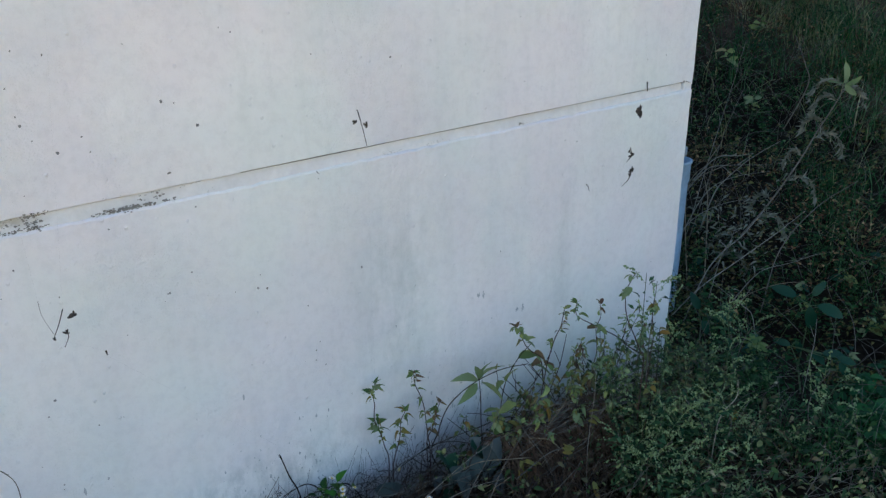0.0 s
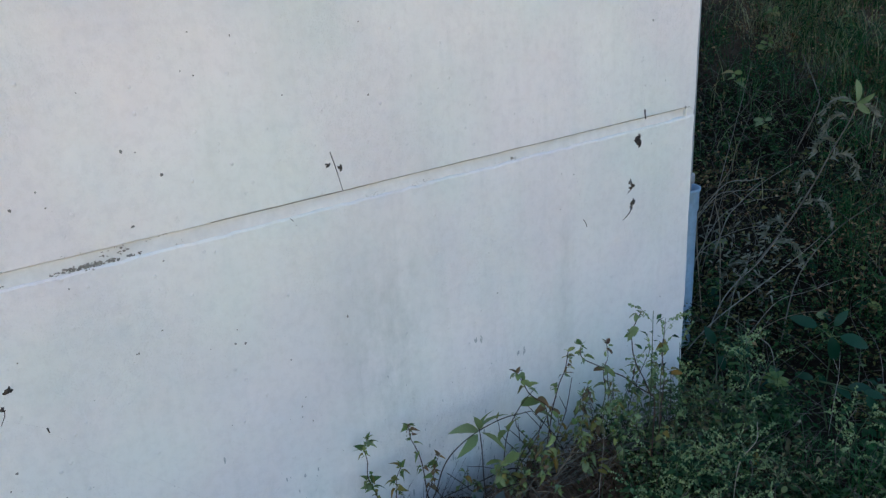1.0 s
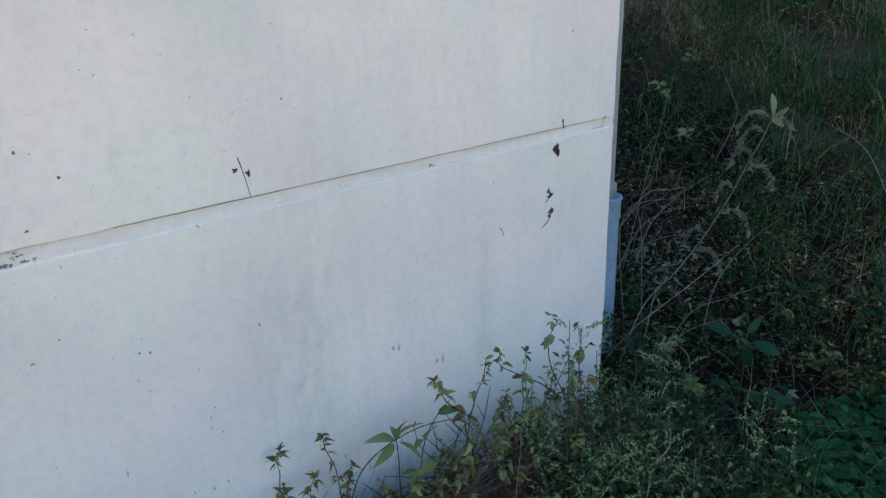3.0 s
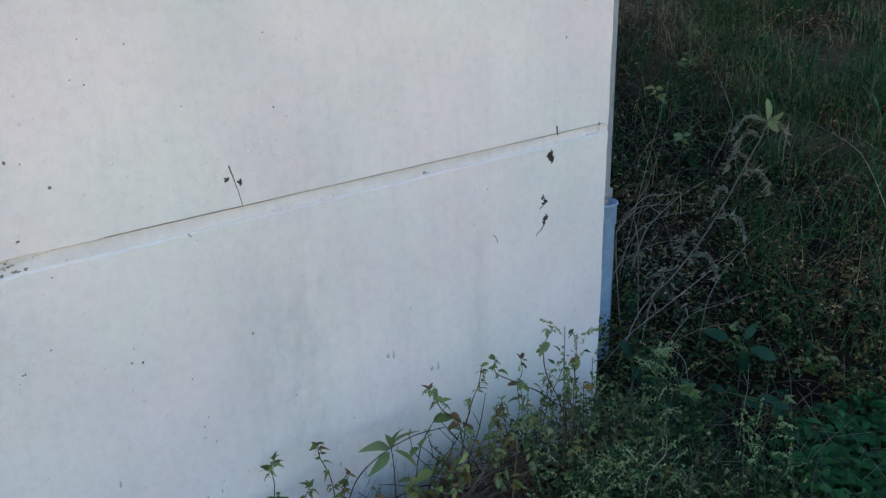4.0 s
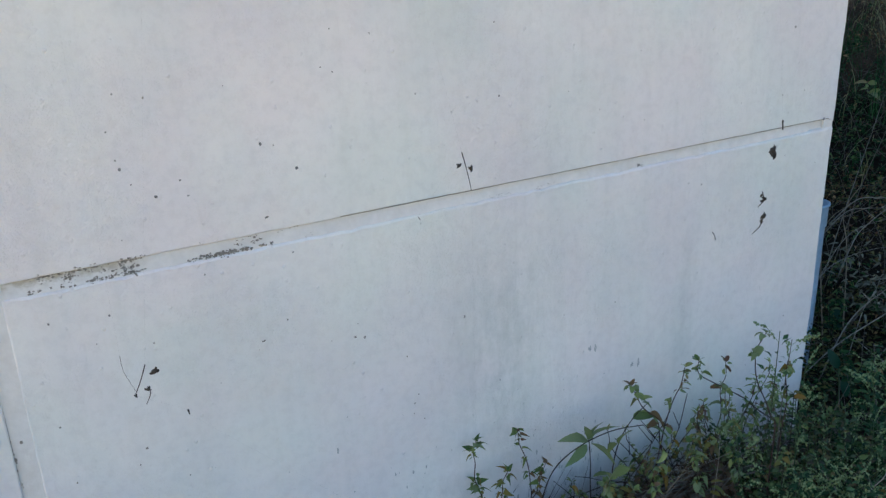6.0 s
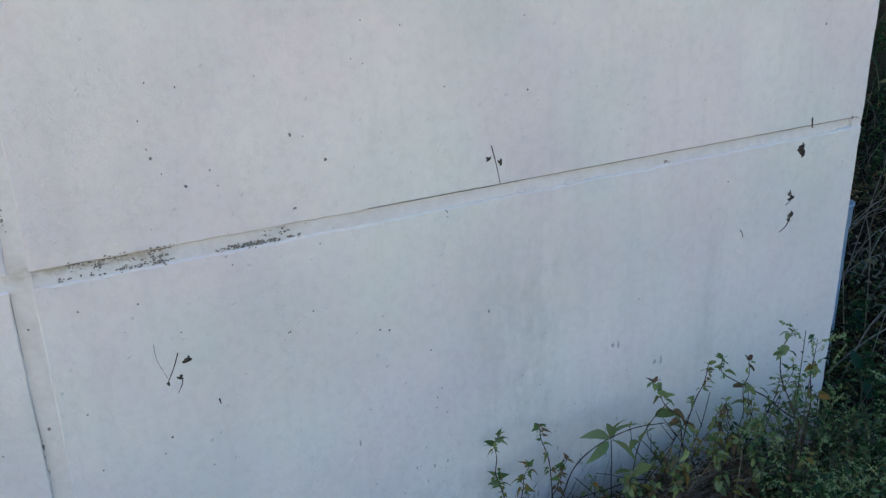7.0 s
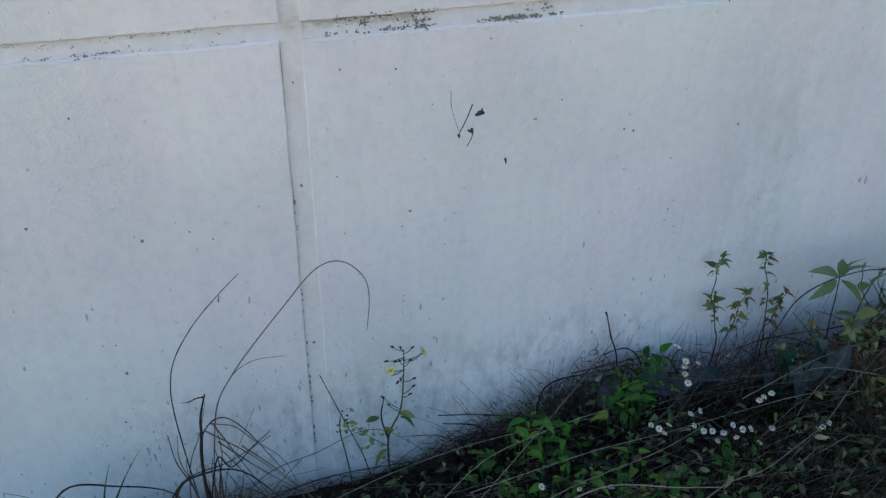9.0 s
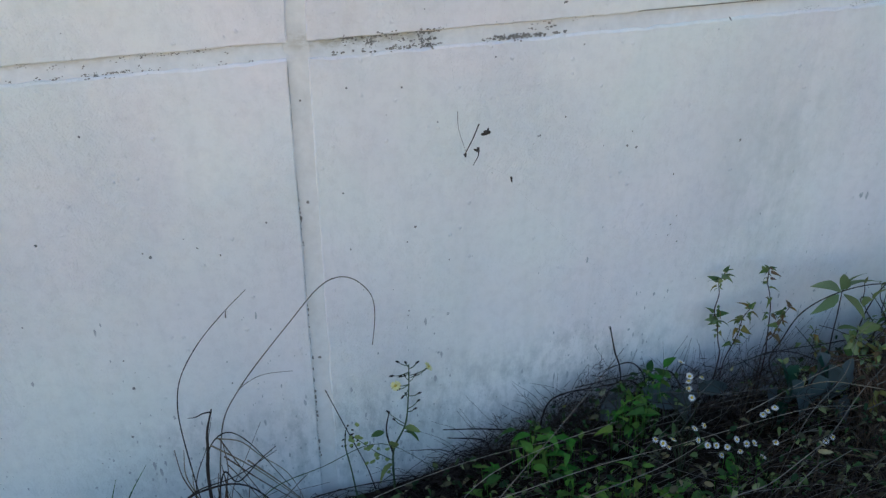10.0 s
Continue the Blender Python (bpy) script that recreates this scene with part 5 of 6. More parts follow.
for at, d, s in (((0.226, 1.45, -0.03), (0.0, -0.4, 0.9), 0.045), ((0.25, 1.45, 0.02), (0.8, -0.4, 0.2), 0.032), ((0.25, 1.45, 0.01), (0.9, -0.3, -0.2), 0.034), ((0.225, 1.45, -0.07), (-0.8, -0.4, -0.2), 0.045), ((0.21, 1.45, 0.02), (-0.9, -0.3, 0.2), 0.03)):
    leaf_part(yel, at, d, s, "oval", M_LEAF, rng, 0.9)
wisp = Acc()
for i in range(24):
    t = rng.random()
    q = Vector((0.215 - 0.075 * t + rng.gauss(0, 0.008), 1.44 + rng.uniform(-0.01, 0.01), -0.06 + 0.10 * t + rng.gauss(0, 0.02)))
    a2 = rng.uniform(0, 6.28)
    add_leaf(wisp, q - yel.location, (math.cos(a2), -0.4, math.sin(a2)), (0, -1, 0.2), "round", rng.uniform(0.008, 0.014), 0.007, 0.2, 0.2)
part("foliage", wisp.mesh("foliage", M_LEAFPALE), yel, "fine pale green leaflets")
stem_part(yel, [(0.222, 1.45, -0.06), (0.19, 1.44, -0.02), (0.145, 1.44, 0.035)], 0.0010, 0.0006, M_GREENSTEM, "twiglet")

seedling = thing("budded_weed", (0.145, 1.44, ground_z(0.145, 1.44)), "thin weed stem with a cluster of dark buds", "plant")
stem_part(seedling, [(0.145, 1.44, -0.14), (0.137, 1.44, -0.05), (0.130, 1.44, 0.01), (0.133, 1.44, 0.052)], 0.0018, 0.0011, M_GREENSTEM)
for i in range(13):
    b = part("bud", BUD, seedling)
    q = Vector((0.135 + rng.uniform(-0.012, 0.022), 1.44 + rng.uniform(-0.01, 0.01), 0.035 + rng.uniform(-0.03, 0.022)))
    b.matrix_basis = Matrix.Translation(q - Vector(seedling.location)) @ Vector((rng.uniform(-0.5, 0.8), -0.2, 0.6)).to_track_quat("Z", "Y").to_matrix().to_4x4() @ Matrix.Diagonal((0.8, 0.8, 0.8, 1))
runner([(0.185, 1.46, -0.14), (0.170, 1.46, -0.07), (0.139, 1.46, 0.03), (0.105, 1.465, 0.14)], 0.0014, 0.0009, M_TWIG, "thin dark leaning dry grass stalk against the wall", "dry_stalk", "dry stalks")

# ---- dry arching grass and broken stalks at the panel joint ----
runner([(-0.150, 1.44, -0.13), (-0.156, 1.44, -0.012), (-0.160, 1.44, 0.127), (-0.155, 1.44, 0.198), (-0.138, 1.44, 0.254), (-0.099, 1.44, 0.315), (-0.050, 1.44, 0.368), (-0.010, 1.44, 0.405)], 0.0015, 0.0006, M_TWIG, "long thin dry grass stalk arching before the wall", "arching_grass", "arching grass")
runner([(-0.125, 1.44, -0.13), (-0.120, 1.44, -0.069), (-0.103, 1.44, 0.047), (-0.084, 1.44, 0.136), (-0.051, 1.44, 0.195), (-0.007, 1.44, 0.253), (0.058, 1.44, 0.329), (0.106, 1.44, 0.383), (0.141, 1.44, 0.402), (0.173, 1.44, 0.393), (0.200, 1.44, 0.357), (0.205, 1.44, 0.311), (0.197, 1.44, 0.246)],
       0.0015, 0.0008, M_GREYSTRAW, "long dry grass stalk bent over in a hoop", "arching_grass", "arching grass",
       sub=[(((-0.051, 1.44, 0.195), (-0.033, 1.44, 0.210), (-0.001, 1.44, 0.222), (0.049, 1.44, 0.219)), 0.0008)])
for pts, r, mat in (([(-0.131, 1.40, -0.17), (-0.128, 1.40, 0.02), (-0.117, 1.40, 0.11), (-0.112, 1.40, 0.15), (-0.098, 1.40, 0.197)], 0.0042, M_TWIG),
                    ([(-0.12, 1.41, -0.13), (-0.13, 1.41, 0.0), (-0.12, 1.41, 0.09), (-0.085, 1.41, 0.13), (-0.045, 1.40, 0.105), (0.016, 1.40, -0.023)], 0.0020, M_TWIG),
                    ([(-0.10, 1.41, 0.12), (-0.06, 1.40, 0.112), (-0.03, 1.40, 0.07), (0.02, 1.40, 0.0), (0.05, 1.39, -0.12)], 0.0014, M_STRAW),
                    ([(-0.14, 1.40, -0.13), (-0.10, 1.39, 0.05), (-0.076, 1.39, 0.025), (-0.03, 1.40, 0.06), (0.0, 1.40, 0.085)], 0.0020, M_TWIG),
                    ([(-0.23, 1.41, -0.13), (-0.17, 1.40, 0.0), (-0.08, 1.40, 0.03), (0.0, 1.41, 0.065)], 0.0018, M_TWIG),
                    ([(-0.17, 1.40, -0.13), (-0.15, 1.40, 0.03), (-0.12, 1.40, 0.11), (-0.10, 1.40, 0.18)], 0.0012, M_TWIG),
                    ([(-0.11, 1.39, -0.13), (-0.09, 1.39, 0.0), (-0.06, 1.40, 0.06), (-0.02, 1.41, 0.14)], 0.0011, M_GREYSTRAW),
                    ([(-0.21, 1.40, -0.12), (-0.18, 1.40, -0.02), (-0.14, 1.39, 0.02), (-0.06, 1.38, 0.02), (0.02, 1.38, -0.10)], 0.0030, M_TWIG),
                    ([(-0.45, 1.42, -0.12), (-0.373, 1.42, 0.018), (-0.281, 1.42, 0.003), (-0.195, 1.42, -0.039), (-0.15, 1.41, -0.12)], 0.0024, M_TWIG),
                    ([(-0.10, 1.36, -0.12), (-0.03, 1.38, -0.01), (0.08, 1.41, 0.0), (0.20, 1.43, 0.01), (0.32, 1.43, -0.1)], 0.0013, M_GREENSTEM),
                    ([(-0.12, 1.38, -0.12), (0.0, 1.38, -0.06), (0.12, 1.40, -0.06), (0.30, 1.42, -0.09)], 0.0022, M_TWIG),
                    ([(-0.06, 1.33, -0.12), (-0.02, 1.35, -0.03), (0.02, 1.37, 0.0), (0.05, 1.38, 0.02)], 0.0018, M_GREYSTRAW)):
    runner(pts, r, r * 0.35, mat, "broken dry stalk in the dead clump by the joint", "dry_stalk", "dry stalks")
runner([(-0.099, 1.40, 0.192), (-0.112, 1.395, 0.196), (-0.126, 1.392, 0.193), (-0.138, 1.392, 0.194)], 0.0015, 0.0005, M_TWIG, "curled dry leaf caught on the broken stump", "dry_leaf", "dry stalks")
runner([(-0.046, 1.438, 0.371), (-0.048, 1.437, 0.366), (-0.049, 1.436, 0.358)], 0.0006, 0.0013, M_GREYSTRAW, "dry flake hanging on the arching stalk", "dry_leaf", "dry stalks")
for i in range(9):
    x, y = rng.gauss(-0.115, 0.022), rng.uniform(1.38, 1.42)
    g = ground_z(x, y)
    lean, h = rng.gauss(0.01, 0.03), rng.uniform(0.08, 0.26)
    runner([(x, y, g - 0.005), (x + lean * 0.4, y, g + h * 0.45), (x + lean * 0.7 + rng.uniform(-0.012, 0.012), y, g + h * 0.75), (x + lean, y + rng.uniform(-0.01, 0.01), g + h)], rng.uniform(0.0012, 0.0024), 0.0007,
           rng.choice((M_BROWNHAY, M_STRAW, M_BROWNHAY)), "kinked brown straw in the dead clump by the joint", "dry_stalk", "dry stalks")
for i in range(5):
    x, y = rng.uniform(-0.12, -0.05), rng.uniform(1.39, 1.42)
    z = rng.uniform(0.02, 0.13)
    e = Vector((x + rng.uniform(0.06, 0.17), y + rng.uniform(-0.02, 0.01), ground_z(x, y) + rng.uniform(0.0, 0.07)))
    runner([(x, y, z), Vector((x, y, z)).lerp(e, 0.45) + Vector((0, 0, rng.uniform(-0.01, 0.015))), e], rng.uniform(0.0010, 0.0019), 0.0006, rng.choice((M_BROWNHAY, M_STRAW)), "broken straw leaning out of the dead clump", "dry_stalk", "dry stalks")
tuft = thing("grass_tuft", (-0.33, 1.42, ground_z(-0.33, 1.42)), "small tuft of green grass blades before the wall", "grass")
for s, e in (((-0.33, 1.42, -0.12), (-0.229, 1.42, 0.081)), ((-0.33, 1.42, -0.12), (-0.285, 1.42, 0.06)), ((-0.34, 1.42, -0.12), (-0.38, 1.41, 0.02)), ((-0.35, 1.42, -0.12), (-0.46, 1.41, 0.05))):
    a = Acc()
    line = hang(s, e, -0.02, 0.01, 3)
    for i in range(len(line) - 1):
        w0, w1 = 0.003 * (1 - i / len(line)), 0.003 * (1 - (i + 1) / len(line)) + 0.0003
        p0, p1 = line[i] - tuft.location, line[i + 1] - tuft.location
        a.add([p0 - Vector((w0, 0, 0)), p0 + Vector((0, 0.0008, 0)), p0 + Vector((w0, 0, 0)), p1 - Vector((w1, 0, 0)), p1 + Vector((0, 0.0008, 0)), p1 + Vector((w1, 0, 0))], [(0, 1, 4, 3), (1, 2, 5, 4)])
    part("blade", a.mesh("blade", M_GRASS), tuft)


# ---- mugwort: fine leaves and sprays of beaded buds ----
def mugwort(base, tops, seed, label, leaves=120, beads=60):
    rng = random.Random(seed)
    b = Vector((base[0], base[1], ground_z(base[0], base[1])))
    p = thing("mugwort", b, label, "plant", "mugwort clumps")
    fol, bud = Acc(), Acc()
    for top in tops:
        top = Vector(top)
        mid = b.lerp(top, 0.55) + Vector((rng.uniform(-0.035, 0.035), rng.uniform(-0.03, 0.03), 0.02))
        line = smooth_line([b + Vector((rng.uniform(-0.04, 0.04), rng.uniform(-0.03, 0.03), 0)), mid, top], 7)
        stem_part(p, [line[0], line[7], line[-1]], 0.0020, 0.0008, M_GREYSTRAW if rng.random() < 0.4 else M_GREENSTEM, rng=rng)
        for k in range(leaves):
            q, d = along(line, rng.uniform(0.15, 0.97))
            a = rng.uniform(0, 6.28)
            dd = Vector((math.cos(a), math.sin(a), rng.uniform(-0.3, 0.8)))
            q = q + dd * rng.random() ** 1.5 * 0.028
            sz = rng.uniform(0.010, 0.028)
            small_leaf(fol, q - b, dd, (0, 0, 1), sz, sz * rng.uniform(0.28, 0.5), 0.3, rng.uniform(0, 0.5), rng.uniform(-1, 1))
        for k in range(5):
            q, d = along(line, rng.uniform(0.45, 1.0))
            a = rng.uniform(0, 6.28)
            tip = q + Vector((math.cos(a) * 0.06, math.sin(a) * 0.06, rng.uniform(0.01, 0.075)))
            tw = hang(q - b, tip - b, -0.012, 0.0, 2)
            tube(bud, tw[::2], 0.0005, 0.0003, 3)
            for j in range(beads // 5):
                r, _ = along(tw, rng.uniform(0.15, 1.0))
                blob(bud, drift(rng, r, 0.0035), rng.uniform(0.0014, 0.0027), rng, 1.3, 4)
    part("foliage", fol.mesh("foliage", M_MUG), p, "fine grey-green leaflets")["kind"] = "stuff"
    part("inflorescence", bud.mesh("inflorescence", M_BUD), p, "pale yellowish beaded buds")["kind"] = "stuff"


rng = random.Random(71)
for i, (x, y, h) in enumerate(((1.47, 1.12, 0.20), (1.50, 1.05, 0.20), (1.52, 1.18, 0.22), (1.60, 1.08, 0.20), (1.64, 1.20, 0.22), (1.72, 1.12, 0.22), (1.46, 0.98, 0.14), (1.62, 0.97, 0.10),
                               (1.80, 1.22, 0.22), (1.76, 1.30, 0.20), (1.86, 1.06, 0.14), (1.88, 1.32, 0.17), (1.66, 1.33, 0.17))):
    tops = [(x + rng.gauss(0, 0.055), y + rng.gauss(0, 0.045), h - 0.15 - 0.06 * (x > 1.7) + rng.choice((-0.06, -0.03, 0.0, 0.03, 0.12)) + rng.uniform(-0.02, 0.02)) for k in range(6)]
    mugwort((x, y), tops, 700 + i, "bushy mugwort with fine leaves and beaded pale buds", 48, 62)
mugwort((1.62, 1.26), [(1.578, 1.26, 0.430), (1.632, 1.27, 0.39)], 790, "slender mugwort spray standing up before the wall", 16, 110)
mugwort((1.70, 1.28), [(1.70, 1.28, 0.30), (1.668, 1.27, 0.22)], 791, "slender mugwort spray by the wall corner", 24, 110)
mugwort((2.05, 1.02), [(1.98, 0.98, 0.05), (2.06, 1.02, 0.10), (2.14, 1.02, 0.06), (2.10, 0.95, 0.0)], 792, "mugwort with beaded buds on the slope", 26, 110)
mugwort((2.05, 1.30), [(1.98, 1.32, 0.20), (2.06, 1.36, 0.22), (2.02, 1.24, 0.15), (1.93, 1.28, 0.28)], 793, "mugwort with beaded buds beside the corner", 50, 90)
for x, y, z in ((1.225, 1.29, 0.02), (1.255, 1.28, 0.0), (1.36, 1.37, 0.10), (1.50, 1.36, 0.13), (1.245, 1.30, -0.02)):
    p = thing("yellowed_sprig", (x, y, ground_z(x, y)), "pale yellow and rusty leaves on a short stalk", "plant", "withered sprigs")
    stem_part(p, [(x, y, ground_z(x, y)), (x + 0.006, y, z * 0.5 - 0.05), (x, y, z)], 0.0012, 0.0008, M_TWIG)
    for k in range(7):
        a = rng.uniform(0, 6.28)
        leaf_part(p, (x, y, z - 0.006 * k), (math.cos(a), -abs(math.sin(a)), rng.uniform(-0.7, 0.4)), rng.uniform(0.018, 0.036), "oval", rng.choice((M_LEAFYEL, M_LEAFPALE, M_LEAFRED)), rng, 1.1, variant=rng.choice((1, 3, 4)))
solo = thing("yellow_leaf_sprig", (1.84, 1.152, ground_z(1.84, 1.152)), "single yellowed leaf on a thin stalk", "plant")
stem_part(solo, [(1.84, 1.152, -0.14), (1.845, 1.15, -0.06), (1.84, 1.15, 0.0)], 0.0012, 0.0008, M_TWIG)
leaf_part(solo, (1.84, 1.15, 0.0), (0.05, -0.35, -0.9), 0.052, "oval", M_LEAFYEL, rng, 0.9, variant=1, up=(0, -1, 0.2), roll=0.0)
for x, y, z, d in ((1.42, 1.27, 0.09, (0.5, -0.6, 0.3)), (1.31, 1.24, 0.06, (0.7, -0.6, 0.1)), (1.56, 1.2, 0.16, (-0.5, -0.7, 0.2)), (1.66, 1.27, 0.245, (0.8, -0.4, 0.1)), (1.33, 1.15, 0.0, (0.2, -0.6, -0.4))):
    p = thing("yellowed_sprig", (x, y, ground_z(x, y)), "yellow-brown withered leaves on a thin stalk", "plant", "withered sprigs")
    stem_part(p, [(x, y, -0.14), (x + 0.005, y, z * 0.5), (x, y, z)], 0.0012, 0.0008, M_TWIG)
    for k in range(3):
        leaf_part(p, (x, y, z - 0.012 * k), drift(rng, d, 0.5), rng.uniform(0.022, 0.036), "oval", M_LEAFYEL, rng, 1.1)

# ---- large deep green leaves under the bank ----
rng = random.Random(81)
for base, leaves in (((2.42, 1.31), (((2.39, 1.29, 0.08), (0.05, -0.25, -0.95), 0.100), ((2.40, 1.27, 0.085), (0.55, -0.75, -0.25), 0.105), ((2.38, 1.33, 0.10), (-0.55, 0.65, 0.35), 0.095), ((2.40, 1.29, 0.11), (0.3, -0.3, 0.75), 0.070))),
                     ((2.31, 1.22), (((2.29, 1.27, -0.02), (-0.2, 0.7, 0.1), 0.08), ((2.31, 1.22, -0.02), (0.1, -0.7, -0.3), 0.085), ((2.31, 1.18, -0.01), (0.35, -0.8, 0.2), 0.085), ((2.32, 1.14, -0.01), (0.4, -0.8, -0.1), 0.08), ((2.30, 1.26, 0.0), (0.2, -0.3, -0.9), 0.07), ((2.32, 1.13, -0.02), (0.2, -0.5, -0.7), 0.08))),
                     ((2.15, 1.50), (((2.13, 1.50, 0.06), (-0.3, 0.2, 0.7), 0.075), ((2.15, 1.47, 0.04), (0.5, -0.6, 0.1), 0.075), ((2.14, 1.49, 0.03), (-0.1, -0.5, -0.8), 0.08)))):
    p = thing("broad_leaved_seedling", (*base, ground_z(*base)), "seedling with large deep green oval leaves", "plant", "broad-leaved seedlings")
    top = Vector(leaves[0][0])
    stem_part(p, [(*base, ground_z(*base) - 0.01), Vector((*base, ground_z(*base))).lerp(top, 0.6) + Vector((0.01, 0, 0)), top], 0.003, 0.002, M_GREENSTEM)
    for at, d, s in leaves:
        stem_part(p, [top, Vector(at)], 0.0016, 0.0012, M_GREENSTEM, "leafstalk", 3)
        leaf_part(p, at, d, s * (0.85 if at[2] > 0.03 else 0.7), "oval", M_LEAFBIG, rng, 0.9, variant=0, up=(-0.6, -0.5, 0.7), roll=rng.uniform(-0.2, 0.2))
lime = thing("lime_seedling", (2.18, 1.32, ground_z(2.18, 1.32)), "small seedling with a rosette of yellow-green leaves", "plant")
stem_part(lime, [(2.18, 1.32, -0.24), (2.18, 1.32, -0.1), (2.17, 1.32, 0.0)], 0.002, 0.0015, M_GREENSTEM)
for k in range(9):
    t = k * 2.4
    leaf_part(lime, (2.17, 1.32, 0.005 - 0.006 * (k % 3)), (math.cos(t), math.sin(t), 0.45), 0.045, "oval", M_LEAF, rng, 0.9)

# ---- ground cover on the slope ----
rng = random.Random(91)
cover = Acc()
for i in range(3600):
    x = rng.uniform(1.95, 3.15)
    y = rng.uniform(0.40, 1.15)
    k = (x - 2.48) ** 2 / 0.16 + (y - 0.80) ** 2 / 0.09
    if k > rng.uniform(0.4, 1.2):
        continue
    z = ground_z(x, y) + rng.uniform(0.03, 0.14) + 0.04 * noise.noise(Vector((x * 5, y * 5, 1)))
    a = rng.uniform(0, 6.28)
    for j in range(3):
        t = a + (j - 1) * 0.9
        sz = rng.uniform(0.016, 0.046)
        add_leaf(cover, (x, y, z), (math.cos(t), math.sin(t), rng.uniform(-0.1, 0.3)), (rng.uniform(-0.4, 0.1), rng.uniform(-0.4, 0.1), 1), "oval", sz, sz * 0.62, 0.3, 0.3, rng.uniform(-0.3, 0.3))
    if i % 3 == 0:
        tube(cover, [Vector((x, y, ground_z(x, y))), Vector((x, y, z))], 0.0008, 0.0006, 3)
tagged(new("ground_cover", cover.mesh("ground_cover", M_COVER)), "dense trefoil ground cover of small green leaves", "ground cover", kind="stuff")


# ---- the bank: grass, weeds, dead leaves and stalks ----
rng = random.Random(101)


def bank_point(near=1.7, far=7.5):
    """A place on the bank, denser towards its foot."""
    t = radians(rng.uniform(10, 50))
    r = near + (far - near) * rng.random() ** 1.2
    x, y = 0.3 + r * math.cos(t), 0.1 + r * math.sin(t)
    if x < CORNER + 0.02 and y > 1.46 or x < 1.9:
        return None
    return x, y


def field(x, y, s, k):
    return noise.noise(Vector((x * s, y * s, k)))


def blade(acc, base, d, length, width, bend):
    side = Vector((-d.y, d.x, 0)).normalized() * width / 2
    vs, n = [], 4
    for i in range(n + 1):
        t = i / n
        q = base + Vector((d.x, d.y, 0)) * (length * bend * t * t) + Vector((0, 0, length * (t - 0.45 * bend * t * t)))
        w = (1 - t) ** 0.7
        vs += [q - side * w, q + side * w] if i < n else [q]
    fs = [(2 * i, 2 * i + 1, 2 * i + 3, 2 * i + 2) for i in range(n - 1)] + [(2 * n - 2, 2 * n - 1, 2 * n)]
    acc.add(vs, fs)


grass, weeds, olive, deadl, stalks = Acc(), Acc(), Acc(), Acc(), Acc()
for i in range(20000):
    q = bank_point()
    if q is None:
        continue
    x, y = q
    lush = field(x, y, 0.9, 7) + 0.9 * math.exp(-((x - 4.2) ** 2 + (y - 1.9) ** 2) / 0.9) + 0.3 * (x > 4.5) - 0.5 * (x < 3.2 and y > 1.9)
    if lush < rng.uniform(0.0, 0.7) or field(x, y, 3.1, 31) < -0.12:
        continue
    if x < 3.7 and rng.random() < 0.6:
        continue
    if (x - 4.65) ** 2 / 0.30 + (y - 2.25) ** 2 / 0.06 < rng.uniform(0.6, 1.2):
        continue
    for k in range(rng.randrange(3, 8)):
        a = rng.uniform(0, 6.28)
        b = Vector((x + rng.gauss(0, 0.025), y + rng.gauss(0, 0.025), 0))
        b.z = ground_z(b.x, b.y) - 0.01
        blade(grass, b, Vector((math.cos(a), math.sin(a), 0)), rng.uniform(0.10, 0.36) * (0.7 + 0.5 * min(1, max(0, lush))), rng.uniform(0.002, 0.005), rng.uniform(0.2, 1.1))
for i in range(38000):
    q = bank_point(1.7, 7.5)
    if q is None:
        continue
    x, y = q
    g = ground_z(x, y)
    if field(x, y, 4.3, 21) + 0.6 * field(x, y, 9.0, 22) + 0.5 * field(x, y, 1.3, 25) + 0.45 * math.exp(-((x - 2.6) ** 2 + (y - 1.8) ** 2) / 0.45) < rng.uniform(-0.12, 0.12):
        continue
    mound = 0.10 + 0.34 * max(0, field(x, y, 1.9, 3)) + 0.07 * field(x, y, 4, 9)
    dryness = 0.60 * (x > 3.9) + 0.10 + field(x, y, 1.1, 13) + 0.5 * math.exp(-((x - 3.0) ** 2 + (y - 2.6) ** 2) / 0.8)
    h = g + rng.random() ** 0.65 * mound
    a0 = rng.uniform(0, 6.28)
    n = rng.randrange(2, 6)
    for j in range(n):
        a = a0 + j * 6.28 / n + rng.uniform(-0.3, 0.3)
        sz = rng.choice((rng.uniform(0.006, 0.014), rng.uniform(0.010, 0.026))) * (1 + 0.10 * (x - 2.5))
        tgt = deadl if dryness > rng.uniform(0.05, 1.1) else (olive if field(x, y, 1.3, 61) > rng.uniform(-0.25, 0.25) else weeds)
        sz *= 0.8 if tgt is deadl else 1.0
        small_leaf(tgt, (x + rng.gauss(0, 0.012), y + rng.gauss(0, 0.012), h + rng.uniform(-0.01, 0.012)), (math.cos(a), math.sin(a), rng.uniform(-0.5, 0.7)), (-0.3, -0.3, 1), sz, sz * rng.uniform(0.35, 0.7), rng.uniform(0.1, 0.6), rng.uniform(0, 0.6), rng.uniform(-0.7, 0.7))
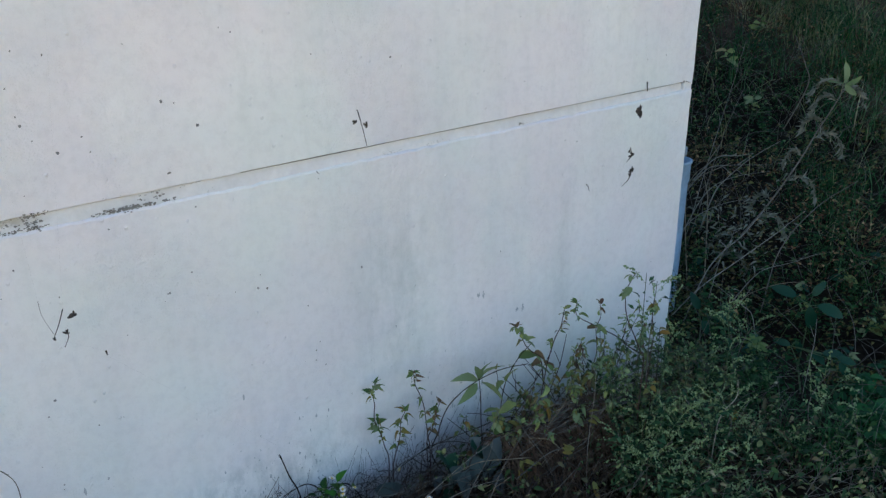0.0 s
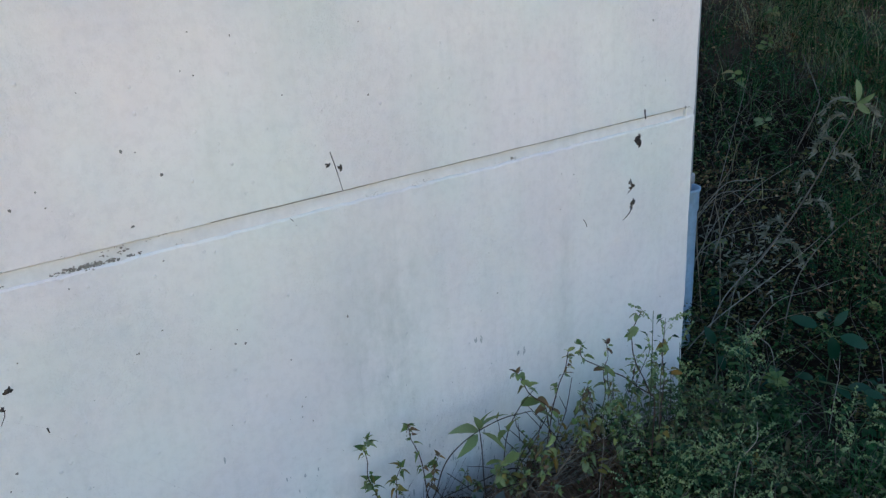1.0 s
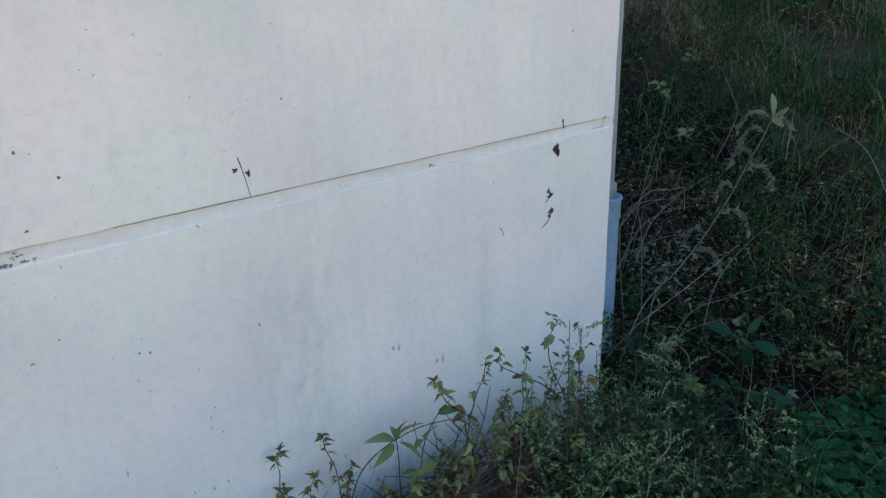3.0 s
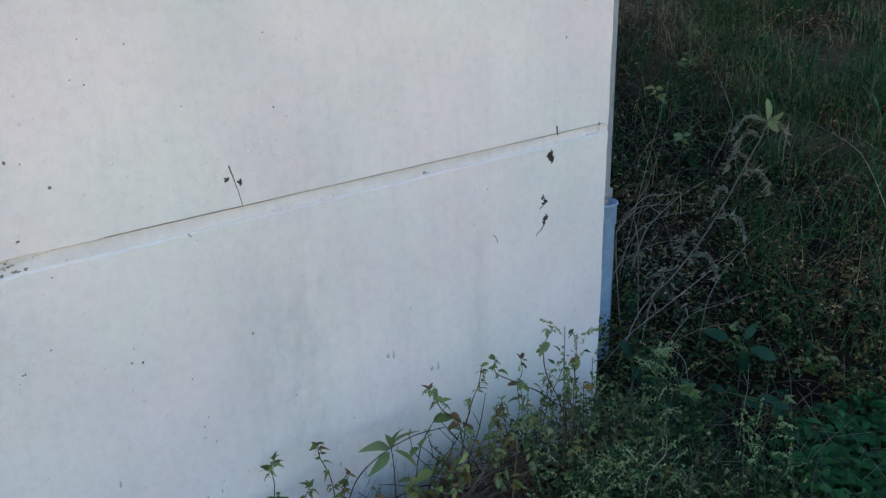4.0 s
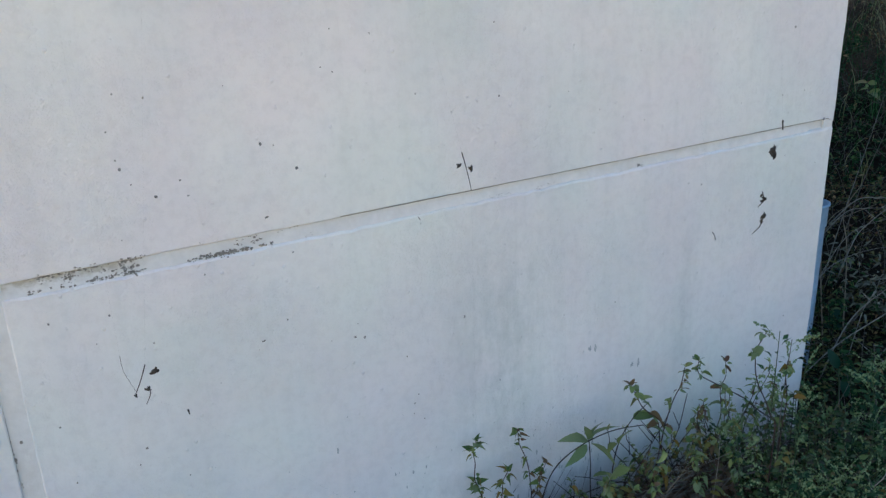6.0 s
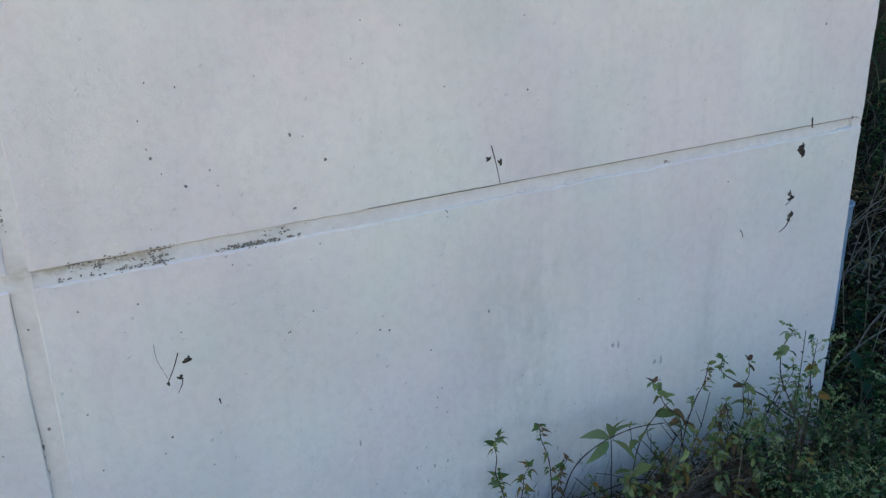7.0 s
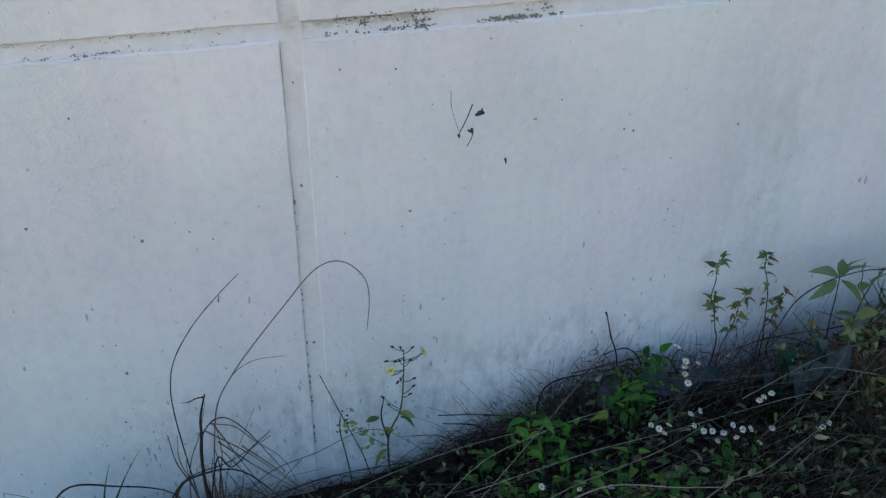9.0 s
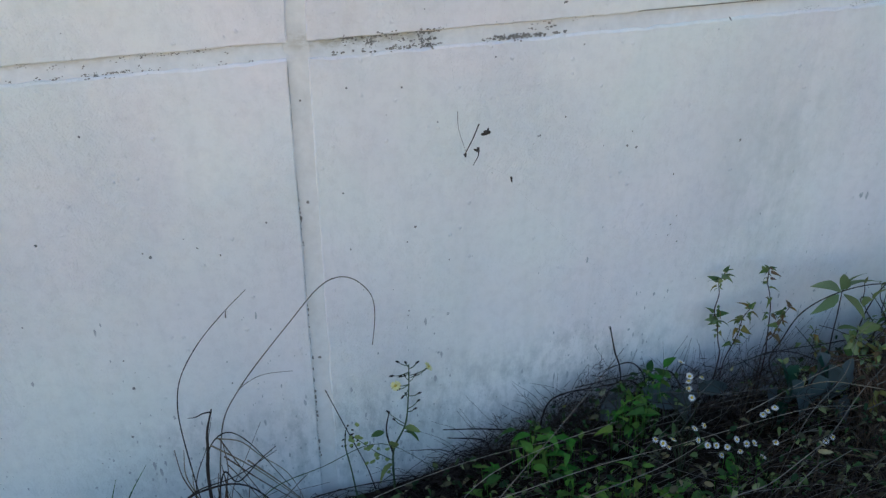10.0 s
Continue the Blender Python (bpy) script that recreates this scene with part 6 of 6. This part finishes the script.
for i in range(2600):
    q = bank_point(1.7, 7.0)
    if q is None:
        continue
    x, y = q
    g = ground_z(x, y)
    a = rng.uniform(0, 6.28)
    if x < 3.0 and y < 1.8 and rng.random() < 0.6:
        continue
    ln = rng.uniform(0.10, 0.42)
    s = Vector((x, y, g))
    e = s + Vector((math.cos(a) * ln * 0.8, math.sin(a) * ln * 0.8, rng.uniform(0.03, 0.26)))
    if e.x < CORNER + 0.03 and e.y > 1.45:
        continue
    tube(stalks, hang(s, e, -rng.uniform(0, 0.05), rng.uniform(-0.03, 0.03), 2), rng.uniform(0.0007, 0.0018), 0.0005, 3)
for i in range(9000):
    if i % 3 == 0:
        x, y = rng.uniform(-4.5, -0.75), rng.uniform(0.45, 1.45)
    elif i % 3 == 1:
        x, y = rng.uniform(-4.0, 2.2), rng.uniform(0.25, 0.75)
    else:
        x, y = rng.uniform(2.0, 9.0), rng.uniform(-0.6, 8.0)
    if x < CORNER + 0.02 and y > 1.46:
        continue
    a0 = rng.uniform(0, 6.28)
    for j in range(3):
        a = a0 + j * 2.1
        sz = rng.uniform(0.012, 0.036)
        small_leaf(weeds, (x, y, ground_z(x, y) + rng.uniform(0.01, 0.09)), (math.cos(a), math.sin(a), rng.uniform(-0.3, 0.6)), (0, 0, 1), sz, sz * 0.5, 0.3, 0.3, rng.uniform(-0.5, 0.5))
    b = Vector((x, y, ground_z(x, y) - 0.01))
    blade(grass, b, Vector((math.cos(a0), math.sin(a0), 0)), rng.uniform(0.05, 0.16), 0.004, rng.uniform(0.2, 1.0))
sprigs, drygrass = Acc(), Acc()
for i in range(1500):
    q = bank_point(1.75, 5.5)
    if q is None or field(q[0], q[1], 2.3, 41) + 0.3 * math.exp(-((q[0] - 2.6) ** 2 + (q[1] - 1.8) ** 2) / 0.45) < rng.uniform(-0.1, 0.25):
        continue
    x, y = q
    s = Vector((x, y, ground_z(x, y) - 0.01))
    a = rng.uniform(0, 6.28)
    ln = rng.uniform(0.12, 0.30)
    e = s + Vector((math.cos(a) * ln * 0.5, math.sin(a) * ln * 0.5, ln))
    if e.x < CORNER + 0.05 and e.y > 1.42:
        continue
    line = hang(s, e, -0.02, rng.uniform(-0.03, 0.03), 3)
    tube(sprigs, line, 0.0011, 0.0005, 3)
    for k in range(rng.randrange(7, 15)):
        r, d = along(line, rng.uniform(0.3, 1.0))
        t = rng.uniform(0, 6.28)
        sz = rng.uniform(0.012, 0.028)
        small_leaf(sprigs, r, (math.cos(t), math.sin(t), rng.uniform(-0.3, 0.6)), (-0.3, -0.3, 1), sz, sz * rng.uniform(0.3, 0.55), 0.3, rng.uniform(0.1, 0.6), rng.uniform(-0.7, 0.7))
# dry blades, made paler for the stronger skylight on the upper bank
for i in range(5200):
    q = bank_point(3.0, 7.5)
    if q is None:
        continue
    x, y = q
    if x < 4.0 and rng.random() < 0.94 or field(x, y, 1.6, 51) < rng.uniform(-0.4, 0.3):
        continue
    for k in range(5):
        a = rng.uniform(0, 6.28)
        s = Vector((x + rng.gauss(0, 0.04), y + rng.gauss(0, 0.04), 0))
        s.z = ground_z(s.x, s.y) - 0.01
        blade(drygrass, s, Vector((math.cos(a), math.sin(a), 0)), rng.uniform(0.12, 0.34), rng.uniform(0.002, 0.005), rng.uniform(0.5, 1.4))
tagged(new("bank_sprigs", sprigs.mesh("bank_sprigs", M_WEED)), "upright sprigs with narrow olive green leaves on the bank", "weeds", kind="stuff")
tagged(new("bank_dry_grass", drygrass.mesh("bank_dry_grass", M_DRYGRASS)), "dry grass blades on the upper bank, paled for skylight", "grass", kind="stuff")
tagged(new("bank_grass", grass.mesh("bank_grass", M_GRASS)), "long dark green grass on the shaded bank", "grass", kind="stuff")
tagged(new("bank_weeds", weeds.mesh("bank_weeds", M_WEED)), "small-leaved green weeds covering the bank", "weeds", kind="stuff")
tagged(new("olive_weeds", olive.mesh("olive_weeds", M_OLIVE)), "olive and rusty small-leaved weeds on the bank", "weeds", kind="stuff")
tagged(new("bank_dead_leaves", deadl.mesh("bank_dead_leaves", M_BANKDRY)), "brown dead leaves among the bank weeds", "dead leaves", kind="stuff")
tagged(new("bank_dry_stems", stalks.mesh("bank_dry_stems", M_GREYSTRAW)), "thin dry stems lying over the bank", "dry stems", kind="stuff")

# ---- tall withered weed leaning on the bank ----
rng = random.Random(111)
tall = thing("withered_weed", (2.50, 1.80, ground_z(2.50, 1.80)), "tall leaning withered weed with curled grey leaves and a green tip", "plant")
WEED = [(2.50, 1.80, -0.12), (2.62, 1.78, 0.02), (2.74, 1.72, 0.19), (2.84, 1.68, 0.35), (2.88, 1.64, 0.49), (2.90, 1.60, 0.60), (2.90, 1.585, 0.66)]
stem_part(tall, WEED, 0.0038, 0.0020, M_GREYSTRAW, per=6)
wl = smooth_line(WEED, 6)
curl = Acc()
for t, ax, sz in ((0.16, 0.8, 0.13), (0.22, -0.9, 0.12), (0.30, 0.9, 0.14), (0.37, -0.8, 0.10), (0.44, 1.0, 0.13), (0.54, -0.7, 0.10), (0.62, 0.9, 0.14), (0.70, -0.9, 0.09), (0.82, -0.8, 0.11), (0.90, 0.9, 0.10), (0.96, -1.0, 0.12)):
    q, d = along(wl, t)
    side = Vector((0.45, -0.75, 0)) * ax
    pts = [q, q + side * sz * 0.35 + Vector((0, 0, sz * 0.18)), q + side * sz * 0.75 + Vector((0, 0, sz * 0.05)), q + side * sz * 0.95 + Vector((0, 0, -sz * 0.35))]
    line = smooth_line(pts, 4)
    for j in range(1, len(line)):
        run = (line[j] - line[j - 1]).normalized()
        for k in range(3):
            add_leaf(curl, drift(rng, line[j], 0.004) - tall.location, drift(rng, run, 0.45), (0, -1, 0.5), "lance", rng.uniform(0.016, 0.032), rng.uniform(0.006, 0.013), 0.7, 1.0, rng.uniform(-2, 2))
    tube(curl, [v - tall.location for v in line], 0.0012, 0.0006, 3)
for i in range(200):
    q = Vector((rng.gauss(2.62, 0.10), rng.gauss(1.74, 0.08), rng.gauss(0.12, 0.10)))
    a = rng.uniform(0, 6.28)
    add_leaf(curl, q - tall.location, (math.cos(a), math.sin(a), rng.uniform(-0.6, 0.4)), (0, -1, 0.5), "lance", rng.uniform(0.015, 0.035), 0.008, 0.5, 0.6, rng.uniform(-1, 1))
part("withered_foliage", curl.mesh("withered_foliage", M_GREYLEAF), tall, "curled grey withered leaves")
for d, s in (((0.0, 0.05, 1.0), 0.080), ((0.5, -0.75, 0.45), 0.060), ((-0.5, 0.75, 0.25), 0.060), ((0.4, -0.6, -0.6), 0.055)):
    leaf_part(tall, (2.90, 1.585, 0.655), d, s, "oval", M_LEAFDULL, rng, 0.8, "fresh green tip leaf", up=(-0.5, -0.9, 0.2), roll=rng.uniform(0.4, 1.2))
for pts, r in (([(2.92, 1.80, 0.45), (2.90, 1.72, 0.63), (2.90, 1.74, 0.70), (2.90, 1.80, 0.80)], 0.0032), ([(2.62, 1.95, 0.0), (2.66, 1.93, 0.2), (2.72, 1.92, 0.42), (2.78, 1.90, 0.60)], 0.0025),
               ([(2.55, 1.55, -0.1), (2.66, 1.58, 0.10), (2.80, 1.55, 0.24), (2.95, 1.50, 0.32)], 0.0030), ([(2.45, 1.72, -0.1), (2.60, 1.86, 0.2), (2.68, 1.95, 0.30), (2.80, 1.98, 0.38)], 0.0032),
               ([(2.40, 1.75, -0.1), (2.55, 1.92, 0.18), (2.68, 2.0, 0.24), (2.85, 1.95, 0.30)], 0.0030), ([(2.45, 1.85, -0.05), (2.65, 2.0, 0.22), (2.85, 2.05, 0.28)], 0.0026),
               ([(3.20, 1.20, 0.16), (3.19, 1.22, 0.50), (3.13, 1.30, 0.56), (3.08, 1.37, 0.62)], 0.0026), ([(2.36, 1.60, -0.12), (2.42, 1.52, 0.02), (2.50, 1.42, 0.08), (2.55, 1.36, 0.06)], 0.0018)):
    runner(pts, r * 0.8, r * 0.35, M_STRAW if pts[0][0] < 2.47 else M_GREYSTRAW, "bare pale dead branch sticking out of the bank", "dead_branch", "dead branches")

# ---- bleached branches, grass tufts and leafy saplings on the bank ----
rng = random.Random(131)
for pts, r in (([(3.017, 1.267, 0.527), (3.003, 1.338, 0.593), (2.953, 1.48, 0.677)], 0.0022),
               ([(2.697, 1.92, 0.348), (2.745, 1.861, 0.36), (2.786, 1.815, 0.383)], 0.0026),
               ([(2.659, 1.944, 0.299), (2.708, 1.894, 0.328), (2.809, 1.76, 0.342)], 0.0024),
               ([(2.59, 1.834, 0.251), (2.623, 1.818, 0.3), (2.69, 1.774, 0.39), (2.759, 1.706, 0.454)], 0.0028),
               ([(2.579, 1.85, 0.254), (2.641, 1.805, 0.32), (2.72, 1.71, 0.352)], 0.0022),
               ([(2.237, 1.61, 0.038), (2.362, 1.534, 0.155), (2.448, 1.476, 0.246), (2.519, 1.422, 0.329)], 0.0028),
               ([(2.273, 1.604, 0.089), (2.33, 1.587, 0.167), (2.387, 1.559, 0.238), (2.447, 1.527, 0.318)], 0.0030),
               ([(2.258, 1.396, 0.045), (2.253, 1.42, 0.063), (2.236, 1.476, 0.099), (2.219, 1.526, 0.132)], 0.0018),
               ([(2.469, 1.519, 0.087), (2.529, 1.458, 0.129), (2.586, 1.392, 0.166)], 0.0020),
               ([(2.328, 1.585, 0.158), (2.361, 1.582, 0.218), (2.389, 1.578, 0.267)], 0.0018),
               ([(2.432, 1.812, 0.17), (2.483, 1.784, 0.227), (2.557, 1.712, 0.27), (2.612, 1.638, 0.28)], 0.0020),
               ([(2.232, 1.174, 0.0), (2.253, 1.184, 0.042), (2.279, 1.2, 0.099)], 0.0018),
               ([(2.721, 1.995, 0.223), (2.784, 1.997, 0.389), (2.845, 1.993, 0.576), (2.892, 1.987, 0.761)], 0.0022)):
    foot = Vector(pts[0]) * 2 - Vector(pts[1])
    foot.z = max(ground_z(foot.x, foot.y) - 0.01, foot.z - 0.08)
    fork = Vector(pts[1]).lerp(Vector(pts[2]), 0.3)
    runner([foot] + [drift(rng, q, 0.006) for q in pts], r * 0.85, r * 0.3, M_PALEBRANCH, "bleached bare branch lying among the bank weeds", "dead_branch", "dead branches",
           sub=[((fork, fork + Vector((rng.uniform(-0.05, 0.05), rng.uniform(-0.05, 0.05), rng.uniform(0.02, 0.07)))), r * 0.5)])

for x, y, n, h in ((4.26, 2.35, 70, 0.34), (3.93, 2.21, 60, 0.30), (4.22, 2.21, 60, 0.34), (4.16, 1.82, 60, 0.32), (4.84, 2.15, 60, 0.34), (3.61, 1.94, 50, 0.30), (4.95, 2.40, 60, 0.36), (4.51, 2.81, 50, 0.30)):
    p = thing("grass_tuft", (x, y, ground_z(x, y) - 0.01), "tuft of long arching green grass on the bank", "grass", "grass tufts")
    green, dry = Acc(), Acc()
    for i in range(n):
        a = rng.uniform(0, 6.28)
        blade(dry if rng.random() < 0.18 else green, Vector((rng.gauss(0, 0.07), rng.gauss(0, 0.07), 0)), Vector((math.cos(a), math.sin(a), 0)), h * rng.uniform(0.5, 1.15), rng.uniform(0.004, 0.009), rng.uniform(0.4, 1.3))
    part("foliage", green.mesh("foliage", M_GRASS), p)["kind"] = "stuff"
    part("dry_foliage", dry.mesh("dry_foliage", M_DRYGRASS), p, "straw-coloured dry blades")["kind"] = "stuff"

for x, y, n in ((4.12, 2.76, 14), (3.91, 2.64, 10), (4.29, 2.45, 10), (4.51, 2.96, 10), (3.40, 2.29, 8), (3.60, 2.55, 8)):
    base = Vector((x, y, ground_z(x, y) - 0.01))
    p = thing("leafy_sapling", base, "low sapling with yellow-green oval leaves on the bank", "plant", "leafy saplings")
    top = base + Vector((rng.uniform(-0.04, 0.04), rng.uniform(-0.04, 0.04), 0.15))
    stem_part(p, [base, base.lerp(top, 0.5) + Vector((0.015, 0, 0)), top], 0.003, 0.0015, M_GREENSTEM)
    for k in range(n):
        a = k * 2.4 + rng.uniform(-0.4, 0.4)
        leaf_part(p, base.lerp(top, rng.uniform(0.5, 1.0)), (math.cos(a), math.sin(a), rng.uniform(-0.2, 0.5)), rng.uniform(0.025, 0.06), "oval", rng.choice((M_LEAF, M_LEAFDULL, M_LEAFPALE)), rng, 1.0, up=(-0.4, -0.5, 0.8))

for x, y, n in ((2.71, 1.97, 12), (2.50, 1.82, 12), (2.35, 1.62, 10), (2.87, 1.43, 10), (2.69, 1.46, 10), (2.73, 1.27, 12), (2.66, 1.80, 10), (2.33, 1.39, 10), (2.79, 1.17, 10), (2.47, 1.22, 9), (3.05, 1.23, 9), (2.94, 1.70, 9), (2.99, 1.37, 9)):
    base = Vector((x, y, ground_z(x, y) - 0.01))
    p = thing("dark_seedling", base, "low seedling with dark green and olive leaves on the slope", "plant", "dark seedlings")
    top = base + Vector((rng.uniform(-0.05, 0.05), rng.uniform(-0.05, 0.05), rng.uniform(0.09, 0.16)))
    stem_part(p, [base, base.lerp(top, 0.5) + Vector((0.012, 0, 0)), top], 0.002, 0.001, M_TWIG)
    for k in range(n):
        a = k * 2.4 + rng.uniform(-0.5, 0.5)
        leaf_part(p, base.lerp(top, rng.uniform(0.4, 1.0)), (math.cos(a), math.sin(a), rng.uniform(-0.4, 0.5)), rng.uniform(0.022, 0.055), rng.choice(("oval", "lance")), rng.choice((M_LEAFBIG, M_LEAF, M_LEAFDULL, M_LEAFBIG)), rng, 1.2, up=(-0.4, -0.5, 0.8), variant=rng.choice((0, 1, 2, 3)))

# ---- plant debris caught on silk threads before the wall ----
rng = random.Random(121)
web = thing("silk_threads", (0.9, 1.35, 0.8), "nearly invisible silk threads strung before the wall", "cobweb")


def strand(p, q, r=0.00005):
    a = Acc()
    tube(a, [Vector(p) - web.location, Vector(p).lerp(Vector(q), 0.5) - web.location, Vector(q) - web.location], r, r, 3)
    part("thread", a.mesh("thread", M_SILK), web)


def scrap(name, pts, r, bits, label):
    p = thing(name, pts[0], label, "plant debris", "hanging scraps")
    stem_part(p, pts, r, r * 0.6, M_TWIG, per=4, sides=4)
    for at, s in bits:
        a = Acc()
        o = Vector(at) - p.location
        for k in range(3):
            t = rng.uniform(0, 6.28)
            add_leaf(a, o, (math.cos(t), -0.3, math.sin(t)), (0, -1, 0), "round", s * 0.7, s * 0.5, 0.5, 0.6, rng.uniform(-0.6, 0.6))
        blob(a, o, s * 0.42, rng)
        part("leaf_scrap", a.mesh("leaf_scrap", M_DARK), p, "shrivelled dark leaf scrap")
    return p


scrap("hanging_twig", [(0.863, 1.345, 0.920), (0.872, 1.345, 0.885), (0.879, 1.345, 0.850)], 0.0010, (((0.856, 1.343, 0.899), 0.0075), ((0.878, 1.342, 0.890), 0.0085)), "dry twig with two dark leaf scraps hanging on silk")
scrap("hanging_twig", [(0.300, 1.135, 0.782), (0.292, 1.135, 0.763), (0.282, 1.135, 0.744)], 0.0009, (((0.309, 1.135, 0.770), 0.0085), ((0.283, 1.135, 0.743), 0.004)), "forked dry twig with a black leaf scrap hanging on silk")
scrap("hanging_twig", [(0.298, 1.135, 0.752), (0.300, 1.135, 0.742), (0.293, 1.135, 0.728)], 0.0008, (((0.298, 1.135, 0.748), 0.006),), "small curled dark scrap hanging on silk")
scrap("hanging_twig", [(0.274, 1.137, 0.800), (0.275, 1.137, 0.778), (0.284, 1.137, 0.748)], 0.0004, (), "hair-thin dry stalk hanging on silk")
scrap("hanging_twig", [(0.339, 1.123, 0.712), (0.340, 1.123, 0.705)], 0.0016, (), "tiny dark twig chip hanging on silk")
scrap("hanging_twig", [(1.666, 1.384, 0.858), (1.667, 1.384, 0.848), (1.669, 1.384, 0.836)], 0.0018, (), "short brown twig hanging on silk")
scrap("hanging_twig", [(1.666, 1.40, 0.800), (1.664, 1.40, 0.790), (1.668, 1.40, 0.772)], 0.0010, (((1.664, 1.40, 0.790), 0.016), ((1.668, 1.40, 0.777), 0.014), ((1.660, 1.40, 0.783), 0.011)), "crumpled brown leaf hanging on silk")
scrap("hanging_twig", [(1.632, 1.39, 0.702), (1.638, 1.39, 0.682), (1.622, 1.39, 0.668)], 0.0012, (((1.640, 1.39, 0.684), 0.011), ((1.634, 1.39, 0.680), 0.009), ((1.630, 1.39, 0.695), 0.007)), "crooked grey plant scrap hanging on silk")
scrap("hanging_twig", [(1.638, 1.385, 0.655), (1.634, 1.385, 0.638), (1.626, 1.385, 0.622), (1.606, 1.385, 0.610)], 0.0013, (((1.636, 1.385, 0.646), 0.012), ((1.632, 1.385, 0.634), 0.009)), "curled dark plant scrap hanging on silk")
scrap("hanging_twig", [(1.409, 1.31, 0.677), (1.416, 1.31, 0.668), (1.419, 1.31, 0.658)], 0.0010, (), "tiny grey wisp hanging on silk")
scrap("hanging_twig", [(0.80, 1.40, 0.803), (0.805, 1.40, 0.797)], 0.0010, (), "tiny twig chip hanging on silk")
for p, q in (((0.863, 1.345, 0.920), (0.80, 1.5, 1.5)), ((0.879, 1.345, 0.850), (0.93, 1.46, 0.26)), ((0.300, 1.135, 0.782), (0.45, 1.5, 1.4)), ((0.282, 1.135, 0.744), (0.339, 1.123, 0.712)),
             ((0.298, 1.135, 0.752), (0.309, 1.135, 0.770)), ((0.339, 1.123, 0.705), (0.64, 1.21, 0.34)), ((0.274, 1.137, 0.800), (0.3, 1.5, 1.3)), ((1.666, 1.384, 0.858), (1.72, 1.5, 1.3)),
             ((1.669, 1.384, 0.836), (1.666, 1.40, 0.800)), ((1.668, 1.40, 0.772), (1.632, 1.39, 0.702)), ((1.622, 1.39, 0.668), (1.638, 1.385, 0.655)), ((1.606, 1.385, 0.610), (1.536, 1.26, 0.438)),
             ((1.409, 1.31, 0.677), (1.45, 1.5, 1.3)), ((0.80, 1.40, 0.803), (0.863, 1.345, 0.920))):
    strand(p, q)
